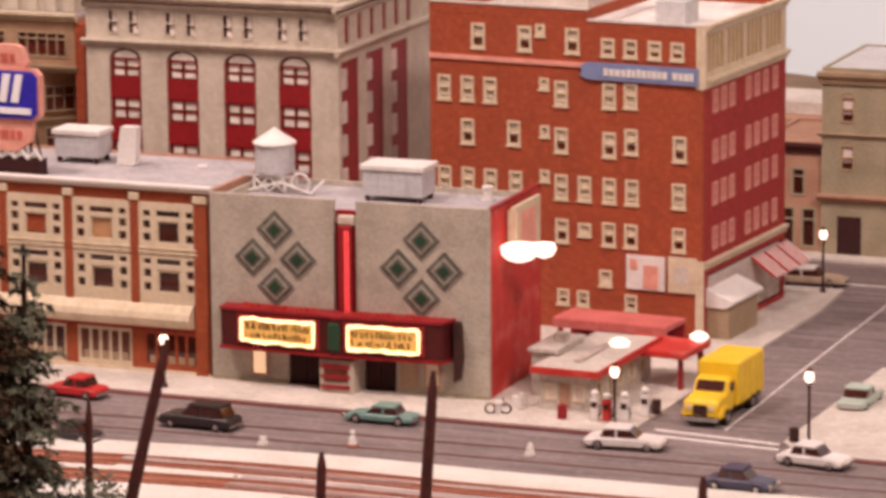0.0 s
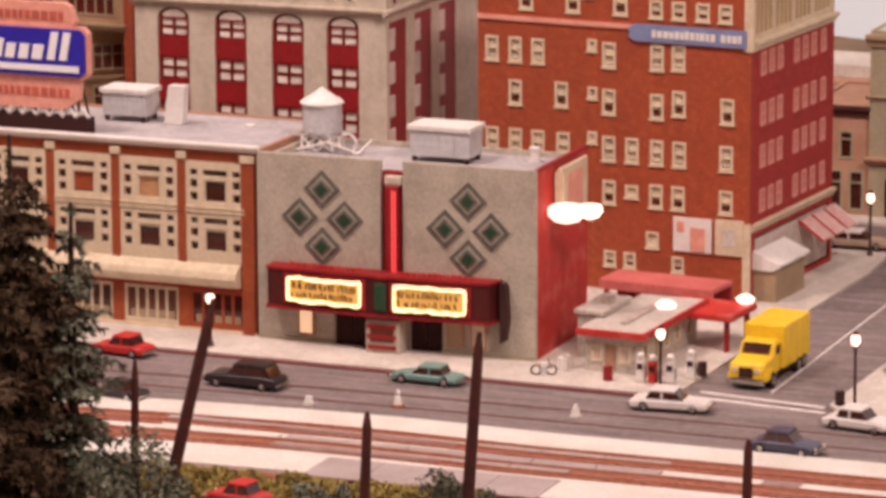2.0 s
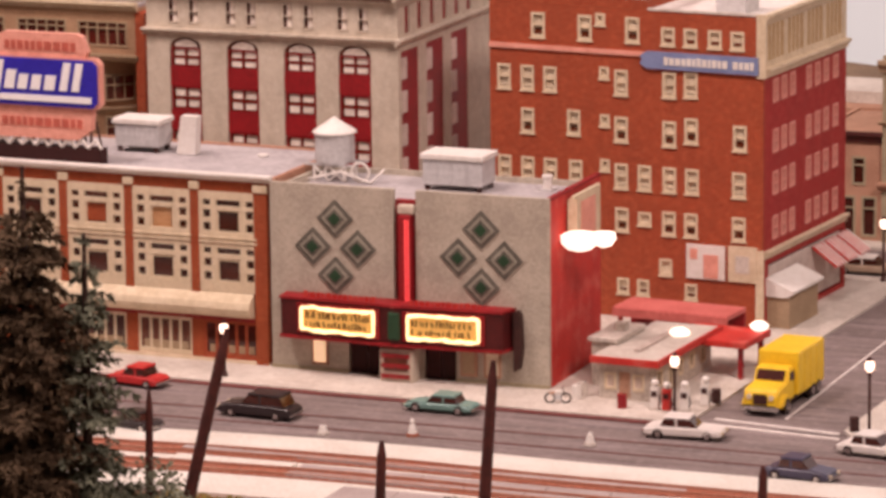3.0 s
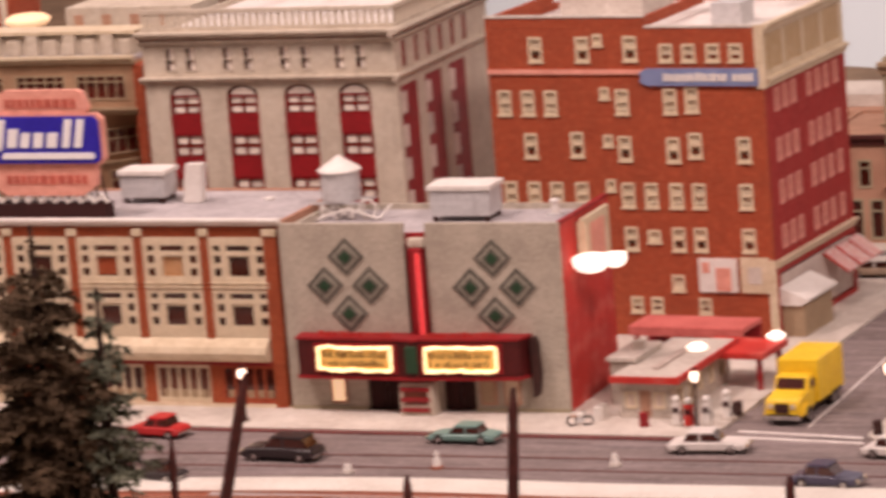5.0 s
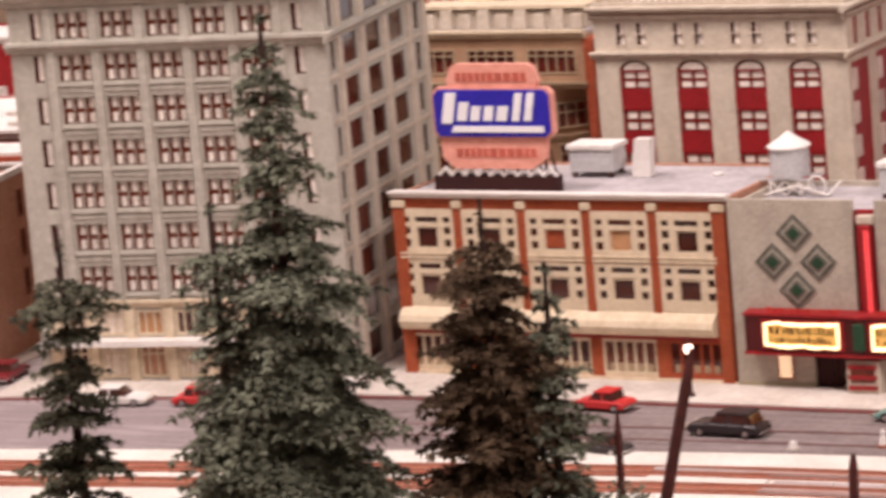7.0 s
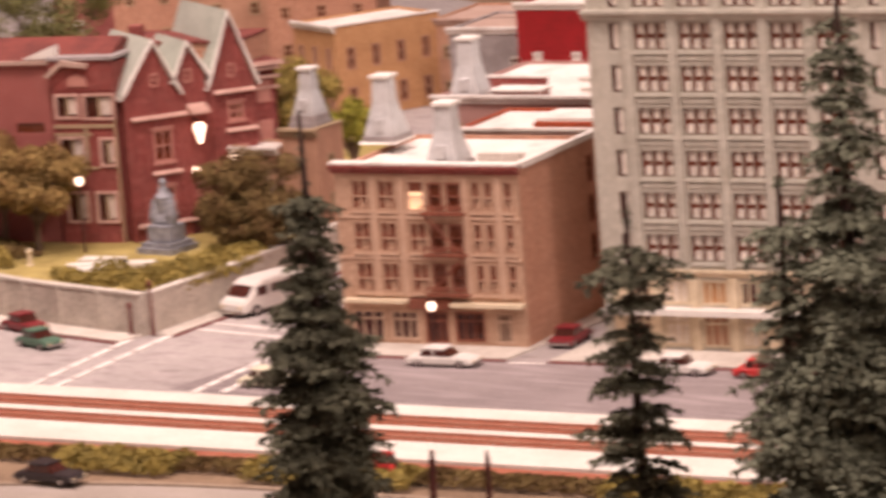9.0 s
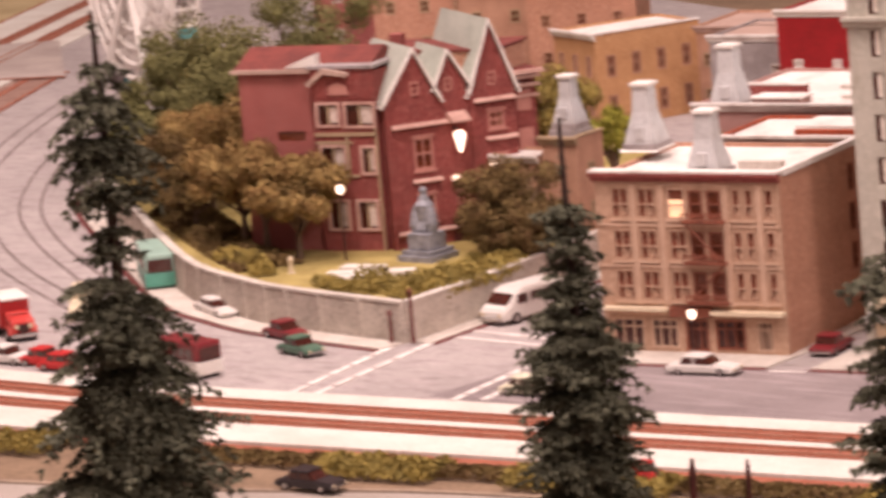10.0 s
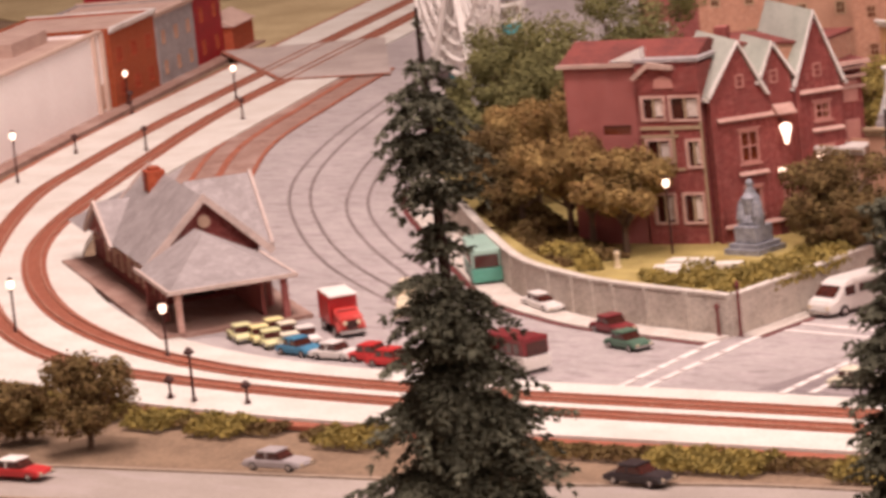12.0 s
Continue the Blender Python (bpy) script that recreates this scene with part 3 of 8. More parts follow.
stripe("road_marking", -872, 2675, -780, 2662, 4)
stripe("road_marking", -876, 2660, -776, 2648, 4)
stripe("road_marking", -880, 3180, -700, 3180, 3)
for y in (2566, 2598):
    bm = bmesh.new()
    ribbon(bm, spline([(-500, y), (-1200, y - 4), (-1540, y - 30)]), -1.6, 1.6, -0.5, 0.3)
    single("tram_rail", bm, M["worn_rail"], at(0, 0), "", "", kind="structure")
# the tram loop beside the station
LOOP = spline([(-2540, 2590), (-2790, 2740), (-3000, 2905), (-3160, 3060), (-3300, 3240), (-3440, 3460), (-3620, 3780)])
LOOP_IN = spline([(-2640, 2700), (-2830, 2835), (-2985, 2965), (-3105, 3100), (-3215, 3250), (-3340, 3460), (-3510, 3780)])
for line in (LOOP, LOOP_IN):
    for s in (-11, 11):
        bm = bmesh.new()
        ribbon(bm, line, s - 1.7, s + 1.7, 0.1, 0.8)
        single("tram_rail", bm, M["asphalt"], at(0, 0), "", "", kind="structure")
bm = bmesh.new()
ribbon(bm, spline([(-2900, 2690), (-3060, 2830), (-3240, 3040), (-3420, 3260), (-3560, 3500), (-3690, 3740)]), -14, 74, -3, 1.3)
single("gravel_strip", bm, M["pink_earth"], at(0, 0), "", "", kind="structure")
# the level crossing beyond the station
flat("crossing", [(-3640, 3700), (-3776, 3640), (-4085, 3833), (-3957, 3920), (-3900, 3960)], 0, 3.4, M["crossing"])

# timber boards across the platform strips, and ribs of the retaining wall
M["crossing_pave"] = surface("mauve_crossing_paving", (0.33, 0.265, 0.25), (0.42, 0.345, 0.33), 0.9, 1200, 30, 0.3)
for x0, x1, y0, y1, z1 in ((-1180, -826, 2470.5, 2477.5, 4.4), (-1086, -826, 2446, 2459, 3.4), (-1086, -880, 2428.5, 2436.5, 4.4), (-1040, -880, 2372, 2418, 2.6)):
    n = max(2, int((x1 - x0) / 40))
    for k in range(n):
        a, c = x0 + (x1 - x0) * k / n, x0 + (x1 - x0) * (k + 1) / n
        flat("crossing_panel", [(a + 0.5, y0), (c - 0.5, y0), (c - 0.5, y1), (a + 0.5, y1)], 1.5, z1, M["crossing_pave"])
flat("crossing_plate", [(-1176, 2444), (-1090, 2446), (-1090, 2459), (-1176, 2457)], 1.5, 4.0, M["platform"])
for x0, x1, y0, y1 in ((-760, -735, 2452, 2464), (-1330, -1300, 2432, 2444)):
    b = thing("crossing_board", at((x0 + x1) / 2, (y0 + y1) / 2, 2.0), "worn grey-brown boards laid across the platform", "crossing boards", "crossing boards")
    n = max(3, int((y1 - y0) / 6))
    for k in range(n):
        part("plank", boxes(((x0 - x1) / 2, (y0 - y1) / 2 + (y1 - y0) * k / n + 0.3, 0, (x1 - x0) / 2, (y0 - y1) / 2 + (y1 - y0) * (k + 1) / n - 0.3, 0.8)), M["worn_board"], b)
dist = 0.0
for p, q in zip(front, front[1:]):
    d = q - p
    dist += d.length
    if dist > 34:
        dist = 0.0
        n = Vector((-d.y, d.x)).normalized()
        o = part("wall_rib", soft_box(-2.4, -0.8, -4, 2.4, 0.8, 34, 0.4), M["wall_stone"], None, "", at(p.x - n.x * 3.8, p.y - n.y * 3.8, 0, math.degrees(math.atan2(d.y, d.x))))
        o["kind"] = "structure"

for x0, y0, x1, y1 in ((-3640, 3700, -3776, 3640), (-3776, 3640, -4085, 3833)):
    stripe("crossing_edge", x0, y0, x1, y1, 7, 3.6, "sleeper")

M["dry_field"] = surface("dry_field", (0.50, 0.39, 0.22), (0.36, 0.27, 0.14), 0.95, 700, 12, 0.4)
flat("field", [(-4060, 3880), (-4330, 3930), (-5400, 4300), (-5400, 5600), (-4800, 5600), (-4420, 4760), (-4240, 4330)], -5.4, -3, M["dry_field"])

# dark maroon strips along the kerbs: the pavement edge's shadow, laid in as colour
for line, a, c in ((front, -35.5, -30.2), (side, -27.5, -22.2)):
    bm = bmesh.new()
    ribbon(bm, line, a, c, -3, 0.9)
    single("gutter", bm, M["gutter"], at(0, 0), "", "", kind="structure")
for pts in ([(-1528, 2648), (-1280, 2658), (-905, 2652)], [(-760, 2638), (-500, 2630)], [(-1800, 2604), (-1556, 2638)], [(-2030, 2564), (-1836, 2598)]):
    bm = bmesh.new()
    for p, q in zip(pts, pts[1:]):
        ribbon(bm, [Vector(p), Vector(q)], -4.5, 4.5, -3, 0.9)
    single("gutter", bm, M["gutter"], at(0, 0), "", "", kind="structure")

for a, c, mt in ((22, 30, "ballast"), (52, 58, "ballast"), (-14, -9, "ballast")):
    bm = bmesh.new()
    ribbon(bm, spline([(-2900, 2690), (-3060, 2830), (-3240, 3040), (-3420, 3260), (-3560, 3500), (-3690, 3740)]), a, c, 0, 1.9)
    single("gravel_band", bm, M[mt], at(0, 0), "", "", kind="structure")
# gravel yard under the stores beyond the tracks
u, n = Vector((-0.4695, 0.8829)), Vector((-0.8829, -0.4695))
p0 = Vector((-3660, 3040))
flat("yard", [tuple(p0 + u * a + n * c) for a, c in ((-200, -26), (1010, -26), (1010, 240), (-200, 240))], -5.4, 0, M["pink_earth"])

flat("road_patch", [(-1560, 2482), (-1560, 2650), (-1836, 2598), (-2030, 2563), (-2040, 2436), (-1940, 2432)], -3, 0.55, M["mid_asphalt"])

# ---- walls and windows ----
CACHE = {}


def window(parent, F, x, z, w, h, trim="ivory", t=1.6, bars=(), rails=(), backs=(("pane", "pane", 0, 0, 1, 1),), name="window", proud=0.7, arch=False):
    """A window in a wall: its frame with glazing bars, and behind it panes, blinds or curtains.
    backs: name, material and the share of the opening that each fills."""
    key = (w, h, trim, t, bars, rails, backs, proud, arch)
    if key not in CACHE:
        xs = [t] + [v for q in bars for v in (q * w - t * 0.3, q * w + t * 0.3)] + [w - t]
        zs = [t] + [v for q in rails for v in (q * h - t * 0.3, q * h + t * 0.3)] + [h - t]
        cells = [(xs[i], zs[k], xs[i + 1], zs[k + 1]) for i in range(0, len(xs), 2) for k in range(0, len(zs), 2)]
        bm = wall_mesh(w, h, cells, 1.2 + proud)
        bmesh.ops.translate(bm, verts=bm.verts, vec=(-w / 2, -proud, 0))
        arc = None
        if arch:
            arc = bmesh.new()
            r = w / 2
            out = [(r * 1.05 * math.cos(math.pi * q / 8), h + r * 0.525 * math.sin(math.pi * q / 8)) for q in range(9)]
            inn = [(r * 0.84 * math.cos(math.pi * q / 8), h + r * 0.42 * math.sin(math.pi * q / 8)) for q in range(8, -1, -1)]
            profile_y(arc, out + inn, -proud, 1.0)
        me = mesh_of("window", bm, M[trim])
        subs = [("arch", mesh_of("arch", arc, M[trim]))] if arch else []
        for i, (n, m, x0, z0, x1, z1) in enumerate(backs):
            b2 = boxes((-w / 2 + x0 * w + 0.3, 1.5 + 0.25 * i, z0 * h + 0.3, -w / 2 + x1 * w - 0.3, 2.0 + 0.25 * i, z1 * h - 0.3))
            if arch and z1 >= 1:
                r = w / 2 * 0.9
                profile_y(b2, [(r * math.cos(math.pi * s / 6), h - 0.4 + r * 0.5 * math.sin(math.pi * s / 6)) for s in range(7)], 1.5, 2.0)
            subs.append((n, mesh_of(n, b2, M[m])))
        CACHE[key] = me, subs
    me, subs = CACHE[key]
    ob = put(name, me, parent, F @ at(x, 0, z))
    for n, s in subs:
        put(n, s, ob)
    return ob


def hole(x, z, w, h):
    return (x - w / 2 + 0.1, z + 0.1, x + w / 2 - 0.1, z + h - 0.1)


def shell(b, w, d, h, front, right=None, left=None, back=None, holes_f=(), holes_r=(), holes_l=(), thick=3.0, roof="roof_grey", roof_z=None, base=0.0):
    """Four walls with their openings and a flat roof between them."""
    mats = [M[front], M[right or front], M[back or right or front], M[left or right or front]]
    part("wall", wall_mesh(w, h, holes_f, thick, base), mats[0], b, m=at(0, 0))
    part("wall", wall_mesh(d - thick, h, [(x0 - thick, z0, x1 - thick, z1) for x0, z0, x1, z1 in holes_r], thick, base), mats[1], b, m=at(w, thick, 0, 90))
    part("wall", wall_mesh(w - thick, h, [], thick, base), mats[2], b, m=at(w - thick, d, 0, 180))
    part("wall", wall_mesh(d - 2 * thick, h, holes_l, thick, base), mats[3], b, m=at(0, d - thick, 0, -90))
    rz = h - 5 if roof_z is None else roof_z
    part("roof", boxes((thick, thick, rz - 2, w - thick, d - thick, rz)), M[roof], b)


def strip(b, name, material, x0, x1, y0, y1, z0, z1, label="", m=None):
    return part(name, boxes((x0, y0, z0, x1, y1, z1)), M[material], b, label, m)


def moulding(b, name, material, x0, x1, z0, z1, out, m=None, label=""):
    """A stepped cornice along x, standing out from the wall's face."""
    h = z1 - z0
    bm = bmesh.new()
    profile_x(bm, [(0.0, z0), (-out * 0.35, z0), (-out * 0.5, z0 + h * 0.4), (-out * 0.85, z0 + h * 0.55), (-out, z0 + h * 0.7), (-out, z1), (0.0, z1)], x0, x1)
    return part(name, bm, M[material], b, label, m)


def text_mesh(body, size, depth, material):
    cu = bpy.data.curves.new("lettering", "FONT")
    cu.body, cu.size, cu.extrude, cu.align_x, cu.align_y = body, size, depth, "CENTER", "CENTER"
    tmp = bpy.data.objects.new("lettering", cu)
    scene.collection.objects.link(tmp)
    dg = bpy.context.evaluated_depsgraph_get()
    me = bpy.data.meshes.new_from_object(tmp.evaluated_get(dg))
    bpy.data.objects.remove(tmp)
    bpy.data.curves.remove(cu)
    me.name = "lettering"
    me.materials.clear()
    me.materials.append(M[material])
    me.transform(Matrix.Rotation(radians(90), 4, "X"))
    me.transform(Matrix.Diagonal((MM, MM, MM, 1)))
    return me

# ---- cinema with the lit marquee ----
def cinema():
    b = thing("cinema", at(-1221, 2714), "grey stucco cinema with diamond ornaments and a lit marquee", "cinema")
    W, D, H = 213.5, 108, 137.5
    doors = [(60, 2, 87, 30), (118, 2, 143, 30)]
    cut = [(96, 36, 113, H + 1)] + doors
    part("wall", wall_mesh(W, H, cut, 4), M["stucco"], b)
    part("wall", wall_mesh(D - 4, H - 1, [], 3), M["red_paint"], b, "plain wall painted bright red", at(W, 4, 0, 90))
    part("wall", wall_mesh(W - 3, H - 6, [], 3), M["stucco"], b, m=at(W - 3, D, 0, 180))
    part("wall", wall_mesh(D - 7, H - 4, [], 3), M["stucco"], b, m=at(0, D - 3, 0, -90))
    part("roof", boxes((3, 4.5, 125, W - 3, D - 3, 127.5)), M["roof_grey"], b, "flat grey felt roof")
    part("parapet_cap", boxes((W - 3.4, 4.2, H - 1, W + 0.6, D, H + 0.8)), M["crimson"], b)
    part("niche", boxes((96, 3.9, 36, 113, 9, H - 7)), M["crimson"], b, "dark red niche behind the neon blade")
    # red neon blade in the niche, with a small cap
    part("neon_blade", soft_box(101, -5, 36, 110.5, 5, 121, 1.2), M["crimson"], b)
    bm = bmesh.new()
    for x in (107.0, 109.2):
        tube(bm, (x, -5.6, 40), (x, -5.6, 118), 0.8, 0.8, 6)
    part("neon_tube", bm, M["neon_red"], b, "glowing red neon tubes")
    part("finial", soft_box(99.5, -2, 121, 112, 4, 128, 1.5), M["cream"], b)
    # diamond ornaments, three plates deep
    def diamond(x, z):
        bm = bmesh.new()
        profile_y(bm, [(x - 14.2, z), (x, z - 14.2), (x + 14.2, z), (x, z + 14.2)], -0.9, 0.0)
        o = part("diamond", bm, M["diamond_grey"], b, "grey-green diamond ornament")
        bm = bmesh.new()
        profile_y(bm, [(x - 10.2, z), (x, z - 10.2), (x + 10.2, z), (x, z + 10.2)], -1.5, -0.9)
        part("inlay", bm, M["diamond_pale"], o)
        bm = bmesh.new()
        profile_y(bm, [(x - 7.4, z), (x, z - 7.4), (x + 7.4, z), (x, z + 7.4)], -2.0, -1.5)
        part("inlay", bm, M["diamond_grey"], o)
        bm = bmesh.new()
        profile_y(bm, [(x - 4.8, z), (x, z - 4.8), (x + 4.8, z), (x, z + 4.8)], -2.6, -2.0)
        part("boss", bm, M["sign_green"], o, "dark green boss")
    for cx, cz in ((51, 114.5), (163, 113.5)):
        for dx, dz in ((0, 0), (-17.4, -21), (17.4, -21), (0, -41.5)):
            diamond(cx + dx, cz + dz)
    # the marquee: a shallow box with two lit letter boards
    bm = bmesh.new()
    prism(bm, [(13, 0), (14, -15), (100, -19), (104, -21), (108, -19), (184, -15), (188, 0)], 31, 57)
    part("marquee", bm, M["marquee_red"], b, "dark crimson marquee box")
    bm = bmesh.new()
    prism(bm, [(12, 0), (13, -16), (100, -20), (104, -22), (108, -20), (184, -16), (189, 0)], 57, 59)
    part("marquee_rim", bm, M["crimson"], b)
    bm = bmesh.new()
    prism(bm, [(12, 0), (13, -16), (100, -20), (104, -22), (108, -20), (184, -16), (189, 0)], 28.6, 31)
    part("marquee_rim", bm, M["crimson"], b)
    for x0, x1, y0, y1 in ((27, 92, -15.9, -18.9), (110, 171, -19.2, -15.9)):
        ang = math.degrees(math.atan2(y1 - y0, x1 - x0))
        L = x1 - x0
        o = part("letter_board", boxes((0, -0.8, 33, L, 0.2, 55)), M["crimson"], b, m=at(x0, y0, 0, ang))
        bm = bmesh.new()
        rng = random.Random(int(x0))
        for z, hgt in ((44.6, 5.0), (38.2, 4.6)):
            x = 7.0
            while x < L - 9:
                w = rng.uniform(0.8, 1.6)
                lean = rng.uniform(-1.2, 1.2)
                h1 = hgt * rng.uniform(0.6, 1.1)
                profile_y(bm, [(x, z), (x + w, z), (x + w + lean, z + h1), (x + lean, z + h1)], -1.6, -1.15)
                x += w + rng.choice((1.0, 1.4, 2.8))
        part("lettering", bm, M["letter_brown"], o, "rows of plain brown letter bars")
        part("light_board", boxes((4, -1.15, 36.4, L - 4, -0.8, 51.6)), M["marquee_light"], o, "glowing amber board")
        bm = bmesh.new()
        around = [(4 + (L - 8) * k / 12, 36.0 + rng.uniform(-0.9, 0.6)) for k in range(13)] + [(L - 4, 44)] + [(L - 4 - (L - 8) * k / 12, 52.0 + rng.uniform(-0.6, 1.1)) for k in range(13)] + [(4, 44)]
        for (xa, za), (xb, zb) in zip(around, around[1:] + around[:1]):
            q = rng.uniform(0.9, 1.6)
            tube(bm, (xa, -1.9, za), (xb, -1.9, zb), q, q, 7)
        part("neon_outline", bm, M["neon_white"], o, "glowing yellow-white scalloped outline")
        bm = bmesh.new()
        x = 4
        while x < L - 6:
            w = rng.uniform(2, 5)
            box(bm, x, 2.0, 59, x + w, 2.6, 59 + rng.uniform(3.2, 4.4))
            x += w + 1.2
        part("crest_lettering", bm, M["red_paint"], o, "small red letter bars on the rim")
    part("marquee_ornament", soft_box(99.5, -23, 34, 108.5, -20, 54, 1.5), M["sign_green"], b)
    bm = bmesh.new()
    profile_y(bm, [(189.4, 14), (193, 16), (195, 30), (194, 54), (192, 58), (189.4, 57)], -8, 0)
    part("marquee_wing", bm, M["iron"], b, "dark iron end wing")
    # entrance: doors, ticket booth, poster cases, canopy post
    for x0, x1 in ((60, 87), (118, 143)):
        m = (x0 + x1) / 2
        # near-black colour carries the shade under the marquee
        part("door", boxes((x0 + 0.4, 3.0, 2.2, m - 0.3, 3.9, 29.5), (m + 0.3, 3.0, 2.2, x1 - 0.4, 3.9, 29.5)), M["dark"], b, "double door coloured near-black for the entrance shade")
    booth = part("ticket_booth", soft_box(90, -16, 0, 116, 0, 26, 2.0), M["cream"], b, "cream ticket booth with a dark window")
    part("booth_window", boxes((94, -16.6, 10, 112, -15.9, 22)), M["pane_brown"], booth)
    for z in (5.0, 12.5, 20.0):
        part("booth_counter", boxes((92, -17.4, z, 114, -16.7, z + 3.0)), M["crimson"], booth)
    for x, m in ((38, "window_light"), (171, "ivory"), (153, "tan")):
        o = part("poster_case", boxes((x - 6.2, -1.8, 7, x + 6.2, 0, 27)), M["brown_stone"], b)
        part("poster", boxes((x - 4.6, -2.3, 9, x + 4.6, -1.8, 25)), M[m], o, "plain pale poster")
    for x0, x1 in ((0, 60), (87, 90), (143, W)):
        part("plinth", boxes((x0, -1.2, 0, x1, 0, 4.5)), M["olive_stone"], b)
    # white-lit projecting sign on the red side
    s = part("side_sign", soft_box(W + 3, 36, 96, W + 6, 92, 134, 0.8), M["ivory"], b, "lit picture sign on the red side wall")
    part("sign_picture", boxes((W + 1.4, 35.2, 98, W + 8.6, 36, 132)), M["ivory"], s)
    part("sign_picture", boxes((W + 6.0, 50, 102, W + 6.5, 80, 128)), M["sign_pink"], s)
    bm = bmesh.new()
    lathe(bm, [(2, 0), (9, 2), (13, 6), (13.5, 11), (10, 13)], 14)
    part("lit_bowl", bm, M["bowl_white"], s, "glowing white bowl-shaped lamp", at(W + 15, 22, 98))
    bm = bmesh.new()
    lathe(bm, [(2, 0), (6, 1.5), (9, 6), (8, 10)], 12)
    part("lit_bowl", bm, M["bowl_white"], s, "glowing white bowl-shaped lamp", at(W + 31, 28, 101))
    part("bracket", boxes((W, 22, 103, W + 28, 24, 105)), M["iron"], s)
    return b


M["marquee_red"] = surface("dark_marquee_enamel", (0.085, 0.008, 0.008), (0.055, 0.006, 0.006), 0.5, 900, 60, 0.05)
M["diamond_pale"] = surface("olive_grey_tile", (0.34, 0.315, 0.255), (0.26, 0.24, 0.19), 0.7, 900, 90, 0.2)
M["sign_green"] = surface("dark_green_enamel", (0.02, 0.062, 0.028), None, 0.6, 900, 60, 0.1)
cinema()


# ---- things on the flat roofs ----
def water_tank(x, y, z):
    b = thing("water_tank", at(x, y, z) @ Matrix.Scale(0.86, 4), "white round roof water tank with a cone lid", "water tank")
    bm = bmesh.new()
    lathe(bm, [(16.5, 8), (17, 10), (16.8, 33), (17.2, 34)], 18)
    part("tank", bm, M["zinc"], b)
    bm = bmesh.new()
    lathe(bm, [(19.0, 33.5), (18.6, 35), (9, 41), (2, 46), (1, 46.8)], 18)
    part("lid", bm, M["white"], b, "white cone lid")
    for dx, dy in ((-14, -12), (14, -12), (14, 12), (-14, 12)):
        part("leg", boxes((dx - 1.2, dy - 1.2, -7, dx + 1.2, dy + 1.2, 8)), M["white"], b)
    for x0, x1 in ((-14, 0), (0, 14)):
        bm = bmesh.new()
        tube(bm, (x0, -13.4, -6.5), (x1, -13.4, 6), 0.9)
        part("cross_brace", bm, M["white"], b)
        bm = bmesh.new()
        tube(bm, (x1, -13.4, -6.5), (x0, -13.4, 6), 0.9)
        part("cross_brace", bm, M["white"], b)
    for y0 in (-13, 12):
        part("beam", boxes((-24, y0 - 1, 6.4, 26, y0 + 1, 8.2)), M["zinc"], b)
    bm = bmesh.new()
    for k in range(16):
        a0, a1 = 2 * math.pi * k / 16, 2 * math.pi * (k + 1) / 16
        tube(bm, (30 + 8 * math.cos(a0), -16, 3 + 8 * math.sin(a0)), (30 + 8 * math.cos(a1), -16, 3 + 8 * math.sin(a1)), 1.3, 1.3, 6)
    part("pipe_loop", bm, M["white"], b, "white bent pipe loop")
    bm = bmesh.new()
    tube(bm, (-22, -18, -6.5), (12, -18, 3), 1.1)
    tube(bm, (12, -18, 3), (40, -18, -5), 1.1)
    tube(bm, (40, -18, -5), (46, -2, 4), 1.0)
    part("brace", bm, M["white"], b)
    return b


water_tank(-1203, 2792, 133.6)


def roof_unit(x, y, z, w, d, h, label):
    b = thing("roof_ventilator", at(x, y, z), label, "roof ventilator", "ventilators on the roofs")
    for px in (3, w - 3):
        for py in (3, d - 3):
            part("foot", boxes((px - 1.5, py - 1.5, 0, px + 1.5, py + 1.5, 4)), M["iron"], b)
    part("casing", soft_box(0, 0, 4, w, d, h - 3, 1.0), M["zinc"], b)
    part("hood", soft_box(-1.6, -1.6, h - 4, w + 1.6, d + 1.6, h, 0.8), M["white"], b, "white overhanging hood")
    for k in range(3):
        part("seam", boxes((w * (k + 1) / 4 - 0.5, -0.6, 5, w * (k + 1) / 4 + 0.5, 0, h - 5)), M["zinc"], b)
    return b


roof_unit(-1126, 2772, 127.5, 46, 28, 27, "grey sheet-metal roof ventilator with white hood on feet")
roof_unit(-1385, 2798, 137, 36, 24, 25, "grey sheet-metal box ventilator beside the drugstore sign")
b = thing("roof_hatch", at(-1335, 2800, 137), "white leaning roof hatch panel", "roof hatch")
bm = bmesh.new()
profile_y(bm, [(0, 0), (15, 0), (17, 29), (4, 29)], 0, 9)
part("panel", bm, M["white"], b)
part("prop", boxes((6, 9, 0, 9, 14, 20)), M["zinc"], b)
for x, y in ((-1040, 2800), (-1270, 2812)):
    b = thing("vent_pipe", at(x, y, 127.5), "small pale vent pipe on the flat roof", "vent pipe", "vent pipes")
    bm = bmesh.new()
    lathe(bm, [(3.2, 0), (3.2, 9), (4.2, 9.5), (4.0, 11)], 10)
    part("pipe", bm, M["white"], b)
    part("flashing", boxes((-5, -5, 0, 5, 5, 1)), M["zinc"], b)

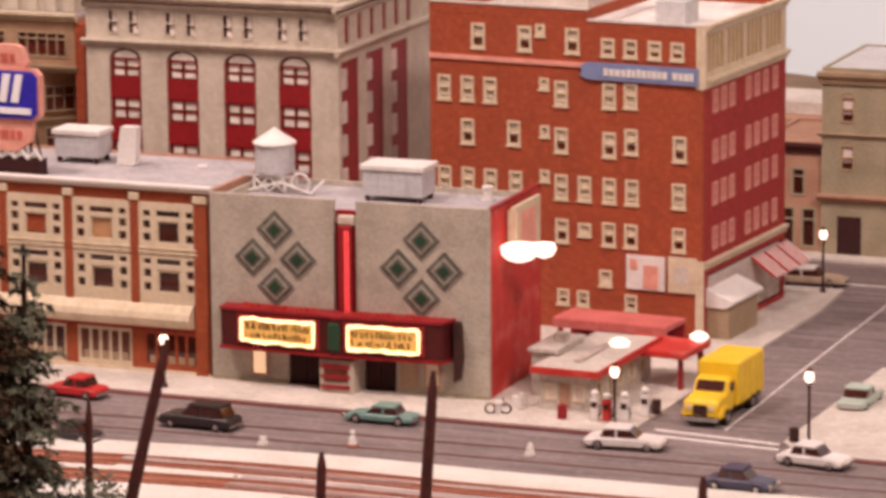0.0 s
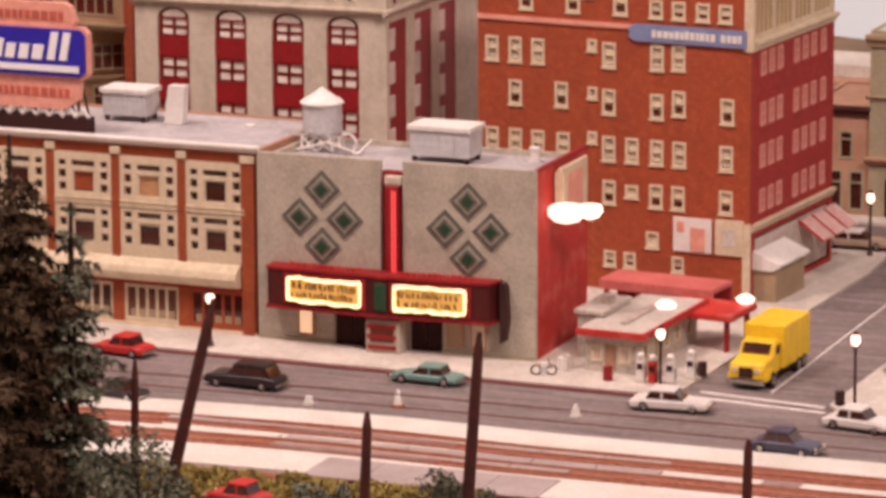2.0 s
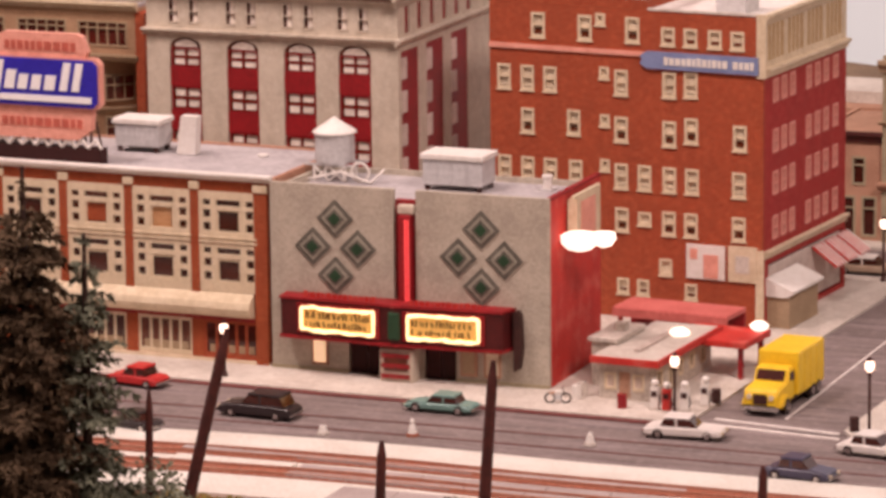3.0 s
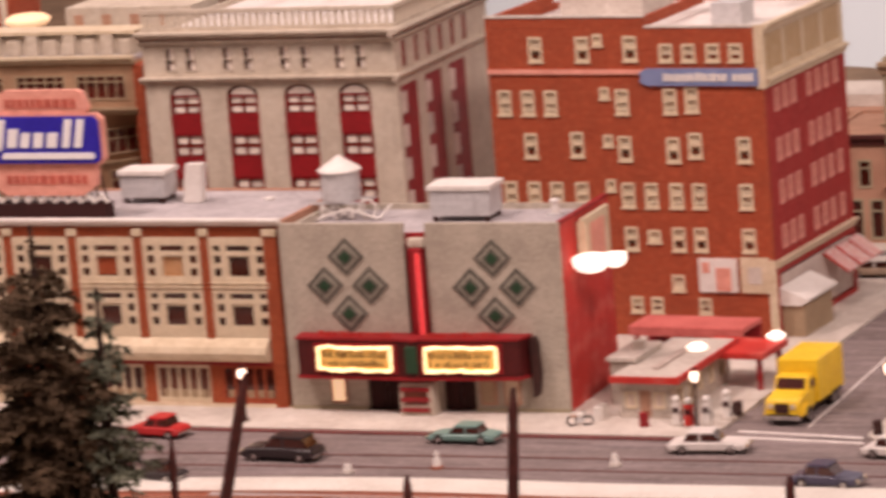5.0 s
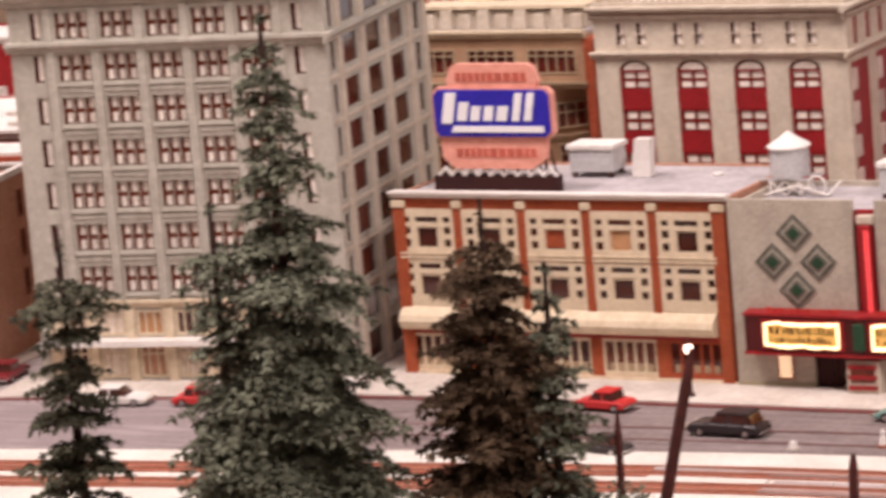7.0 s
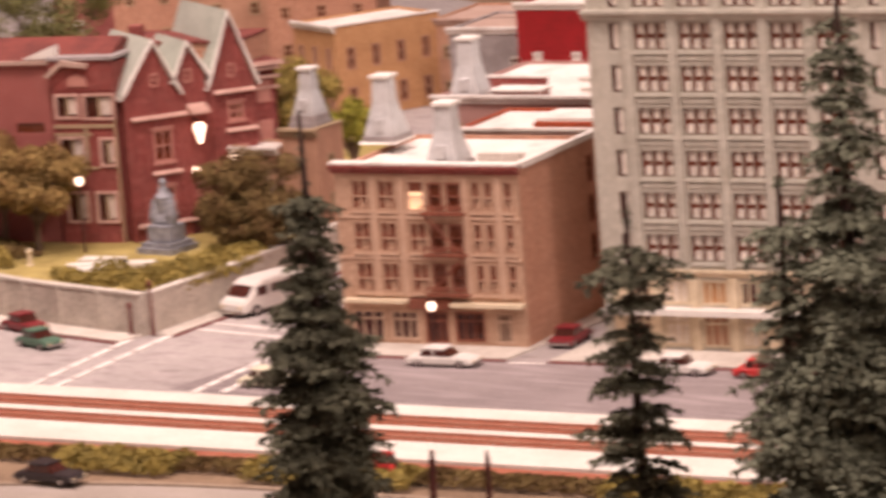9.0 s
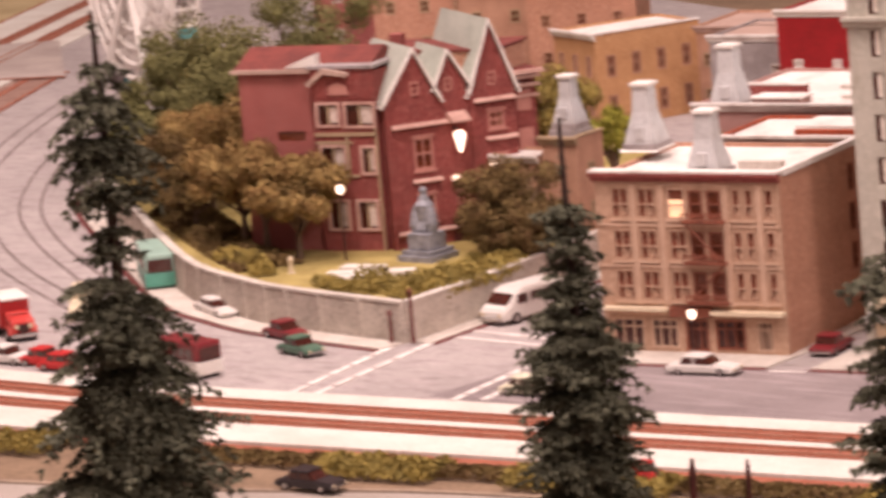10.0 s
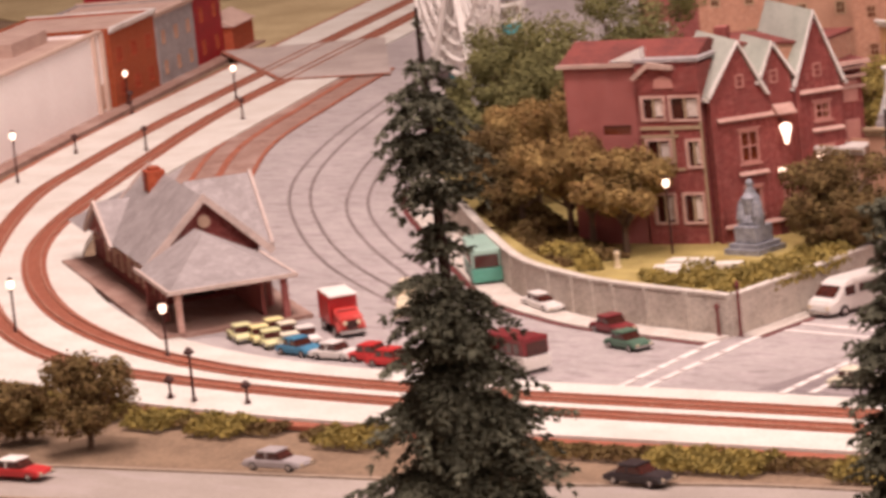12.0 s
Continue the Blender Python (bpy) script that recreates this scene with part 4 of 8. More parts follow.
# ---- three-storey drugstore block ----
def drugstore():
    b = thing("drugstore_building", at(-1496, 2722, 0, -1), "orange-brick store building with ivory bay windows and shopfronts", "store building")
    W, D, H = 272, 132, 141
    bays = [26.5 + 53.5 * k for k in range(5)]
    shop = [(x - 22, 4, x + 22, 33) for x in bays]
    cut = [(x - 23.5, 54, x + 23.5, 128) for x in bays] + shop
    shell(b, W, D, H - 3, "orange_brick", "brown_brick", holes_f=cut, roof="roof_grey", roof_z=136.5)
    moulding(b, "cornice", "white", -3, W + 3, H - 4.5, H + 0.5, 5)
    part("parapet_cap", boxes((-2, 0.5, H - 3, W + 2, 4, H + 0.4)), M["white"], b)
    for k in range(6):
        x = 53.5 * k - 0.2 if 0 < k < 5 else (4.0 if k == 0 else W - 5.5)
        w = 3.2 if 0 < k < 5 else 5.0
        p = part("pilaster", boxes((x - w, -2.2, 36 if 0 < k < 5 else 0, x + w, 0, 130)), M["orange_brick"], b)
        part("capital", soft_box(x - w - 0.6, -3.4, 129, x + w + 0.6, 0, 134.5, 0.8), M["ivory"], p)
    back = (("pane", "pane", 0, 0, 1, 1),)
    warm = (("pane", "pane_brown", 0, 0, 1, 1),)
    for k, x in enumerate(bays):
        panel = part("bay", wall_mesh(47, 128, [(3.5, 117.5, 9.5, 122), (14, 117.5, 33, 122), (37.5, 117.5, 43.5, 122),
                                              (3.5, 108.5, 9.5, 114.5), (3.5, 99, 9.5, 105), (37.5, 108.5, 43.5, 114.5), (37.5, 99, 43.5, 105), (14, 97.5, 33, 114.5),
                                              (3.5, 82, 9.5, 86.5), (14, 82, 33, 86.5), (37.5, 82, 43.5, 86.5),
                                              (3.5, 72.5, 9.5, 78.5), (3.5, 62.5, 9.5, 68.5), (37.5, 72.5, 43.5, 78.5), (37.5, 62.5, 43.5, 68.5), (14, 61, 33, 78.5)], 2.2, 54), M["ivory"], b, "ivory panelled bay window", at(x - 23.5, -1.4))
        part("pane", boxes((1, 2.6, 60, 46, 3.4, 89)), M["pane"], panel, "dark glazing")
        lit = "window_light" if k == 3 else ("pane_brown" if k in (2,) else "pane")
        part("pane", boxes((1, 2.6, 96, 46, 3.4, 124)), M["pane_brown" if lit == "window_light" else lit], panel, "glazing")
        if lit != "pane":
            # bay 3: the window's warm glow is put in as an ochre panel
            part("blind", boxes((15, 2.2, 98.5 if k == 3 else 100, 32, 2.5, 113)), M["ochre" if k == 3 else "orange_brick"], panel, "ochre panel for a warm glow in the window" if k == 3 else "russet blind")
        for z in (97.5, 61):
            part("sash", boxes((14, 0.6, z, 15.4, 2.0, z + 17), (31.6, 0.6, z, 33, 2.0, z + 17), (15.4, 0.6, z, 31.6, 2.0, z + 1.4), (15.4, 0.6, z + 15.8, 31.6, 2.0, z + 17)), M["ivory"], panel)
        part("sill", boxes((0, -1.0, 90.5, 47, 0, 92), (0, -1.0, 93.6, 47, 0, 95)), M["ivory"], panel)
    # bulging ivory band over the shops
    bm = bmesh.new()
    profile_x(bm, [(0, 36), (-5, 36.5), (-9, 39), (-10.5, 43.5), (-9, 48), (-5, 51), (-1.5, 53.5), (0, 54)], 1, W - 12)
    part("awning_band", bm, M["ivory"], b, "rounded ivory fascia over the shopfronts")
    part("shop_fascia", boxes((1, -1.6, 33, W - 12, 0, 36)), M["crimson"], b)
    part("plinth", boxes((0, -2, 0, W, 0, 4)), M["ivory"], b)
    for k, x in enumerate(bays):
        panes = [(2 + 8 * j + (1 if j else 0), 8, 2 + 8 * (j + 1) - (1 if j < 4 else 0), 30) for j in range(5)]
        f = part("shopfront", wall_mesh(44, 33, panes, 1.0, 4), M["ivory" if k in (0, 2, 3) else "brick"], b, "shopfront with upright glazing bars", at(x - 22, 0.6))
        part("shop_window", boxes((1, 1.2, 5, 43, 2.0, 32)), M["pane_brown" if k % 2 else "pane"], f)
        part("display", boxes((4, 1.02, 8.2, 40, 1.18, 14)), M["tan"], f)
    return b


drugstore()


def drugstore_sign():
    b = thing("roof_sign", at(-1496, 2741, 137, -1), "blue and pink drugstore roof sign with white bars", "roof sign")
    x0, x1 = 33, 129
    bm = bmesh.new()
    for x in range(34, 130, 12):
        tube(bm, (x, 6, 0), (x, 6, 60), 1.1, 1.1, 6)
        tube(bm, (x, 26, 0), (x, 6, 50), 0.9, 0.9, 6)
    part("frame", bm, M["iron"], b)
    part("base", boxes((26, 0, 0, 128, 12, 12)), M["dark"], b, "dark base beam")
    for k in range(9):
        for xa, za, xb, zb in ((30, 12.5, 36, 18.5), (36, 18.5, 41, 12.5)):
            bm = bmesh.new()
            tube(bm, (xa + 11 * k, 1, za), (xb + 11 * k, 1, zb), 1.3, 1.3, 6)
            part("lamp_rail", bm, M["white"], b)

    def plate(name, pts, y0, y1, mat, label=""):
        bm = bmesh.new()
        profile_y(bm, pts, y0, y1)
        return part(name, bm, M[mat], b, label)

    plate("panel", [(47, 76), (43, 84), (47, 95), (52, 97), (111, 97), (116, 95), (120, 84), (116, 76)], -1, 5, "sign_pink", "pink upper panel")
    plate("panel", [(36, 26), (46, 18), (110, 18), (122, 26), (124, 46), (34, 46)], -1, 5, "sign_pink", "pink lower panel")
    bm = bmesh.new()
    pts = [(x0 + 4, 43), (x1 - 4, 43), (x1, 47), (x1, 74), (x1 - 4, 78), (x0 + 4, 78), (x0, 74), (x0, 47)]
    profile_y(bm, [(80.9 + (x - 80.9) * 1.04, 60.5 + (z - 60.5) * 1.1) for x, z in pts], -2.4, 4)
    part("border", bm, M["sign_pink"], b, "pink border")
    plate("plate", pts, -4, -2.4, "sign_blue", "deep blue sign plate")
    # white brand mark, drawn as plain slanted bars over an underline
    def slab(x, z0, z1, w, lean=0.2):
        bm = bmesh.new()
        profile_y(bm, [(x, z0), (x + w, z0), (x + w + lean * (z1 - z0), z1), (x + lean * (z1 - z0), z1)], -5, -4)
        part("mark_bar", bm, M["white_letter"], b)

    for x, z0, z1, w in ((39, 53, 76, 9), (52, 55, 69, 8), (63, 55, 66, 7.5), (74, 55, 66, 7.5), (85, 55, 66, 8.5), (98, 55, 76, 6), (108, 55, 76, 6)):
        slab(x, z0, z1, w)
    bm2 = bmesh.new()
    profile_y(bm2, [(47, 46.4), (124, 46.4), (124, 51), (49, 51)], -5, -4)
    part("underline", bm2, M["white_letter"], b)
    bm = bmesh.new()
    rng = random.Random(4)
    for z0, xa, xb in ((84, 52, 112), (27, 48, 112)):
        bm = bmesh.new()
        x = xa
        while x < xb:
            w = rng.uniform(3, 6)
            box(bm, x, -1.7, z0, x + w, -1, z0 + 6.5)
            x += w + 1.8
        part("lettering", bm, M["red_paint_pale"], b, "faint red letter bars")
    return b


M["red_paint_pale"] = surface("faded_red", (0.58, 0.13, 0.09), None, 0.7, 900, 60, 0.05)
drugstore_sign()


# ---- red brick hotel ----
def hotel():
    b = thing("hotel", at(-1165, 2965, 0, -5), "tall red brick hotel with blue banner and cream attic", "hotel")
    X0, W, D, H = 18, 243, 168, 238
    wins = []
    for x, z in ((59, 222), (98, 222), (137.2, 222.5)):
        wins.append((x, z - 9.5, 11.5, 19, 0))
    for x in (166.3, 184.6, 204.2, 222.4):
        wins.append((x, 212.5, 11, 13.5, 0))
    for x in (30.2, 49.8, 68.8):
        wins.append((x, 171.5, 11, 19, 1))
    for x, z in ((127.9, 182), (167.3, 182.6), (184.8, 183.7)):
        wins.append((x, z - 9.5, 11, 19, 1))
    for x, z in ((49.8, 148), (88.5, 149), (127.9, 146.3), (167.4, 145.5), (185.3, 149), (224.6, 146)):
        wins.append((x, z - 9.5, 11, 19, 0))
    for x in (30.2, 49.8, 68.8, 90, 127.9, 147.1, 167.5, 185.9, 224):
        wins.append((x, 101, 11, 19, 1))
    for x in (128.4, 147.1, 167.1, 185.1, 224):
        wins.append((x, 68 if x != 147.1 else 74, 11, 18 if x != 147.1 else 10, 0))
    wins.append((164.4, 37, 10.5, 12.5, 1))
    for x in (129.3, 145.8, 185.3):
        wins.append((x, 20, 10, 12, 0))
    for x, z in ((110.7, 229.1), (113.9, 188.5), (114.4, 152.2), (114.3, 118)):
        wins.append((x, z - 4.5, 8, 9, 1))
    cuts = [hole(x - X0, z, w, h) for x, z, w, h, s in wins]
    F = at(X0, 0)
    part("wall", wall_mesh(W - X0, H, cuts, 3), M["brick"], b, m=F)
    part("parapet", boxes((X0, 0, H + 0.2, 149, 3, H + 8), (X0, 3, H + 0.2, X0 + 3, 120, H + 8), (146, 3, H + 0.2, 149, 120, H + 8)), M["brick"], b, "raised brick parapet")
    part("parapet_cap", boxes((X0 - 0.6, -0.8, H + 8, 149.6, 3.8, H + 9.6)), M["pavement"], b)
    part("parapet_cap", boxes((149.8, -0.8, H, W + 0.8, 3.8, H + 1.6)), M["pavement"], b)
    for x, z, w, h, s in wins:
        backs = (("blind", "blind", 0, 0.34 if s == 0 else 0.12, 1, 1), ("pane", "pane_brown", 0, 0, 1, 0.9)) if h > 10 else (("blind", "blind", 0, 0, 1, 1),)
        window(b, F, x - X0, z, w, h, "ivory", 1.9, (), (0.5,) if h > 14 else (), backs)
        part("sill", boxes((-w / 2 - 0.8, -1.4, -1.3, w / 2 + 0.8, 0, -0.1)), M["ivory"], b, m=F @ at(x - X0, 0, z))
    # right flank: four floors of grouped windows under a cream attic
    rw = []
    for z in (171, 133, 101, 67):
        for x in (22, 37, 52, 82, 98, 114, 132):
            rw.append((x * 1.1, z, 11, 18))
    R = at(W, 3, 0, 90)
    part("wall", wall_mesh(D - 3, 197, [hole(x - 3, z, w, h) for x, z, w, h in rw] + [(8, 6, 160, 50)], 3), M["brick_side"], b, "crimson brick flank", R)
    for x, z, w, h in rw:
        window(b, R, x - 3, z, w, h, "flank_trim", 1.7, (0.5,), (0.5,), (("blind", "flank_trim", 0.08, 0.45, 0.92, 0.92), ("blind", "flank_trim", 0.08, 0.06, 0.46, 0.4), ("pane", "pane_brown", 0, 0, 1, 1)))
    part("attic", wall_mesh(D - 3, H, [(6 + 39 * k, 204, 38 + 39 * k, 231) for k in range(4)], 3, 198), M["ivory"], b, "cream attic with recessed tan panels", R)
    for k in range(4):
        p = part("attic_panel", boxes((6 + 39 * k, 0.8, 204, 38 + 39 * k, 2.2, 231)), M["pale_ochre"], b, m=R)
        for j in range(1, 4):
            part("attic_bar", boxes((6 + 39 * k + 8 * j - 0.7, 0.2, 204, 6 + 39 * k + 8 * j + 0.7, 1.2, 231)), M["ivory"], p)
    moulding(b, "cornice", "ivory", 0, D - 3, 192, 199, 4.5, R)
    moulding(b, "cornice", "ivory", 0, D - 3, 233, 240, 4.5, R)
    moulding(b, "string_course", "ivory", 0, D - 3, 55, 61, 4, R)
    part("corner_strip", boxes((W - 5, -1.2, 192, W + 2.4, 0, 240)), M["ivory"], b, "cream corner quoin")
    part("corner_strip", boxes((W - 5, -1.2, 0, W + 1.4, 0, 62)), M["ivory"], b, "cream corner quoin")
    part("string_course", boxes((X0, -1.6, 203, 149, 0, 206.5)), M["sign_pink"], b, "pale brick string course")
    part("wall", wall_mesh(W - X0 - 3, H, [], 3), M["brick"], b, m=at(W - 3, D, 0, 180))
    part("wall", wall_mesh(D - 6, H, [], 3), M["brick"], b, m=at(X0, D - 3, 0, -90))
    part("roof", boxes((X0 + 3, 3.2, H - 8, W - 3, D - 3, H - 5)), M["roof_white"], b, "pale flat roof")
    # side shop with white display roof and striped awnings
    s = part("shop_annexe", boxes((6, -18, 0, 64, -0.2, 26)), M["tan"], b, "tan shop annexe under a white awning", R)
    bm = bmesh.new()
    profile_x(bm, [(0, 40), (-22, 31), (-22, 29), (-16, 26), (0, 26)], 4, 66)
    part("awning", bm, M["white"], s)
    part("shop_front", boxes((10, 0.5, 8, 156, 2.5, 48)), M["curtain"], b, m=R)
    for k in range(3):
        x = 96 + 26 * k
        bm = bmesh.new()
        for j in range(4):
            profile_x(bm, [(0, 47), (-20, 33), (-20, 31.5), (0, 45)], x + j * 5.6, x + j * 5.6 + 2.8)
        a = part("striped_awning", bm, M["red_paint"], b, "red and white striped awning", R)
        bm = bmesh.new()
        for j in range(4):
            profile_x(bm, [(0, 47), (-20, 33), (-20, 31.5), (0, 45)], x + j * 5.6 + 2.8, x + j * 5.6 + 5.6)
        part("stripe", bm, M["white"], a)
    # two posters and a blue banner on the front
    ban = part("banner", boxes((150, -2.4, 194.5, 240, -0.8, 207.5)), M["banner_blue"], b, "faded blue banner with pale letter bars")
    bm = bmesh.new()
    profile_y(bm, [(150, 194.5), (150, 207.5), (144, 204), (146, 201), (144, 197.5)], -2.4, -0.8)
    part("banner_tail", bm, M["banner_blue"], ban)
    bm = bmesh.new()
    rng = random.Random(9)
    x = 164
    while x < 234:
        w = rng.uniform(2.2, 4.2)
        box(bm, x, -2.9, 198, x + w, -2.4, 204 + rng.uniform(-0.6, 0.6))
        x += w + (1.0 if rng.random() < 0.8 else 4.5)
    part("lettering", bm, M["white"], ban, "white letter bars")
    p = part("poster", boxes((182, -1.8, 37, 213, -0.1, 63)), M["white"], b, "white wall poster with dark figures", None)
    part("poster_print", boxes((196, -2.2, 38, 208, -1.8, 56), (185, -2.2, 52, 191, -1.8, 60)), M["sign_pink"], p)
    p = part("poster", boxes((216, -1.8, 37, 239, -0.1, 64)), M["ivory"], b, "pale framed wall poster")
    part("poster_print", boxes((222, -2.2, 44, 233, -1.8, 57)), M["pavement"], p)
    # roof sheds
    part("roof_shed", boxes((188, 40, H - 5, 212, 66, H + 12)), M["zinc"], b, "grey sheet-metal roof shed")
    part("roof_shed", boxes((40, 90, H - 5, 110, 150, H + 10)), M["pavement"], b)
    return b


hotel()


# ---- cream bank building with crimson window panels ----
BANK_BLINDS = (("blind", "white_blind", 0.10, 0.08, 0.46, 0.42), ("blind", "white_blind", 0.55, 0.08, 0.94, 0.42), ("blind", "white_blind", 0.10, 0.56, 0.46, 0.92), ("blind", "white_blind", 0.55, 0.56, 0.94, 0.92), ("pane", "pane_brown", 0, 0, 1, 1))



def bank():
    b = thing("bank_building", at(-1430, 2950), "cream stone office building with crimson panels and arched windows", "office building")
    W, D, H = 213, 200, 262
    xs = (33, 82, 130.5, 176.5)
    cuts, small = [], []
    for x in xs:
        cuts.append((x - 13.5, 60, x + 13.5, 201))
        for dx in (-9.5, 8):
            small.append((x + dx, 211, 10, 19.5))
    shell(b, W, D, H - 20, "cream", holes_f=cuts + [hole(*s) for s in small], holes_r=[(6 + 52 * k, 90, 42 + 52 * k, 196) for k in range(3)] + [(14 + 26 * k, 209, 24 + 26 * k, 230) for k in range(6)], roof="roof_white", roof_z=238)
    for x in xs:
        part("window_back", boxes((x - 13.4, 2.62, 60, x + 13.4, 3.4, 192)), M["crimson"], b, "dark crimson window recess")
        for z0 in (161.5, 127, 92):
            window(b, at(0, 0), x, z0 - 18.2, 24.5, 17.6, "crimson", 0.9, (0.5,), (0.48,), BANK_BLINDS, proud=-0.6)
            part("spandrel", boxes((x - 13.5, 0.8, z0, x + 13.5, 2.6, z0 + 15.4)), M["crimson"], b, "crimson window panel")
        window(b, at(0, 0), x, 177, 24.5, 14.8, "crimson", 0.9, (0.5,), (0.5,), BANK_BLINDS, proud=-0.6)
        head = [(13.5 * math.cos(math.pi * q / 10), 192 + 8 * math.sin(math.pi * q / 10)) for q in range(11)]
        bm = bmesh.new()
        profile_y(bm, [(x + 13.5, 201)] + [(x + u, z) for u, z in head] + [(x - 13.5, 201)], 0.2, 2.4)
        part("arch_head", bm, M["cream"], b, "arched window head")
        bm = bmesh.new()
        profile_y(bm, [(x + u * 0.72, 192.4 + (z - 192) * 0.72) for u, z in head], 1.4, 2.0)
        lun = part("lunette", bm, M["white_blind"], b, "pale lunette over the window")
        part("pane", boxes((x - 13.4, 2.5, 191, x + 13.4, 2.9, 201)), M["pane_brown"], lun)
    for x, z, w, h in small:
        window(b, at(0, 0), x, z, w, h, "cream", 1.0, (), (0.5,), (("curtain", "white_blind", 0.35, 0.05, 0.98, 0.98), ("pane", "pane", 0, 0, 1, 1)))
    R = at(W, 3, 0, 90)
    for k in range(3):
        s = part("spandrel", boxes((3 + 52 * k, 1.0, 90, 39 + 52 * k, 2.6, 196)), M["crimson"], b, "tall crimson window panel", R)
        for j in range(4):
            part("shade", soft_box(4 + 52 * k, -0.6, 96 + 26 * j, 14 + 52 * k, 1.0, 113 + 26 * j, 0.8), M["curtain"], s)
    for k in range(6):
        part("shade", boxes((12 + 26 * k, 1.4, 209, 20 + 26 * k, 2.0, 230)), M["crimson"], b, m=R)
    for z0, z1, o in ((201.5, 207, 5), (231.5, 236, 4), (237, 243, 9)):
        moulding(b, "cornice", "cream", -3, W, z0, z1, o)
        moulding(b, "cornice", "cream", -3 - o, D, z0, z1, o, at(W, 0, 0, 90))
    part("frieze", boxes((-1, -2.2, 236, W + 1, -0.1, 237.2)), M["brick"], b, "rust-coloured frieze line")
    # balustrade round the roof
    bm = bmesh.new()
    box(bm, 0, -1, 243, W, 3, 246)
    box(bm, 0, -1, 257, W, 3, 260)
    part("balustrade", bm, M["cream"], b)
    bal = mesh_of("baluster", boxes((-1.4, 0, 246, 1.4, 2.4, 257)), M["cream"])
    for k in range(35):
        put("baluster", bal, b, at(4 + 6 * k, 0))
    bm = bmesh.new()
    box(bm, W - 3, 3.2, 243, W + 1, D, 246)
    box(bm, W - 3, 3.2, 257, W + 1, D, 260)
    part("balustrade", bm, M["cream"], b)
    for k in range(30):
        put("baluster", bal, b, at(W, 8 + 6 * k, 0, 90))
    return b


bank()


# ---- grey stone office tower ----
def office():
    b = thing("office_tower", at(-1782, 2659, 0, 9), "tall grey stone office tower with rows of curtained windows", "office tower")
    W, D, H = 256, 232, 330
    cols = [(22, 9.5)] + [(52 + 37.2 * k, 28.5) for k in range(5)] + [(234, 9.5)]
    rows = [70 + 32.8 * k for k in range(8)]
    cuts, wins = [], []
    for z in rows:
        for x, w in cols:
            wins.append((x, z, w, 22.5))
    shops = [(18 + 32 * k, z0, 40 + 32 * k, z1) for k in range(6) for z0, z1 in ((4, 30), (37, 57))]
    rcols = [(13, 11), (51, 33), (104, 34), (157, 34), (207, 14)]
    rwins = [(x, z, w, 24) for z in rows + [37, 6] for x, w in rcols]
    shell(b, W, D, H, "office_stone", holes_f=[hole(*w) for w in wins] + shops, holes_r=[hole(*w) for w in rwins], roof="roof_grey")
    for x, z, w, h in wins:
        if w > 20:
            backs = (("curtain", "white_blind", 0.13, 0.08, 0.29, 0.44), ("curtain", "white_blind", 0.45, 0.08, 0.61, 0.44), ("curtain", "white_blind", 0.77, 0.08, 0.94, 0.44),
                     ("curtain", "white_blind", 0.13, 0.58, 0.29, 0.94), ("curtain", "white_blind", 0.45, 0.58, 0.61, 0.94), ("curtain", "white_blind", 0.77, 0.58, 0.94, 0.94), ("pane", "pane_brown", 0, 0, 1, 1))
            window(b, at(0, 0), x, z, w, h, "office_stone", 1.2, (0.36, 0.68), (), backs, proud=-0.4)
        else:
            window(b, at(0, 0), x, z, w, h, "office_stone", 1.0, (), (), (("curtain", "white_blind", 0.45, 0.1, 0.98, 0.95), ("pane", "pane", 0, 0, 1, 1)), proud=-0.4)
    for z in rows:
        for x, w in cols[1:-1]:
            part("spandrel", boxes((x - 14, -0.9, z - 6.8, x + 14, 0, z - 3.2)), M["office_stone"], b)
            part("sill", boxes((x - 15, -2.0, z - 2.2, x + 15, 0, z - 0.3)), M["office_stone"], b)
    for k in range(6):
        x = 33.4 + 37.2 * k
        part("pier", boxes((x - 3.4, -2.4, 62, x + 3.4, 0, 292)), M["office_stone"], b)
    moulding(b, "cornice", "office_stone", -3, W, 258, 266, 6)
    moulding(b, "cornice", "office_stone", -6, D, 258, 266, 6, at(W, 0, 0, 90))
    moulding(b, "cornice", "office_stone", -6, W, 294, 304, 9)
    moulding(b, "string_course", "ivory", 0, W, 59, 65, 4)
    moulding(b, "cornice", "brown_stone", -3, W, 326, 333, 8)
    R = at(W, 3, 0, 90)
    for x, z, w, h in rwins:
        window(b, R, x - 3, z, w, h, "office_stone", 1.0, (), (), (("pane", "pane", 0, 0, 1, 1),), proud=0.3)
    for x in (26.5, 77.5, 130.5, 187, 223):
        part("pier", boxes((x - 4 - 3, -2.0, 0, x + 4 - 3, 0, 292)), M["cream"], b, m=R)
    for z in rows:
        part("string_course", boxes((0, -1.2, z - 5.4, D - 3, -0.1, z - 2.6)), M["cream"], b, m=R)
    # street floors: ivory shopfronts, one with ochre backing painted for an orange-lit interior
    for k in range(6):
        x = 29 + 32 * k
        window(b, at(0, 0), x, 4, 22, 26, "ivory", 2.0, (0.33, 0.66), (0.72,), (("shop_interior", "brown_brick" if k == 2 else "white_blind" if k in (1, 3) else "pane", 0, 0, 1, 1),), name="shopfront")
        window(b, at(0, 0), x, 37, 22, 20, "ivory", 2.0, (0.33, 0.66), (), (("shop_interior", "ochre" if k == 2 else "white_blind" if k == 1 else "pane", 0, 0, 1, 1),), name="shopfront")
        part("pier", soft_box(x - 20, -3, 0, x - 12, 0, 58.5, 0.8), M["ivory"], b)
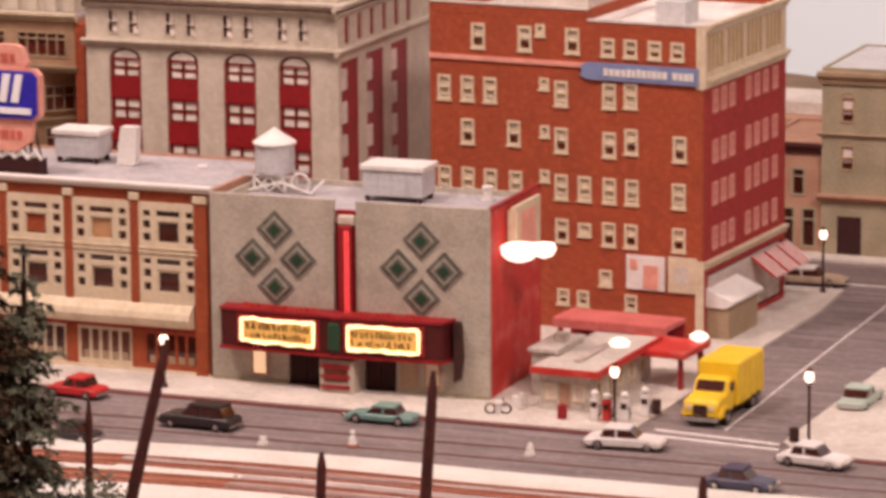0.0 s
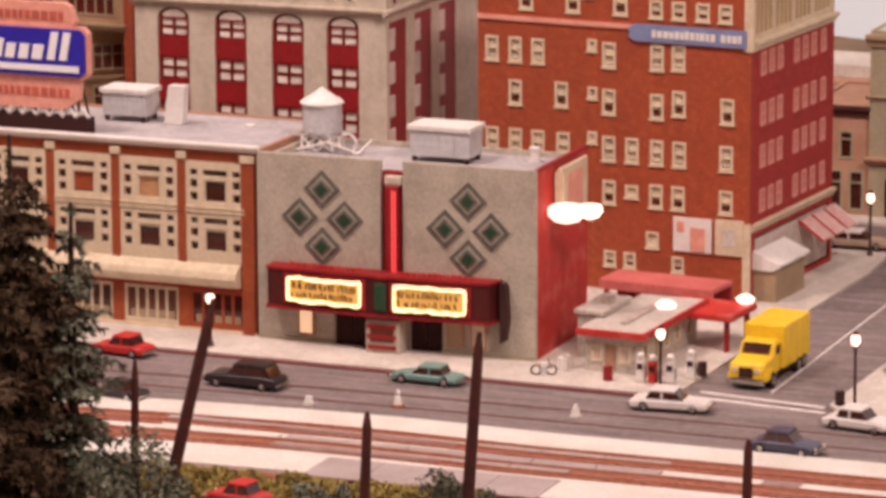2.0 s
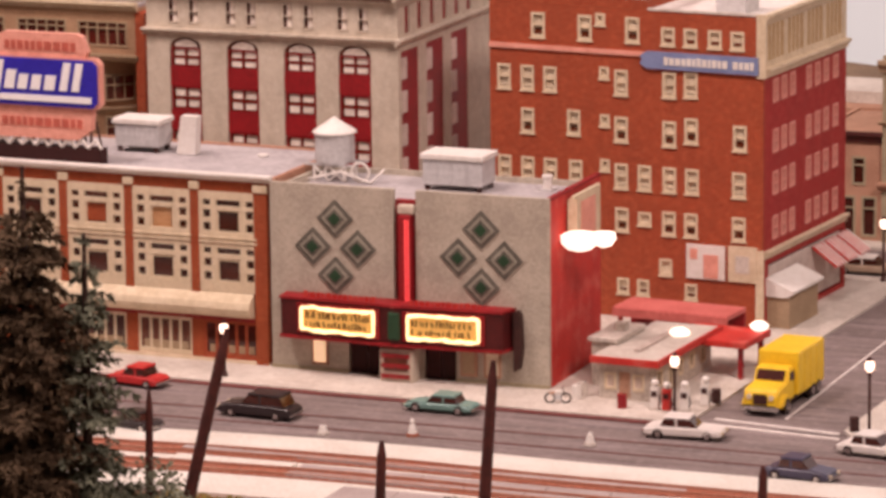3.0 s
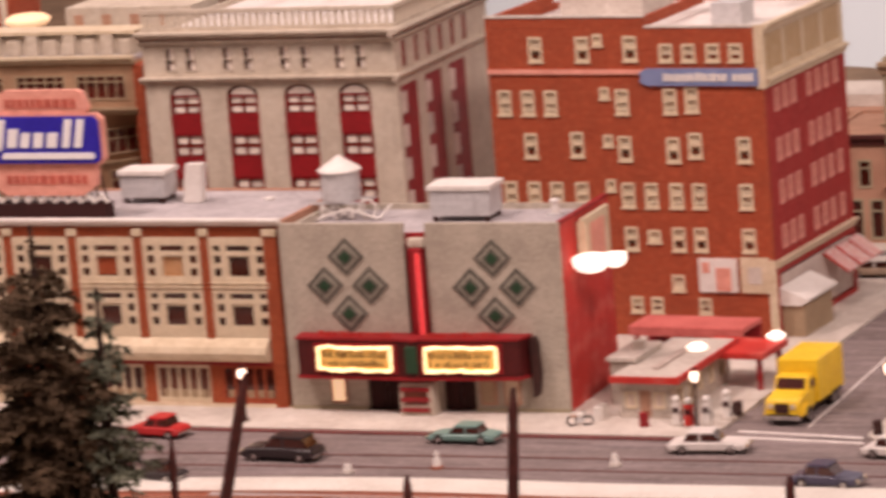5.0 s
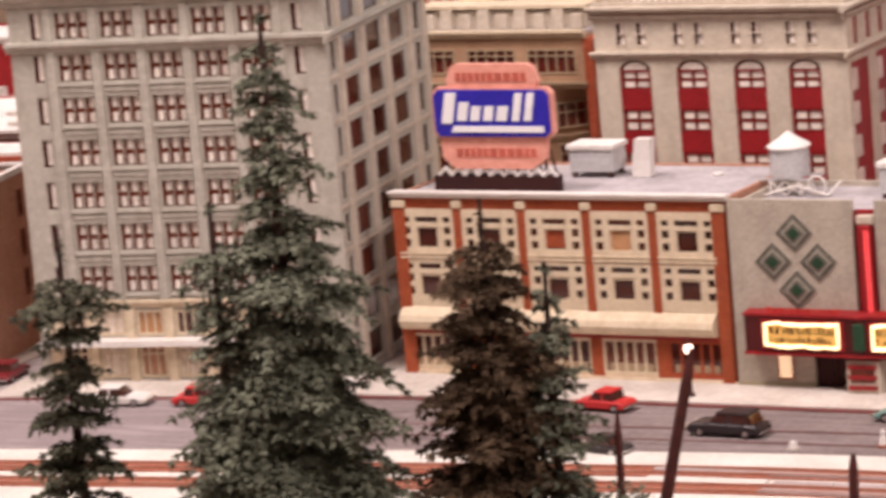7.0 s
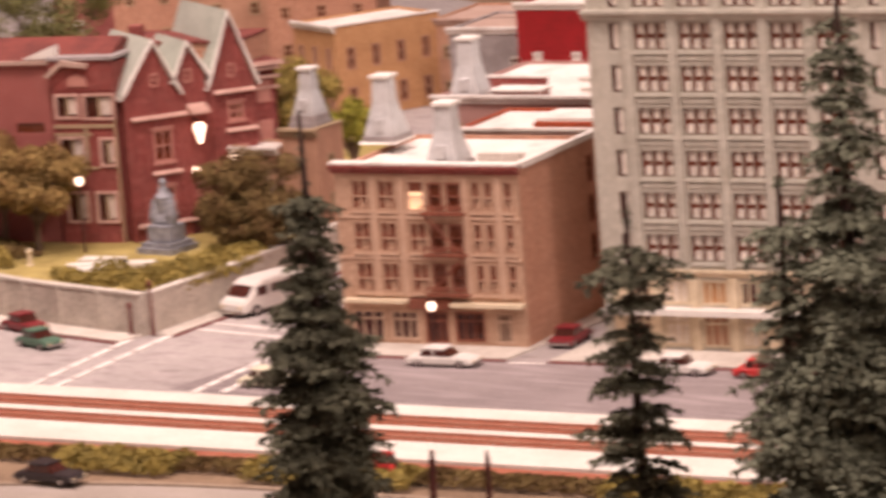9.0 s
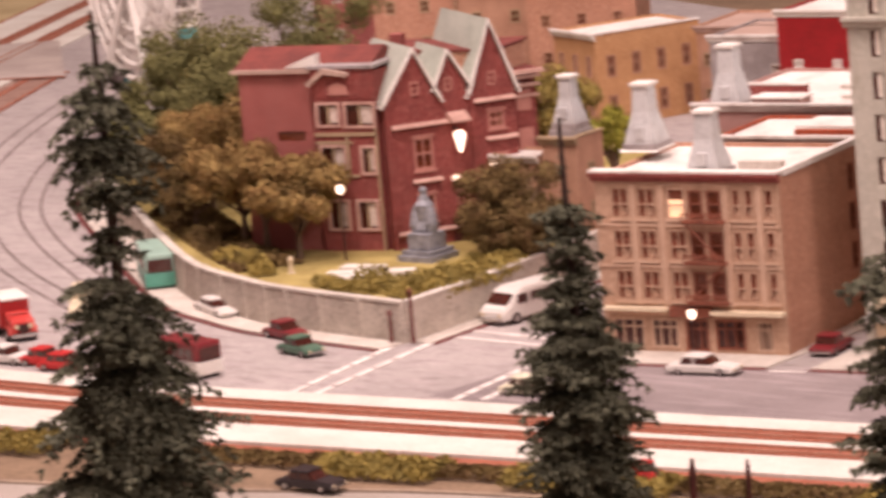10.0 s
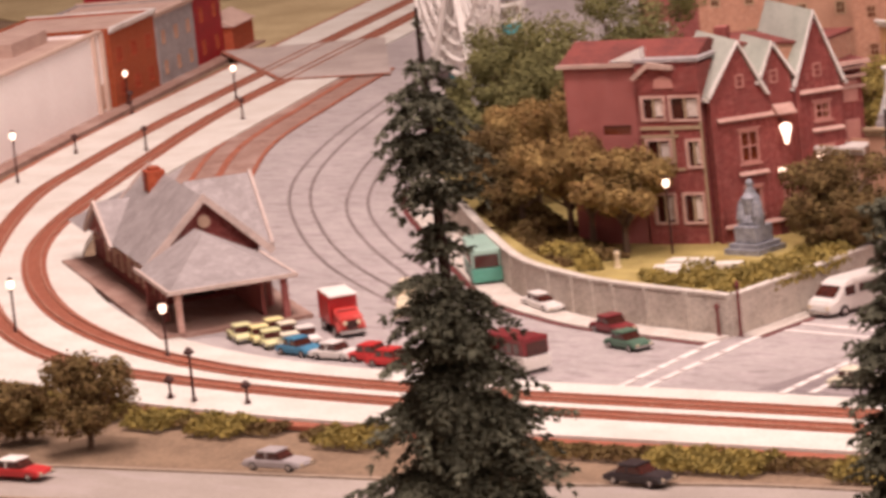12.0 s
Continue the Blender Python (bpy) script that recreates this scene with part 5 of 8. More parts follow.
    part("canopy", boxes((4, -14, 31, W - 30, 0, 35.5)), M["white"], b, "white street canopy")
    return b


office()


# ---- tan building with wide windows, and the lit turret behind ----
def back_block():
    b = thing("tan_building", at(-1640, 3040), "tan building with a canted corner and dark red windows", "apartment building")
    W, D = 157, 70
    low = [(0, 0), (120, 0), (154, 30), (154, D), (0, D)]
    bm = bmesh.new()
    prism(bm, low, 0, 162)
    part("wall", bm, M["tan_wall"], b, "tan lower storeys with a canted corner")
    top = [(9, 174, 38, 195), (49, 174, 94, 195), (104, 174, 149, 195)]
    part("wall", wall_mesh(W, 206, top, 4, 162.2), M["tan_wall"], b, "oversailing tan top storey")
    part("wall", boxes((W - 4, 4.2, 162.2, W, D, 206)), M["tan_wall"], b)
    part("wall", boxes((0, 4.2, 162.2, 4, D, 206)), M["tan_wall"], b)
    for x0, z0, x1, z1 in top:
        window(b, at(0, 0), (x0 + x1) / 2, z0, x1 - x0, z1 - z0, "tan", 1.6, (0.2, 0.4, 0.6, 0.8) if x1 - x0 > 40 else (0.33, 0.66), (0.72,), (("pane", "pane_wine", 0, 0, 1, 1),))
    C = at(120, 0, 0, math.degrees(math.atan2(30, 34)))
    for z in (128, 94, 60):
        for k in range(3):
            window(b, at(0, -2.4), 22 + 38 * k, z, 30, 22, "tan", 1.4, (0.33, 0.66), (0.6,), (("pane", "pane_wine", 0, 0, 1, 1),))
        window(b, C @ at(0, -2.4), 23, z, 34, 22, "tan", 1.4, (0.25, 0.5, 0.75), (0.6,), (("pane", "pane_wine", 0, 0, 1, 1),))
        moulding(b, "string_course", "tan", 0, 120, z - 10, z - 5, 3)
        moulding(b, "string_course", "tan", 0, 45, z - 10, z - 5, 3, C)
    moulding(b, "cornice", "tan", -2, W + 2, 162, 168, 5)
    moulding(b, "cornice", "ivory", -2, W + 2, 204, 211, 7)
    part("roof", boxes((0, 4.2, 206.2, W, D, 209)), M["roof_grey"], b)
    part("attic", boxes((2, 16, 209.2, W - 4, 40, 224)), M["cream"], b, "pale stone attic wall")
    for k in range(9):
        part("attic_block", soft_box(4 + 17 * k, 12, 209.2, 15 + 17 * k, 15.8, 222 + 4 * (k % 2), 1.2), M["cream"], b)
    part("attic_coping", boxes((0, 12, 226.2, W - 2, 42, 229)), M["ivory"], b)
    part("brick_edge", boxes((W + 0.2, -2, 0, W + 8, D, 203)), M["brick"], b, "red brick corner wall")
    return b


M["tan_wall"] = surface("light_tan_wall", (0.47, 0.29, 0.175), (0.36, 0.21, 0.125), 0.85, 1200, 45, 0.35)
M["pane_wine"] = glass("wine_dark_glass", (0.12, 0.016, 0.010))
back_block()


def turret():
    b = thing("lit_pavilion", at(-1635, 3150), "stone rooftop pavilion lit warm yellow", "pavilion")
    part("podium", boxes((-70, -20, 0, 150, 90, 193)), M["cream"], b, "pale stone building")
    part("podium_edge", boxes((-72, -24, 193.2, 152, -18, 198)), M["ivory"], b)
    part("red_wing", boxes((-66, 20, 193.2, -24, 80, 262)), M["brick"], b, "red brick wing with pale piers")
    for k in range(4):
        part("pier", boxes((-66 + 12 * k, 17, 193.2, -61 + 12 * k, 20, 262)), M["cream"], b)
    bm = bmesh.new()
    lathe(bm, [(14, 193), (14, 218), (16, 219)], 8)
    part("drum", bm, M["ivory"], b, "cream turret with blind windows", at(0, 8))
    bm = bmesh.new()
    lathe(bm, [(15, 219), (20, 222), (20, 224.5), (14, 228)], 8)
    part("lamp_cap", bm, M["window_light"], b, "glowing cream cap of the turret", at(0, 8))
    for k in range(4):
        part("turret_column", soft_box(-17 + 10 * k, -12, 193.4, -13.5 + 10 * k, -8.6, 216, 0.6), M["ivory"], b)
    part("wall", boxes((34, 12, 193.2, 150, 70, 232)), M["cream"], b)
    for k in range(4):
        part("niche", boxes((42 + 26 * k, 11, 206, 50 + 26 * k, 12, 226)), M["brown_stone"], b)
    part("ledge", boxes((30, 6, 202, 150, 12, 205)), M["ivory"], b)
    return b


turret()


# ---- buildings past the side street ----
def far_right():
    b = thing("olive_building", at(-928, 3285), "olive-grey stone building with pale arched windows", "town building")
    W, D, H = 190, 130, 157
    wins = [(22 + 40 * k, z, 12, 22) for k in range(4) for z in (112, 72)]
    shell(b, W, D, H, "olive_stone", holes_f=[hole(*w) for w in wins], roof="zinc", roof_z=156)
    for x, z, w, h in wins:
        window(b, at(0, 0), x, z, w, h, "tan", 1.6, (), (0.5,), (("curtain", "curtain", 0.1, 0.3, 0.9, 1), ("pane", "pane", 0, 0, 1, 1)), arch=True)
    moulding(b, "cornice", "tan", -3, W + 3, 144, 154, 6)
    moulding(b, "cornice", "brown_stone", -3, W + 3, 46, 52, 6)
    moulding(b, "cornice", "tan", -3, W + 3, 100, 103, 3)
    for k in range(4):
        part("door", boxes((14 + 44 * k, -0.8, 3, 34 + 44 * k, -0.1, 34)), M["dark"], b)
    b = thing("dark_store", at(-985, 3290), "dark narrow store with tall shop windows and a pale sign", "store")
    wins = [(9, 5, 13, 34), (27, 5, 13, 34), (45, 5, 13, 34), (12, 48, 12, 24), (36, 48, 12, 24)]
    shell(b, 56, 120, 92, "brown_stone", holes_f=[hole(*w) for w in wins], roof="brown_stone", roof_z=90)
    for w in wins:
        window(b, at(0, 0), *w, "olive_stone", 1.8, (), (0.7,), (("pane", "pane", 0, 0, 1, 1),))
    moulding(b, "cornice", "dark_wood", -2, 58, 84, 93, 5)
    b = thing("pink_row", at(-1090, 3480), "low pale pink building far down the street", "town building")
    part("wall", boxes((0, 0, 0, 330, 90, 74)), M["sign_pale"], b)
    part("roof", boxes((-4, -4, 74.2, 334, 94, 79)), M["brown_stone"], b)
    part("upper_wall", boxes((40, 20, 79.2, 300, 90, 90)), M["pavement"], b)


M["sign_pale"] = surface("pale_plaster", (0.60, 0.44, 0.36), (0.52, 0.37, 0.3), 0.85, 900, 30, 0.15)
far_right()


# ---- filling station with its red canopy ----
def filling_station():
    b = thing("filling_station", at(-966, 2702, 0, -3), "small grey stone filling station with flat roof and red fascia", "filling station")
    W, D, H = 38, 118, 28
    wins = [(8.5, 9, 9, 12), (29.5, 9, 9, 12)]
    rw = [(18, 9, 10, 12), (40, 4, 9, 19), (58, 9, 9, 12), (80, 9, 9, 12), (102, 9, 9, 12)]
    shell(b, W, D, H, "wall_stone", holes_f=[hole(*w) for w in wins] + [hole(19, 3, 9, 19)], holes_r=[hole(*w) for w in rw], roof="pavement", roof_z=27)
    for w in wins:
        window(b, at(0, 0), *w, "ivory", 1.5, (), (), (("curtain", "curtain", 0, 0, 1, 1),))
    part("door", boxes((14.6, 1, 3, 23.4, 2, 22)), M["brown_stone"], b)
    for w in rw:
        window(b, at(W, 3, 0, 90), w[0] - 3, *w[1:], "ivory", 1.3, (), (), (("pane", "pane_brown", 0, 0, 1, 1),))
    part("fascia", boxes((-5, -6, H + 0.2, W + 9, -4, H + 5), (W + 7, -4, H + 0.2, W + 9, D, H + 5)), M["red_paint"], b, "red roof fascia")
    part("roof_slab", boxes((-5, -4, H + 0.2, W + 7, D, H + 4)), M["pavement"], b, "pale grey flat roof")
    part("roof_rail", boxes((18, 20, H + 4, 23, 100, H + 6)), M["curtain"], b)
    part("side_block", boxes((-20, 34, 0, -0.2, 84, 34)), M["wall_stone"], b)
    part("side_roof", boxes((-22, 32, 34.2, 0.4, 86, 37)), M["pavement"], b)
    part("chimney", soft_box(-12, 58, 37, -4, 66, 43, 0.6), M["wall_stone"], b)
    c = thing("station_canopy", at(-1020, 2884, 0, -5), "long red flat canopy along the hotel wall", "canopy")
    part("roof", soft_box(0, 0, 22, 92, 36, 26, 1.0), M["red_pink"], c)
    part("fascia", boxes((0, -1.2, 18.5, 92, 0, 25)), M["red_pink"], c)
    for x in (4, 32, 60, 88):
        part("post", boxes((x - 1.5, 3, 0, x + 1.5, 6, 22)), M["red_paint"], c)
    part("back_wall", boxes((0, 32, 0, 92, 35, 22)), M["crimson"], c)
    k = thing("pump_canopy", at(-942, 2786, 0, -5), "red pump canopy with bright white lamps", "canopy")
    part("roof", soft_box(0, 0, 25, 58, 48, 30, 1.0), M["red_paint"], k)
    for x, y in ((6, 6), (52, 6), (6, 43), (52, 43)):
        part("post", boxes((x - 1.6, y - 1.6, 0, x + 1.6, y + 1.6, 24)), M["crimson"], k)
    for x, y, s in ((8, -2, 7), (52, 40, 6.4)):
        bm = bmesh.new()
        lathe(bm, [(s * 0.5, 0), (s, 2), (s * 1.1, 4), (s * 0.6, 6.5), (1, 7.2)], 12)
        part("lamp", bm, M["bowl_white"], k, "glowing white canopy lamp", at(x, y, 30.2))
    for x, y, m in ((-918, 2682, "white"), (-908, 2678, "red_paint"), (-897, 2684, "white"), (-888, 2702, "white")):
        p = thing("petrol_pump", at(x, y, 2) @ Matrix.Scale(0.95, 4), "slim white petrol pump on the forecourt" if m == "white" else "slim red petrol pump on the forecourt", "petrol pump", "petrol pumps")
        part("body", soft_box(-3.2, -2.4, 1.2, 3.2, 2.4, 17, 0.7), M[m], p)
        part("base", boxes((-4, -3.2, 0, 4, 3.2, 1.2)), M["pavement"], p)
        bm = bmesh.new()
        lathe(bm, [(1.2, 0), (3, 1.6), (3, 4), (1.2, 5.4)], 10)
        part("globe", bm, M["white"], p, m=at(0, 0, 17))
        part("dial", boxes((-2.2, -2.8, 10, 2.2, -2.4, 14)), M["dark"], p)
        bm = bmesh.new()
        tube(bm, (3.2, 0, 12), (4.6, -1, 6), 0.5)
        tube(bm, (4.6, -1, 6), (3.2, -1, 3), 0.5)
        part("hose", bm, M["tyre"], p)


M["red_pink"] = surface("pinkish_red_roof", (0.60, 0.155, 0.135), (0.48, 0.105, 0.09), 0.7, 900, 40, 0.1)
filling_station()

# ---- brownstone hotel ----
def spire(b, x, y, z, w, h, label=""):
    bm = bmesh.new()
    a, c = w / 2, w / 3.9
    q = [(a, z), (a * 0.98, z + 3), (c * 1.15, z + h * 0.55), (c, z + h)]
    rings = [[bm.verts.new((x + sx * r, y + sy * r, zz)) for sx, sy in ((-1, -1), (1, -1), (1, 1), (-1, 1))] for r, zz in q]
    for r, s in zip(rings, rings[1:]):
        for i in range(4):
            bm.faces.new((r[i], r[(i + 1) % 4], s[(i + 1) % 4], s[i]))
    bm.faces.new(rings[0][::-1])
    bm.faces.new(rings[-1])
    o = part("spire", bm, M["zinc"], b, label or "tapered grey metal roof spire")
    part("spire_cap", soft_box(x - c - 2, y - c - 2, z + h, x + c + 2, y + c + 2, z + h + 3, 0.6), M["white"], o)
    part("spire_base", boxes((x - a - 1.5, y - a - 1.5, z - 6, x + a + 1.5, y + a + 1.5, z)), M["slate"], o)
    part("dormer", boxes((x - 4, y - a - 1.0, z + 4, x + 4, y - a + 4, z + 14)), M["zinc"], o)
    return o


def brownstone():
    b = thing("brownstone_hotel", at(-2000, 2612, 0, 9.5), "four-storey brownstone hotel with white roof and grey spires", "hotel")
    W, D, H = 160, 150, 143
    cols = (22, 45, 71, 123, 134, 151)
    wins = [(x, z, 8.5 if x > 110 else 16, 25) for z in (109, 75.5, 43) for x in cols]
    bay = [(88, z, 12, 22) for z in (110, 77, 45)] + [(104, z, 12, 22) for z in (110, 77, 45)]
    shops = [(8, 5, 36, 29), (42, 5, 66, 29), (72, 3, 92, 29), (98, 5, 124, 29), (134, 4, 148, 29)]
    rear = [(136, z, 9, 22) for z in (108, 76, 44)]
    shell(b, W, D, H, "stone_pink", "brown_brick", holes_r=[hole(*w) for w in rear], holes_f=[hole(*w) for w in wins + bay] + shops, roof="roof_white", roof_z=140)
    for i, (x, z, w, h) in enumerate(wins):
        lit = i == 2
        window(b, at(0, 0), x, z, w, h, "tan_pink" if lit else "stone_pink", 1.6, () if w < 10 or lit else (0.5,), (0.45,), (("blind", "window_light", 0.05, 0.04, 0.95, 0.62), ("pane", "rust", 0, 0, 1, 1)) if lit else (("blind", "tan_pink", 0.3, 0.08, 0.75, 0.36), ("pane", "rust", 0, 0, 1, 1)), arch=w > 10)
        part("sill", boxes((x - w / 2 - 1.2, -2, z - 2, x + w / 2 + 1.2, 0, z - 0.2)), M["tan_pink"], b)
    for x, z, w, h in rear:
        window(b, at(W, 3, 0, 90), x - 3, z, w, h, "rust", 1.4, (), (0.5,), (("pane", "pane_brown", 0, 0, 1, 1),))
    for x, z, w, h in bay:
        window(b, at(0, 0), x, z, w, h, "rust", 1.6, (), (0.5,), (("pane", "pane_brown", 0, 0, 1, 1),))
    for x in (33.5, 58, 114, 143):
        part("pier", boxes((x - 2.2, -1.8, 40, x + 2.2, 0, 136)), M["tan_pink"], b)
    for z in (70, 103):
        part("string_course", boxes((0, -1.2, z, W, 0, z + 2.2)), M["tan_pink"], b)
    # iron fire escape
    for z in (74, 107, 42):
        fe = part("fire_escape", boxes((78, -8, z, 114, -0.2, z + 1.6)), M["rust"], b, "rust-red iron fire escape landing")
        part("railing", boxes((78, -8.4, z + 7, 114, -7.6, z + 8), *[(78 + 5 * k, -8.4, z + 1.6, 79 + 5 * k, -7.6, z + 7) for k in range(8)]), M["rust"], fe)
    bm = bmesh.new()
    tube(bm, (80, -6, 43), (112, -6, 74), 0.8)
    tube(bm, (112, -6, 75), (80, -6, 107), 0.8)
    part("ladder", bm, M["rust"], fe)
    moulding(b, "cornice", "maroon", -2, W + 2, 139, 146, 6)
    part("roof_edge", boxes((-2, -5.5, 146.2, W + 2, 6, 148)), M["roof_white"], b)
    part("roof_edge", boxes((W - 3, 6.2, 143.2, W + 3, D, 148)), M["roof_white"], b)
    for k, (x0, z0, x1, z1) in enumerate(shops):
        window(b, at(0, 0), (x0 + x1) / 2, z0, x1 - x0, z1 - z0, "rust" if k in (2, 3) else "tan_pink", 1.8, (0.33, 0.66), (0.7,), (("pane", "pane", 0, 0, 1, 1),), name="shopfront")
    part("shop_awning", boxes((4, -9, 36, 60, 0, 38.5)), M["ivory"], b, "ivory awning board")
    part("shop_awning", boxes((98, -9, 34, W, 0, 37)), M["ivory"], b, "ivory awning board")
    part("shop_fascia", boxes((60.2, -4, 31, 97.8, 0, 39)), M["rust"], b)
    spire(b, 92, 22, 146, 27, 44)
    spire(b, 3, 92, 154, 27, 46)
    bm = bmesh.new()
    profile_x(bm, [(74, 148.2), (110, 148.2), (106, 150), (78, 150)], -14, 20)
    part("roof_skirt", bm, M["roof_white"], b, "white roof skirt below the spire")
    part("skylight", boxes((112, 30, 140, 150, 38, 150)), M["pavement"], b)
    return b


M["tan_pink"] = surface("pinkish_stone", (0.60, 0.41, 0.30), (0.50, 0.33, 0.235), 0.88, 1400, 45, 0.3)
brownstone()


def plain_block(name, x, y, rz, W, D, H, wall, roof, label, cols=3, rows=3, trim="tan", pane="pane_brown", side=None, win=(11, 15), cap=None, base=0.0):
    b = thing(name, at(x, y, 0, rz), label, "town building")
    wins, rwins = [], []
    for r in range(rows):
        z = base + 10 + (H - base - 14) * r / rows
        for c in range(cols):
            wins.append((W * (c + 0.5) / cols, z, *win))
        for c in range(max(1, int(D / W * cols))):
            rwins.append((3 + (D - 6) * (c + 0.5) / max(1, int(D / W * cols)), z, *win))
    shell(b, W, D, H, wall, side or wall, holes_f=[hole(*w) for w in wins], holes_r=[hole(*w) for w in rwins], roof=roof, roof_z=H - 2.5)
    for w in wins:
        window(b, at(0, 0), *w, trim, 1.5, (0.5,), (0.5,), (("pane", pane, 0, 0, 1, 1),))
    for w in rwins:
        window(b, at(W, 3, 0, 90), w[0] - 3, *w[1:], trim, 1.5, (0.5,), (0.5,), (("pane", pane, 0, 0, 1, 1),))
    moulding(b, "cornice", cap or trim, -2, W + 2, H - 6, H + 1.5, 5)
    part("parapet_cap", boxes((W - 3, 0, H + 0.2, W + 1.5, D, H + 2)), M[cap or trim], b)
    return b


M["roof_pink"] = surface("pinkish_roof", (0.50, 0.35, 0.29), (0.40, 0.265, 0.22), 0.85, 900, 40, 0.2)
M["wing_brick"] = masonry("pale_wing_brick", (0.34, 0.088, 0.076), (0.23, 0.052, 0.046), (0.42, 0.17, 0.15))
M["pink_brick"] = masonry("pinkish_brick", (0.42, 0.22, 0.19), (0.33, 0.16, 0.14), (0.45, 0.28, 0.25))
b = plain_block("white_roofed_block", -1995, 2776, 9.5, 175, 100, 146, "brown_brick", "roof_white", "brown brick block with white flat roofs", 5, 4, cap="roof_white", side="brick")
part("roof_step", boxes((60, 24, 143.6, 172, 70, 151)), M["roof_white"], b, "raised white roof")
part("roof_block", boxes((66, 8, 143.6, 172, 14, 150)), M["brick"], b, "low red brick parapet")
b = plain_block("white_roofed_block", -2100, 2892, 9.5, 240, 190, 150, "pink_brick", "roof_white", "pinkish brick block with a broad white roof", 6, 4, cap="roof_white")
spire(b, 26, 20, 150, 27, 46)
o = part("parapet_wall", boxes((22, 62, 147.6, 78, 66, 156)), M["maroon"], b)
part("cap", boxes((21, 61, 156.1, 79, 67, 158)), M["roof_white"], o)
o = part("roof_block", boxes((52, 8, 147.6, 96, 30, 153)), M["pink_brick"], b, "low pinkish brick roof block")
part("cap", soft_box(50, 6, 153, 98, 32, 155, 0.6), M["roof_white"], o)
for x0, y0, x1, y1 in ((96, 92, 150, 95), (120, 40, 236, 43), (150, 132, 200, 135)):
    part("roof_rail", boxes((x0, y0, 147.6, x1, y1, 151)), M["pavement"], b)
b = plain_block("stone_turret_house", -2258, 2878, 5, 36, 44, 118, "brown_stone", "slate", "narrow brown stone house with a corner spire", 1, 3)
spire(b, 18, 22, 129, 22, 39)
part("turret", boxes((4, 8, 115.6, 32, 36, 123)), M["slate"], b)
plain_block("low_white_roofed_house", -2306, 2868, 5, 46, 46, 102, "brown_stone", "roof_white", "low brown house with a white flat roof", 2, 3, cap="roof_white")

plain_block("ochre_building", -2760, 3554, -22, 84, 132, 100, "ochre", "roof_white", "ochre plastered building with white roof", 3, 2, "brown_stone", cap="roof_white", win=(11, 24))
plain_block("grey_terrace_house", -2560, 3560, 10, 150, 120, 96, "slate", "roof_pink", "grey house with white eaves and flat roof", 3, 2, "pavement", cap="roof_white")
plain_block("brown_corner_house", -2640, 3640, 10, 110, 120, 92, "brown_stone", "roof_pink", "brown house with a pale flat roof edge", 3, 2, "tan", cap="roof_pink")
plain_block("crimson_house", -2417, 3480, 8, 130, 100, 137, "crimson", "roof_white", "crimson house with white windows", 3, 2, "white", "curtain", win=(10, 16))
plain_block("brown_row_house", -2830, 3600, 28, 120, 110, 138, "brown_brick", "roof_grey", "brown brick row house with dark windows", 3, 3, "brown_stone")
plain_block("brown_row_house", -2960, 3640, 28, 130, 110, 130, "brown_stone", "roof_grey", "brown row house with pale cornice", 3, 3, "tan", cap="pavement")
plain_block("red_row_house", -3100, 3660, 28, 120, 110, 140, "brown_brick", "roof_pink", "brown-red row house behind the trees", 3, 3, "tan", cap="roof_pink")
plain_block("red_row_house", -3215, 3690, 28, 110, 110, 150, "wing_brick", "roof_pink", "dull red row house behind the trees", 2, 3, "pavement", cap="roof_pink")


# ---- red mansion on the raised lawn ----


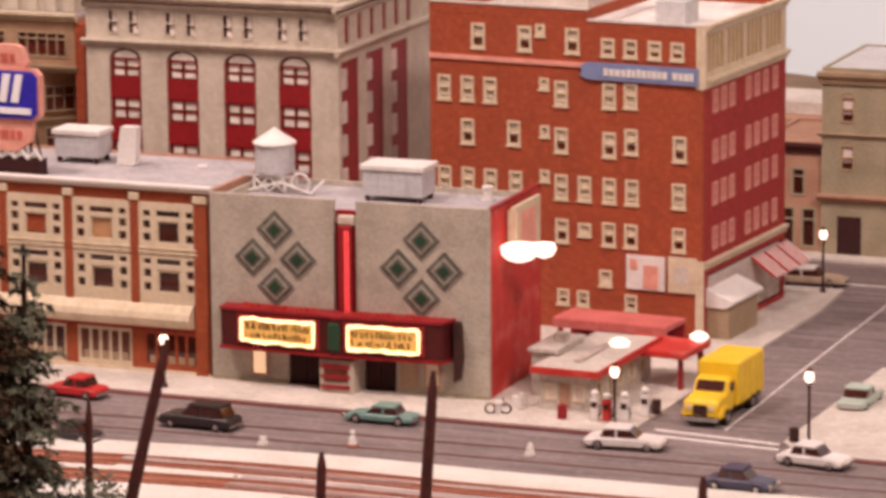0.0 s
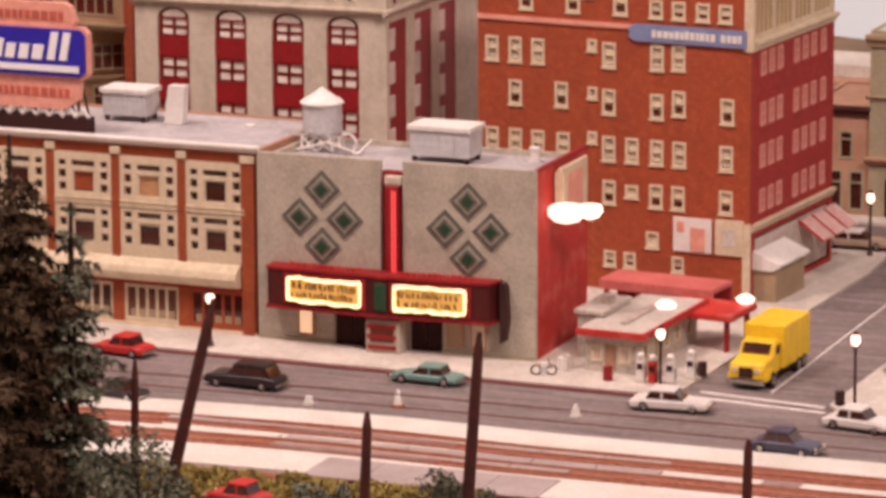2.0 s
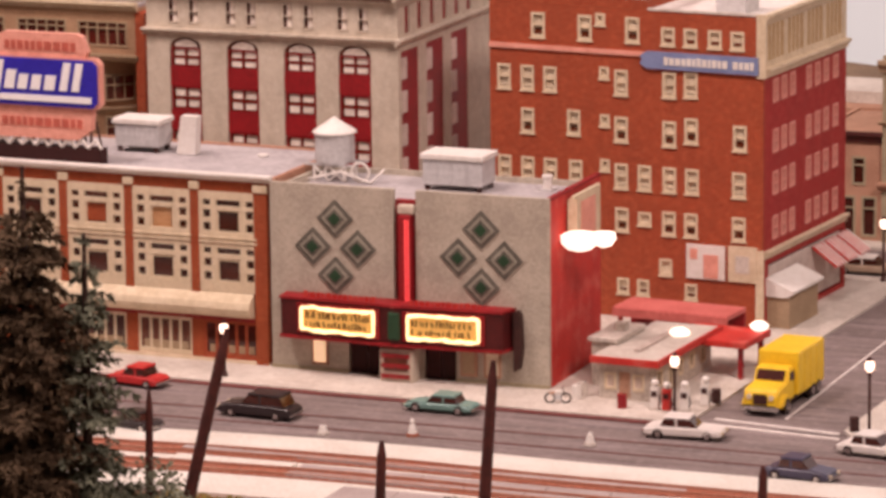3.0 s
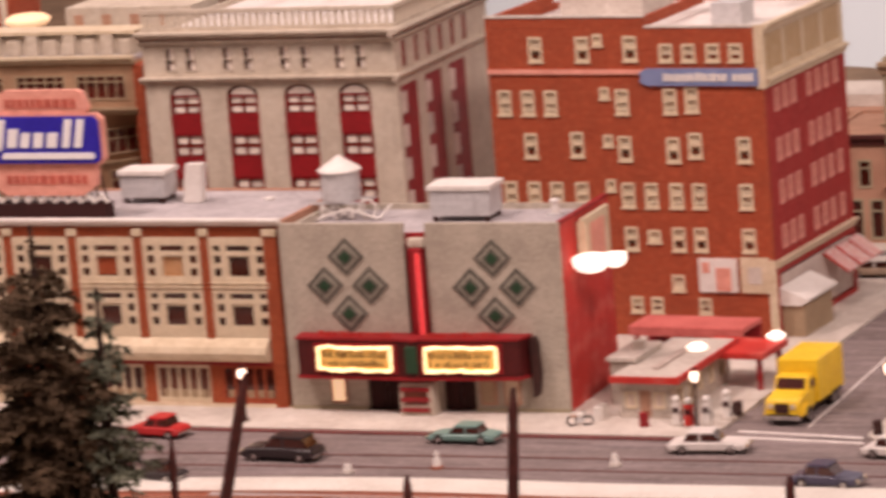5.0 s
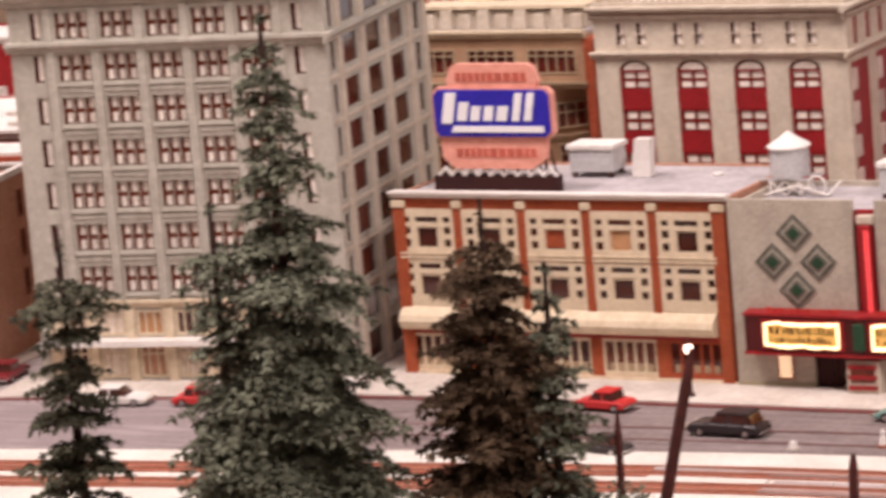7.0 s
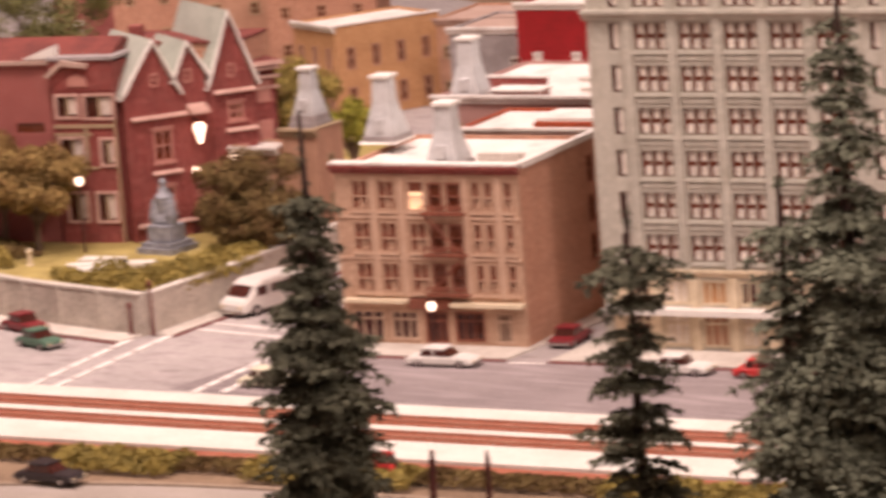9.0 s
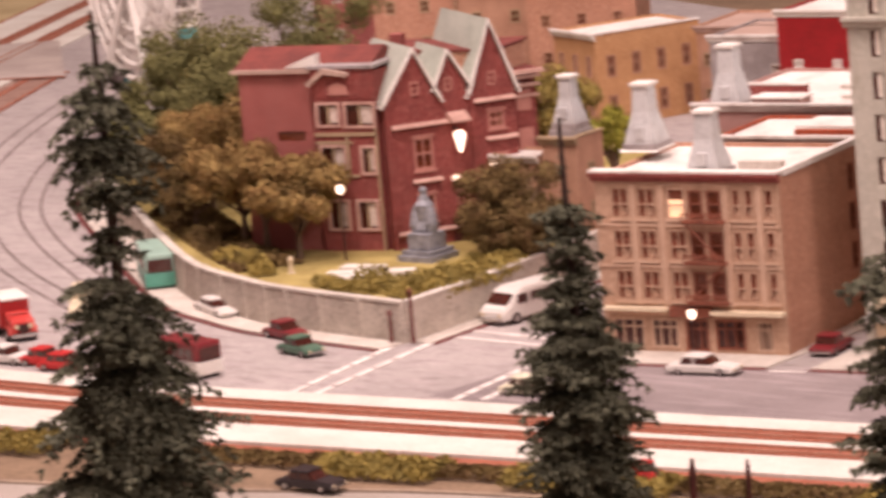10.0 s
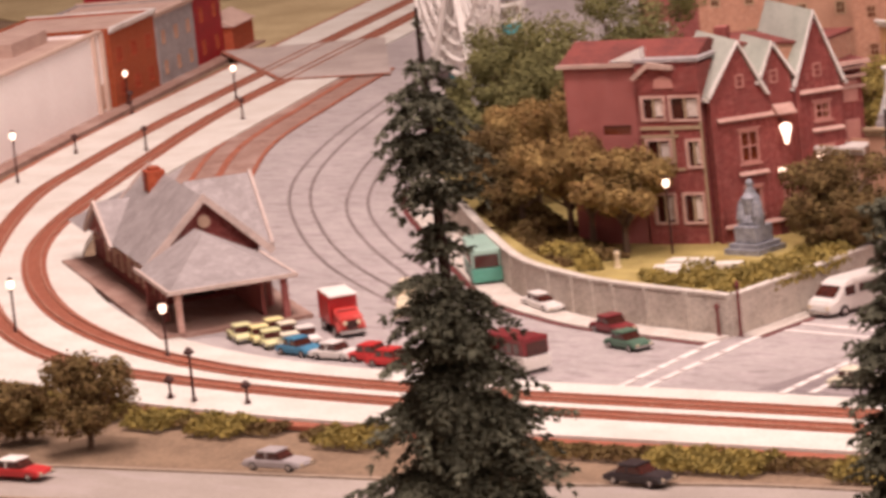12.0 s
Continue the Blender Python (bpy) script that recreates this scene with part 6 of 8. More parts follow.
def mansion():
    b = thing("mansion", at(-2362, 2785, 29, 60), "dark red brick mansion with three steep gables and copper roofs", "mansion")
    X0, W, D, H = 4, 128, 95, 132
    wins = [(38, 114, 15, 18), (67.5, 122, 10, 15), (38, 68, 18, 29), (38, 22, 16, 24), (72, 22, 12, 22), (106.5, 123, 18, 22), (109, 96, 15, 16), (109, 50, 15, 22), (109, 14, 15, 20)]
    part("wall", wall_mesh(W - X0, H, [hole(x - X0, z, w, h) for x, z, w, h in wins if z + h < H], 3), M["maroon"], b, m=at(X0, 0))
    part("wall", wall_mesh(D, H, [], 3), M["maroon"], b, m=at(W, 3, 0, 90))
    part("wall", wall_mesh(D, H, [], 3), M["maroon"], b, m=at(X0, D + 3, 0, -90))
    part("wall", wall_mesh(W - X0 - 6, H, [], 3), M["maroon"], b, m=at(W - 3, D + 3, 0, 180))
    part("ceiling_slab", boxes((X0 + 3, 3.2, H - 5, W - 3, D - 0.2, H - 2)), M["slate"], b)
    for x, z, w, h in wins:
        if z + h < H:
            window(b, at(0, 0), x, z, w, h, "maroon_trim", 2.0, (0.5,), (0.5,), (("pane", "pane_brown", 0, 0, 1, 1),))
            part("lintel", boxes((x - w / 2 - 1.6, -1.6, z + h, x + w / 2 + 1.6, 0, z + h + 2.4)), M["maroon_trim"], b)
            part("sill", boxes((x - w / 2 - 1.6, -2.0, z - 2.2, x + w / 2 + 1.6, 0, z - 0.1)), M["maroon_trim"], b)
    # steep gables with white verges before copper-green roof planes
    for x0, x1, xm, z0, z1, back in ((6, 54, 34, 132, 174, 96), (54, 82, 66, 142, 169, 70), (86, 128, 107, 132, 191, 110)):
        bm = bmesh.new()
        profile_y(bm, [(x0, H), (x1, H), (x1, z0), (xm, z1), (x0, z0)] if z0 > H else [(x0, H), (x1, H), (xm, z1)], 0, 3)
        g = part("gable", bm, M["maroon"], b, "steep brick gable")
        window(g, at(0, 0), xm, H + 3, 8, 12, "maroon_trim", 1.4, (), (0.5,), (("pane", "pane_brown", 0, 0, 1, 1),), proud=1.2)
        for xa in (x0, x1):
            d = Vector((xm - xa, 0, z1 - z0)).normalized()
            k = 3.0 if xa < xm else -3.0
            pts = [(xa - d.x * 4, z0 - d.z * 4), (xm, z1), (xm, z1 + 3.4), (xa - d.x * 4 - d.z * k, z0 - d.z * 4 + abs(d.x) * 3.0)]
            bm = bmesh.new()
            profile_y(bm, pts, -2.4, back)
            r = part("roof_plane", bm, M["green_slate"], b, "weathered copper-green roof plane")
            bm = bmesh.new()
            profile_y(bm, [(p[0], p[1] + 0.6) for p in pts], -5.0, -2.4)
            part("bargeboard", bm, M["white"], r, "white bargeboard")
            e = pts[3]
            part("eaves_gutter", boxes((e[0] - 1.2, -4.6, e[1] - 3.5, e[0] + 1.2, back, e[1] - 1)), M["white"], r)
    # sloping stone ledges and the little porch roof over the lantern
    for x0, x1, z, o in ((10, 62, 107, 5), (88, 128, 121, 5), (98, 128, 86, 4), (26, 54, 57, 4), (8, 84, 12, 3)):
        bm = bmesh.new()
        profile_x(bm, [(0, z), (-o, z), (-o, z + 1.2), (0, z + 3.4)], x0, x1)
        part("ledge", bm, M["pale_pink"], b, "pale pink sloping ledge")
    bm = bmesh.new()
    profile_x(bm, [(0, 108), (-15, 108), (-15, 109.5), (-2, 116), (0, 116)], 62, 80)
    part("porch_roof", bm, M["pale_pink"], b, "pale porch roof over the lantern")
    part("pier", boxes((84, -3.5, 0, 88, 0, H)), M["maroon"], b)
    part("pier", boxes((X0, -2.5, 0, X0 + 4, 0, H - 2)), M["maroon"], b)
    part("door", boxes((60, -0.8, 0, 70, -0.1, 20)), M["dark_wood"], b)
    # lower wing: plain brick flank, then a timbered bay with cream window surrounds
    w2 = part("wing", wall_mesh(76, 162, [(34, 98, 62, 107), (14, 40, 30, 62)], 3), M["wing_brick"], b, "lower brick wing", at(0, 12, 0, -45) @ at(-131, 0))
    part("pane", boxes((10, 1.6, 36, 66, 2.4, 110)), M["pane_brown"], w2)
    part("wing_body", boxes((0, 3.2, 0, 76, 74, 160)), M["maroon"], w2)
    bm = bmesh.new()
    profile_x(bm, [(-4, 161), (38, 178), (80, 161)], -4, 128)
    part("wing_roof", bm, M["roof_maroon"], w2, "dark red sloping wing roof")
    part("roof_edge", boxes((-5, -5.5, 159.5, 78, -2.5, 163)), M["roof_pink"], w2)
    bm = bmesh.new()
    profile_y(bm, [(46, 164), (78, 164), (78, 176)], -2, 8)
    part("gablet", bm, M["white"], w2, "white roof gablet")
    bay = part("bay", wall_mesh(60, 163, [(4, 113, 24, 131), (31, 112, 64 - 6, 131), (5, 74, 27, 93), (44, 70, 56, 92), (8, 20, 26, 44), (36, 20, 54, 44)], 3), M["maroon"], b, "timbered bay with cream window surrounds", at(0, 12, 0, -45) @ at(-57, -5))
    part("pane", boxes((3, 1.8, 16, 58, 2.6, 134)), M["pane"], bay)
    part("bay_body", boxes((0, 3.2, 0, 60, 60, 160)), M["maroon"], bay)
    for x0, z0, x1, z1 in ((4, 113, 24, 131), (31, 112, 58, 131), (5, 74, 27, 93), (44, 70, 56, 92), (8, 20, 26, 44), (36, 20, 54, 44)):
        f = part("window_frame", boxes((x0 - 2, -1.8, z0 - 2, x1 + 2, 0, z0), (x0 - 2, -1.8, z1, x1 + 2, 0, z1 + 2.4), (x0 - 2, -1.8, z0, x0 + 0.6, 0.6, z1), (x1 - 0.6, -1.8, z0, x1 + 2, 0.6, z1)), M["pale_pink"], bay, "pale pink window surround")
        m = (x0 + x1) / 2
        part("mullion", boxes((m - 0.9, -0.6, z0, m + 0.9, 0.6, z1)), M["tan"], f)
        part("curtain", boxes((m + 1.4, 0.8, z0 + 2, x1 - 2, 1.2, z1 - 2)), M["curtain"], f)
    part("brick_field", boxes((0, -0.8, 136, 60, -0.05, 162.8)), M["maroon"], bay)
    for x0, z0, x1, z1 in ((0, 103, 60, 106), (0, 96, 36, 98.4), (0, 66, 40, 68.4), (29.5, 68.6, 32, 102.8), (58, 0, 60, 111)):
        part("timber", boxes((x0, -1.6, z0, x1, -0.05, z1)), M["tan"], bay)
    bm = bmesh.new()
    profile_y(bm, [(-4, 150), (14, 164), (38, 160), (38, 156.5), (14, 159), (0, 148)], -7, 0)
    part("hood_mould", bm, M["roof_pink"], bay, "white ornamental hood over the bay")
    bm = bmesh.new()
    profile_y(bm, [(16, 140), (36, 140), (34, 148), (26, 151), (18, 148)], -2.2, -0.8)
    part("crest", bm, M["maroon_trim"], bay)
    part("roof_edge", boxes((-2, -3, 163.2, 62, 60, 166)), M["slate"], bay)
    # taller block behind with a pale parapet
    r = part("rear_block", boxes((2, 62, 0, 118, 130, 164)), M["brown_brick"], b, "rear brick block", at(0, 12, 0, -45) @ at(-30, 10))
    part("parapet", boxes((0, 60, 164.2, 120, 132, 166.5)), M["roof_maroon"], r, "dark red parapet slab")
    part("chimney", soft_box(12, 70, 168.2, 24, 80, 180, 0.8), M["maroon"], r)
    # rear right wing
    w3 = part("rear_wing", boxes((W + 0.2, 14, 0, W + 26, 80, 140)), M["maroon"], b, "rear brick wing")
    for x in (W + 7,):
        for z in (30, 70, 106):
            part("window", boxes((x, 13, z, x + 14, 14, z + 20)), M["maroon_trim"], w3)
    for z in (118, 128, 136):
        part("ledge", boxes((W, 14 - 0.4 * (z - 110), z, W + 28, 14, z + 2.4)), M["pale_pink"], w3)
    part("roof", boxes((W + 0.4, 3, 140.2, W + 30, 84, 143)), M["roof_maroon"], w3)
    part("roof_edge", boxes((W + 0.4, 0, 140.2, W + 30, 2.9, 144)), M["pale_pink"], w3)
    part("chimney", boxes((W + 10, 50, 143.2, W + 22, 62, 158)), M["maroon"], w3)
    # lit lantern and porch lamps
    bm = bmesh.new()
    lathe(bm, [(1.6, 0), (2.8, 6), (5.2, 13), (5.2, 16), (2.4, 18.5)], 10)
    part("lantern", bm, M["lamp_soft"], b, "large glowing white wall lantern", at(68, -14, 82))
    part("lantern_bracket", boxes((67, -14, 101.5, 69, 0, 103)), M["iron"], b)
    for x, y, z in ((63, -10, 55), (100, -8, 62)):
        bm = bmesh.new()
        lathe(bm, [(1.5, 0), (3.6, 2), (3.6, 4.4), (1.5, 6)], 10)
        part("porch_lamp", bm, M["lamp_soft"], b, "small glowing porch lamp", at(x, y, z))
        part("lamp_bracket", boxes((x - 1, y, z - 2, x + 1, 0, z - 0.2)), M["iron"], b)
    return b


M["pale_pink"] = surface("pale_pink_stone", (0.60, 0.38, 0.32), (0.45, 0.26, 0.215), 0.8, 900, 50, 0.2)
M["lamp_soft"] = glow("soft_lamp_globe", (1.0, 0.74, 0.56), 3.5)


M["maroon_trim"] = surface("maroon_trim", (0.50, 0.23, 0.19), (0.40, 0.17, 0.14), 0.8, 900, 50, 0.2)
mansion()

# statue on its pedestal, garden slabs, low white garden table
b = thing("pedestal", at(-2306, 2768, 29), "stepped grey stone pedestal on the lawn", "pedestal")
part("block", soft_box(-12, -12, 9, 12, 12, 24, 1.2), M["bronze"], b)
part("step", boxes((-19, -19, 0, 19, 19, 5)), M["bronze"], b)
part("step", boxes((-16, -16, 5.1, 16, 16, 9)), M["bronze"], b)
bm = bmesh.new()
lathe(bm, [(8, 0), (9, 3), (6, 9), (7.5, 17), (8.5, 24), (5, 28), (3.2, 33), (3.6, 37), (1.4, 40)], 9)
lathe(bm, [(5, 0), (6, 6), (4, 16), (2, 22)], 8, -8, -3)
lathe(bm, [(5, 0), (6, 8), (4.4, 20), (2, 26)], 8, 8, -2)
single("statue", bm, M["bronze"], at(-2306, 2768, 53), "plain grey-blue bronze statue on a stone pedestal", "statue")
for k, (x, y, w) in enumerate(((-2330, 2708, 40), (-2290, 2702, 36), (-2318, 2688, 56), (-2312, 2670, 40))):
    b = tagged(new("garden_slab"), "flat pale stone slab in the garden", "stone slab", "garden slabs")
    b.matrix_basis = at(x, y, 29, 14 + 7 * k)
    part("stone", soft_box(-w / 2, -8, 0, w / 2, 8, 4.5, 1.2), M["platform"], b)
b = thing("garden_post", at(-2388, 2680, 29), "small pale yellow garden post", "garden post")
bm = bmesh.new()
lathe(bm, [(3.4, 0), (2.2, 2), (2.0, 9), (2.8, 12), (1.4, 15)], 8)
part("post", bm, M["ivory"], b)
b = thing("garden_table", at(-2285, 2872, 29, 8), "low white garden table frame", "garden table")
part("top", boxes((0, 0, 10, 42, 14, 14)), M["white"], b)
for x in (1, 36):
    part("leg", boxes((x, 2, 0, x + 4, 10, 10)), M["white"], b)
for x, y in ((-2196, 2580), (-2176, 2584)):
    # plain turned posts put in for a small red figure at the corner
    b = thing("corner_figure_post", at(x, y, 2), "dark red turned post at the corner, for a small figure", "post", "corner posts")
    bm = bmesh.new()
    lathe(bm, [(2.2, 0), (1.4, 2), (1.3, 22 if x < -2180 else 40), (2.4, 23 if x < -2180 else 42), (1.0, 27 if x < -2180 else 46)], 8)
    # the maroon of the kerb strips serves as the shaft's own paint
    part("shaft", bm, M["gutter"], b)


# ---- railway station ----
def station():
    b = thing("railway_station", at(-3103, 2668, 0, -31.2), "red brick railway station with slate gabled roof and porch", "railway station")
    part("apron", boxes((0, 0, 0, 470, 138, 4)), M["pink_earth"], b, "pinkish brick apron")
    holes = [(20 + 34 * k, 12, 38 + 34 * k, 34) for k in range(7)]
    body = part("wall", wall_mesh(258, 46, holes, 3, 4), M["maroon"], b, m=at(64, 30))
    for x0, z0, x1, z1 in holes:
        window(b, at(64, 30), (x0 + x1) / 2, z0, x1 - x0, z1 - z0, "tan_pink", 1.5, (0.5,), (0.6,), (("pane", "pane", 0, 0, 1, 1),))
    part("wall", wall_mesh(95, 46, [(20, 8, 50, 38)], 3, 4), M["maroon"], b, m=at(322, 33, 0, 90))
    part("wall", wall_mesh(255, 46, [], 3, 4), M["maroon"], b, m=at(319, 128, 0, 180))
    part("wall", wall_mesh(92, 46, [], 3, 4), M["maroon"], b, m=at(64, 125, 0, -90))
    # main gabled roof with a cross gable and a broad dormer
    for q in (-1, 1):
        bm = bmesh.new()
        profile_x(bm, [(79, 100), (79, 96), (79 + q * 56, 41), (79 + q * 60, 43)], 96, 334)
        part("roof_plane", bm, M["slate"], b, "grey slate roof plane")
        for x in (94, 334):
            bm = bmesh.new()
            profile_x(bm, [(79, 103), (79, 95), (79 + q * 57, 39), (79 + q * 62, 44)], x, x + 3)
            part("bargeboard", bm, M["verge_pale"], b, "pale bargeboard")
        bm = bmesh.new()
        profile_y(bm, [(238, 101), (238, 97), (238 + q * 60, 41), (238 + q * 64, 43)], 82, 144)
        part("roof_plane", bm, M["slate"], b, "grey slate cross roof plane")
        bm = bmesh.new()
        profile_y(bm, [(238, 104), (238, 96), (238 + q * 61, 39), (238 + q * 66, 44)], 144.2, 147)
        part("bargeboard", bm, M["verge_pale"], b, "pale bargeboard")
        bm = bmesh.new()
        profile_y(bm, [(118, 75), (118, 71.5), (118 + q * 62, 39), (118 + q * 66, 41)], 18, 62)
        part("dormer_roof", bm, M["slate"], b, "grey slate dormer roof")
        bm = bmesh.new()
        profile_y(bm, [(118, 77.5), (118, 70.5), (118 + q * 63, 37.5), (118 + q * 68, 41.5)], 15.4, 18)
        part("bargeboard", bm, M["verge_pale"], b, "pale bargeboard")
    for x in (98, 322):
        bm = bmesh.new()
        profile_x(bm, [(26, 46), (132, 46), (79, 95)], x, x + 3)
        part("gable", bm, M["maroon"], b, "red brick gable")
    bm = bmesh.new()
    profile_y(bm, [(60, 40), (176, 40), (118, 70)], 20, 23)
    part("gable", bm, M["maroon"], b)
    bm = bmesh.new()
    profile_y(bm, [(182, 44), (294, 44), (238, 95)], 138, 141)
    part("gable", bm, M["maroon"], b)
    bm = bmesh.new()
    lathe(bm, [(6, 0), (6, 1.2), (4, 1.6)], 14)
    part("round_window", bm, M["tan_pink"], b, m=at(326, 79, 76, 0, 0, 90))
    # porch with hipped roof on posts
    bm = bmesh.new()
    e = [(337, 12, 43), (472, 12, 43), (472, 124, 43), (337, 124, 43)]
    r = [(337, 68, 73), (372, 68, 73)]
    v = [bm.verts.new(p) for p in e + r]
    for f in ((0, 1, 5, 4), (1, 2, 5), (2, 3, 4, 5), (0, 4, 3), (3, 2, 1, 0)):
        bm.faces.new([v[i] for i in f])
    part("porch_roof", bm, M["slate"], b, "hipped slate porch roof")
    part("eave", boxes((325, 9, 40, 475, 12, 43.6), (325, 124, 40, 475, 127, 43.6), (472, 12, 40, 475, 124, 43.6)), M["verge_pale"], b, "pale eaves board")
    for x, y, m in ((464, 20, "pale_pink"), (464, 116, "wing_brick"), (400, 20, "wing_brick"), (400, 116, "wing_brick"), (334, 20, "wing_brick")):
        part("post", soft_box(x - 3, y - 3, 4, x + 3, y + 3, 41, 0.8), M[m], b)
    # paler brick than the station's walls, in place of light under the porch roof
    part("porch_wall", boxes((328, 100, 4, 440, 103, 30)), M["wing_brick"], b)
    # lower wing at the far end
    part("wing", boxes((0, 34, 4, 63, 104, 38)), M["maroon"], b)
    bm = bmesh.new()
    e = [(-18, 14, 40), (60, 14, 40), (60, 124, 40), (-18, 124, 40)]
    v = [bm.verts.new(p) for p in e + [(30, 68, 70), (60, 68, 70)]]
    for f in ((0, 1, 5, 4), (1, 2, 5), (2, 3, 4, 5), (0, 4, 3), (3, 2, 1, 0)):
        bm.faces.new([v[i] for i in f])
    part("wing_roof", bm, M["slate"], b)
    c = part("chimney", soft_box(146, 62, 80, 168, 80, 104, 0.8), M["brick"], b, "red brick chimney")
    part("chimney_pot", boxes((150, 66, 104, 164, 76, 107)), M["brick"], c)
    for k in range(5):
        part("bracket", boxes((80 + 52 * k, 20, 34, 83 + 52 * k, 30, 38)), M["tan_pink"], b)
    return b


M["verge_pale"] = surface("pale_verge_paint", (0.58, 0.46, 0.41), (0.44, 0.34, 0.30), 0.7, 900, 50, 0.1)
station()


# ---- street beyond the tracks ----
def row_left():
    b = thing("white_warehouse", at(-3660, 3040, 0, 118), "long warehouse with a plain white wall", "warehouse")
    shell(b, 442, 200, 96, "white_wall", roof="roof_pink", roof_z=92)
    part("coping", boxes((-2, -3, 96.2, 442, 4, 100)), M["sign_pale"], b)
    part("roof_shed", boxes((120, 70, 92, 230, 140, 112)), M["sign_pale"], b)
    part("roof_shed", boxes((300, 60, 92, 420, 130, 108)), M["roof_pink"], b)
    part("buttress", boxes((408, -5, 0, 414, 0, 96), (436, -5, 0, 442, 0, 96)), M["sign_pale"], b)
    part("door", boxes((418, -1.2, 3, 432, -0.1, 34)), M["brown_stone"], b)
    plain_block("orange_store", -3874, 3452, 118, 166, 170, 98, "orange_brick", "roof_pink", "orange-brown store with white roof edge", 3, 2, "brick", "brick_side", cap="roof_white", win=(20, 20))
    plain_block("grey_store", -3955, 3604, 118, 150, 160, 92, "slate", "roof_pink", "grey plastered store with pale cornice", 3, 2, "brown_stone", cap="sign_pale", win=(12, 18))
    plain_block("red_store", -4030, 3742, 118, 110, 150, 100, "crimson", "roof_pink", "dark red store at the street corner", 2, 2, "brick", cap="brick", win=(14, 20))
    b = thing("red_hut", at(-4075, 3850, 0, 118), "low red hut with a pale roof", "hut")
    part("wall", boxes((0, 0, 0, 90, 60, 34)), M["brick"], b)
    bm = bmesh.new()
    profile_x(bm, [(-4, 33.6), (30, 50), (64, 33.6)], -4, 94)
    part("roof", bm, M["roof_pink"], b)


M["white_wall"] = surface("white_plaster_wall", (0.90, 0.83, 0.80), (0.84, 0.76, 0.73), 0.8, 500, 15, 0.1)
row_left()


def ferris_wheel():
    b = thing("ferris_wheel", at(-3440, 3640, 0, -23), "white lattice ferris wheel with blue cabins", "ferris wheel")
    C, R, n = 140, 124, 24
    for y in (-16, 16):
        for r in (R, R * 0.86, R * 0.70, R * 0.52):
            bm = bmesh.new()
            for k in range(40):
                a0, a1 = 2 * math.pi * k / 40, 2 * math.pi * (k + 1) / 40
                tube(bm, (r * math.cos(a0), y, C + r * math.sin(a0)), (r * math.cos(a1), y, C + r * math.sin(a1)), 4.2 if r > R * 0.8 else 3.2, None, 6)
            part("rim", bm, M["white"], b, "white lattice rim")
        for k in range(n):
            a = 2 * math.pi * k / n
            bm = bmesh.new()
            tube(bm, (0, y * 0.6, C), (R * math.cos(a), y, C + R * math.sin(a)), 3.2, 3.2, 5)
            for r0, r1, e in ((0.70, 1.0, 0.5), (1.0, 0.70, 0.5), (0.52, 0.86, 0.5), (0.86, 0.52, 0.5)):
                a1 = a + 2 * math.pi * e / n * 2
                tube(bm, (R * r0 * math.cos(a), y, C + R * r0 * math.sin(a)), (R * r1 * math.cos(a1), y, C + R * r1 * math.sin(a1)), 2.2, 2.2, 4)
            part("spoke", bm, M["white"], b)
        for s in (-70, 70):
            bm = bmesh.new()
            tube(bm, (s, y * 2, 0), (0, y * 1.2, C), 5, 4, 6)
            part("stand", bm, M["white"], b)
    for k in range(n):
        a = 2 * math.pi * k / n
        bm = bmesh.new()
        tube(bm, (R * math.cos(a), -16, C + R * math.sin(a)), (R * math.cos(a), 16, C + R * math.sin(a)), 2.4, 2.4, 5)
        part("cross_bar", bm, M["white"], b)
    bm = bmesh.new()
    tube(bm, (0, -22, C), (0, 22, C), 8, 8, 12)
    part("hub", bm, M["white"], b)
    for k in range(0, n, 2):
        a = 2 * math.pi * (k + 0.5) / n
        x, z = (R + 6) * math.cos(a), C + (R + 6) * math.sin(a)
        o = part("cabin", soft_box(x - 8, -10, z - 16, x + 8, 10, z - 3, 2), M["teal" if k % 3 else "white"], b, "blue-green cabin" if k % 3 else "white cabin")
        part("cabin_roof", soft_box(x - 9, -11, z - 2.8, x + 9, 11, z, 1), M["white"], o)


M["teal"] = surface("teal_paint", (0.05, 0.30, 0.34), (0.04, 0.24, 0.28), 0.5, 700, 60, 0.05)
ferris_wheel()


# ---- lamps and posts ----
def street_lamp(x, y, h, lit=True, r=4.6, z=2.0):
    b = thing("street_lamp", at(x, y, z), "dark iron street lamp with a glowing globe" if lit else "dark iron platform lamp post with a small hood", "street lamp", "street lamps")
    bm = bmesh.new()
    lathe(bm, [(2.6, 0), (2.4, 2), (1.2, 4), (1.0, h - 5), (1.8, h - 4), (1.2, h - 2)], 8)
    part("post", bm, M["iron"], b)
    bm = bmesh.new()
    if lit:
        lathe(bm, [(r * 0.4, h - 2), (r * 0.9, h), (r, h + r * 0.8), (r * 0.8, h + r * 1.5), (r * 0.3, h + r * 1.9)], 12)
        part("globe", bm, M["lamp_soft"], b, "glowing white globe")
        bm = bmesh.new()
        lathe(bm, [(r * 0.7, h + r * 1.7), (r * 0.5, h + r * 2.1), (0.6, h + r * 2.5)], 8)
        part("cap", bm, M["iron"], b)
    else:
        lathe(bm, [(4.5, h - 2), (4.2, h), (1.4, h + 3)], 10)
        part("hood", bm, M["iron"], b)


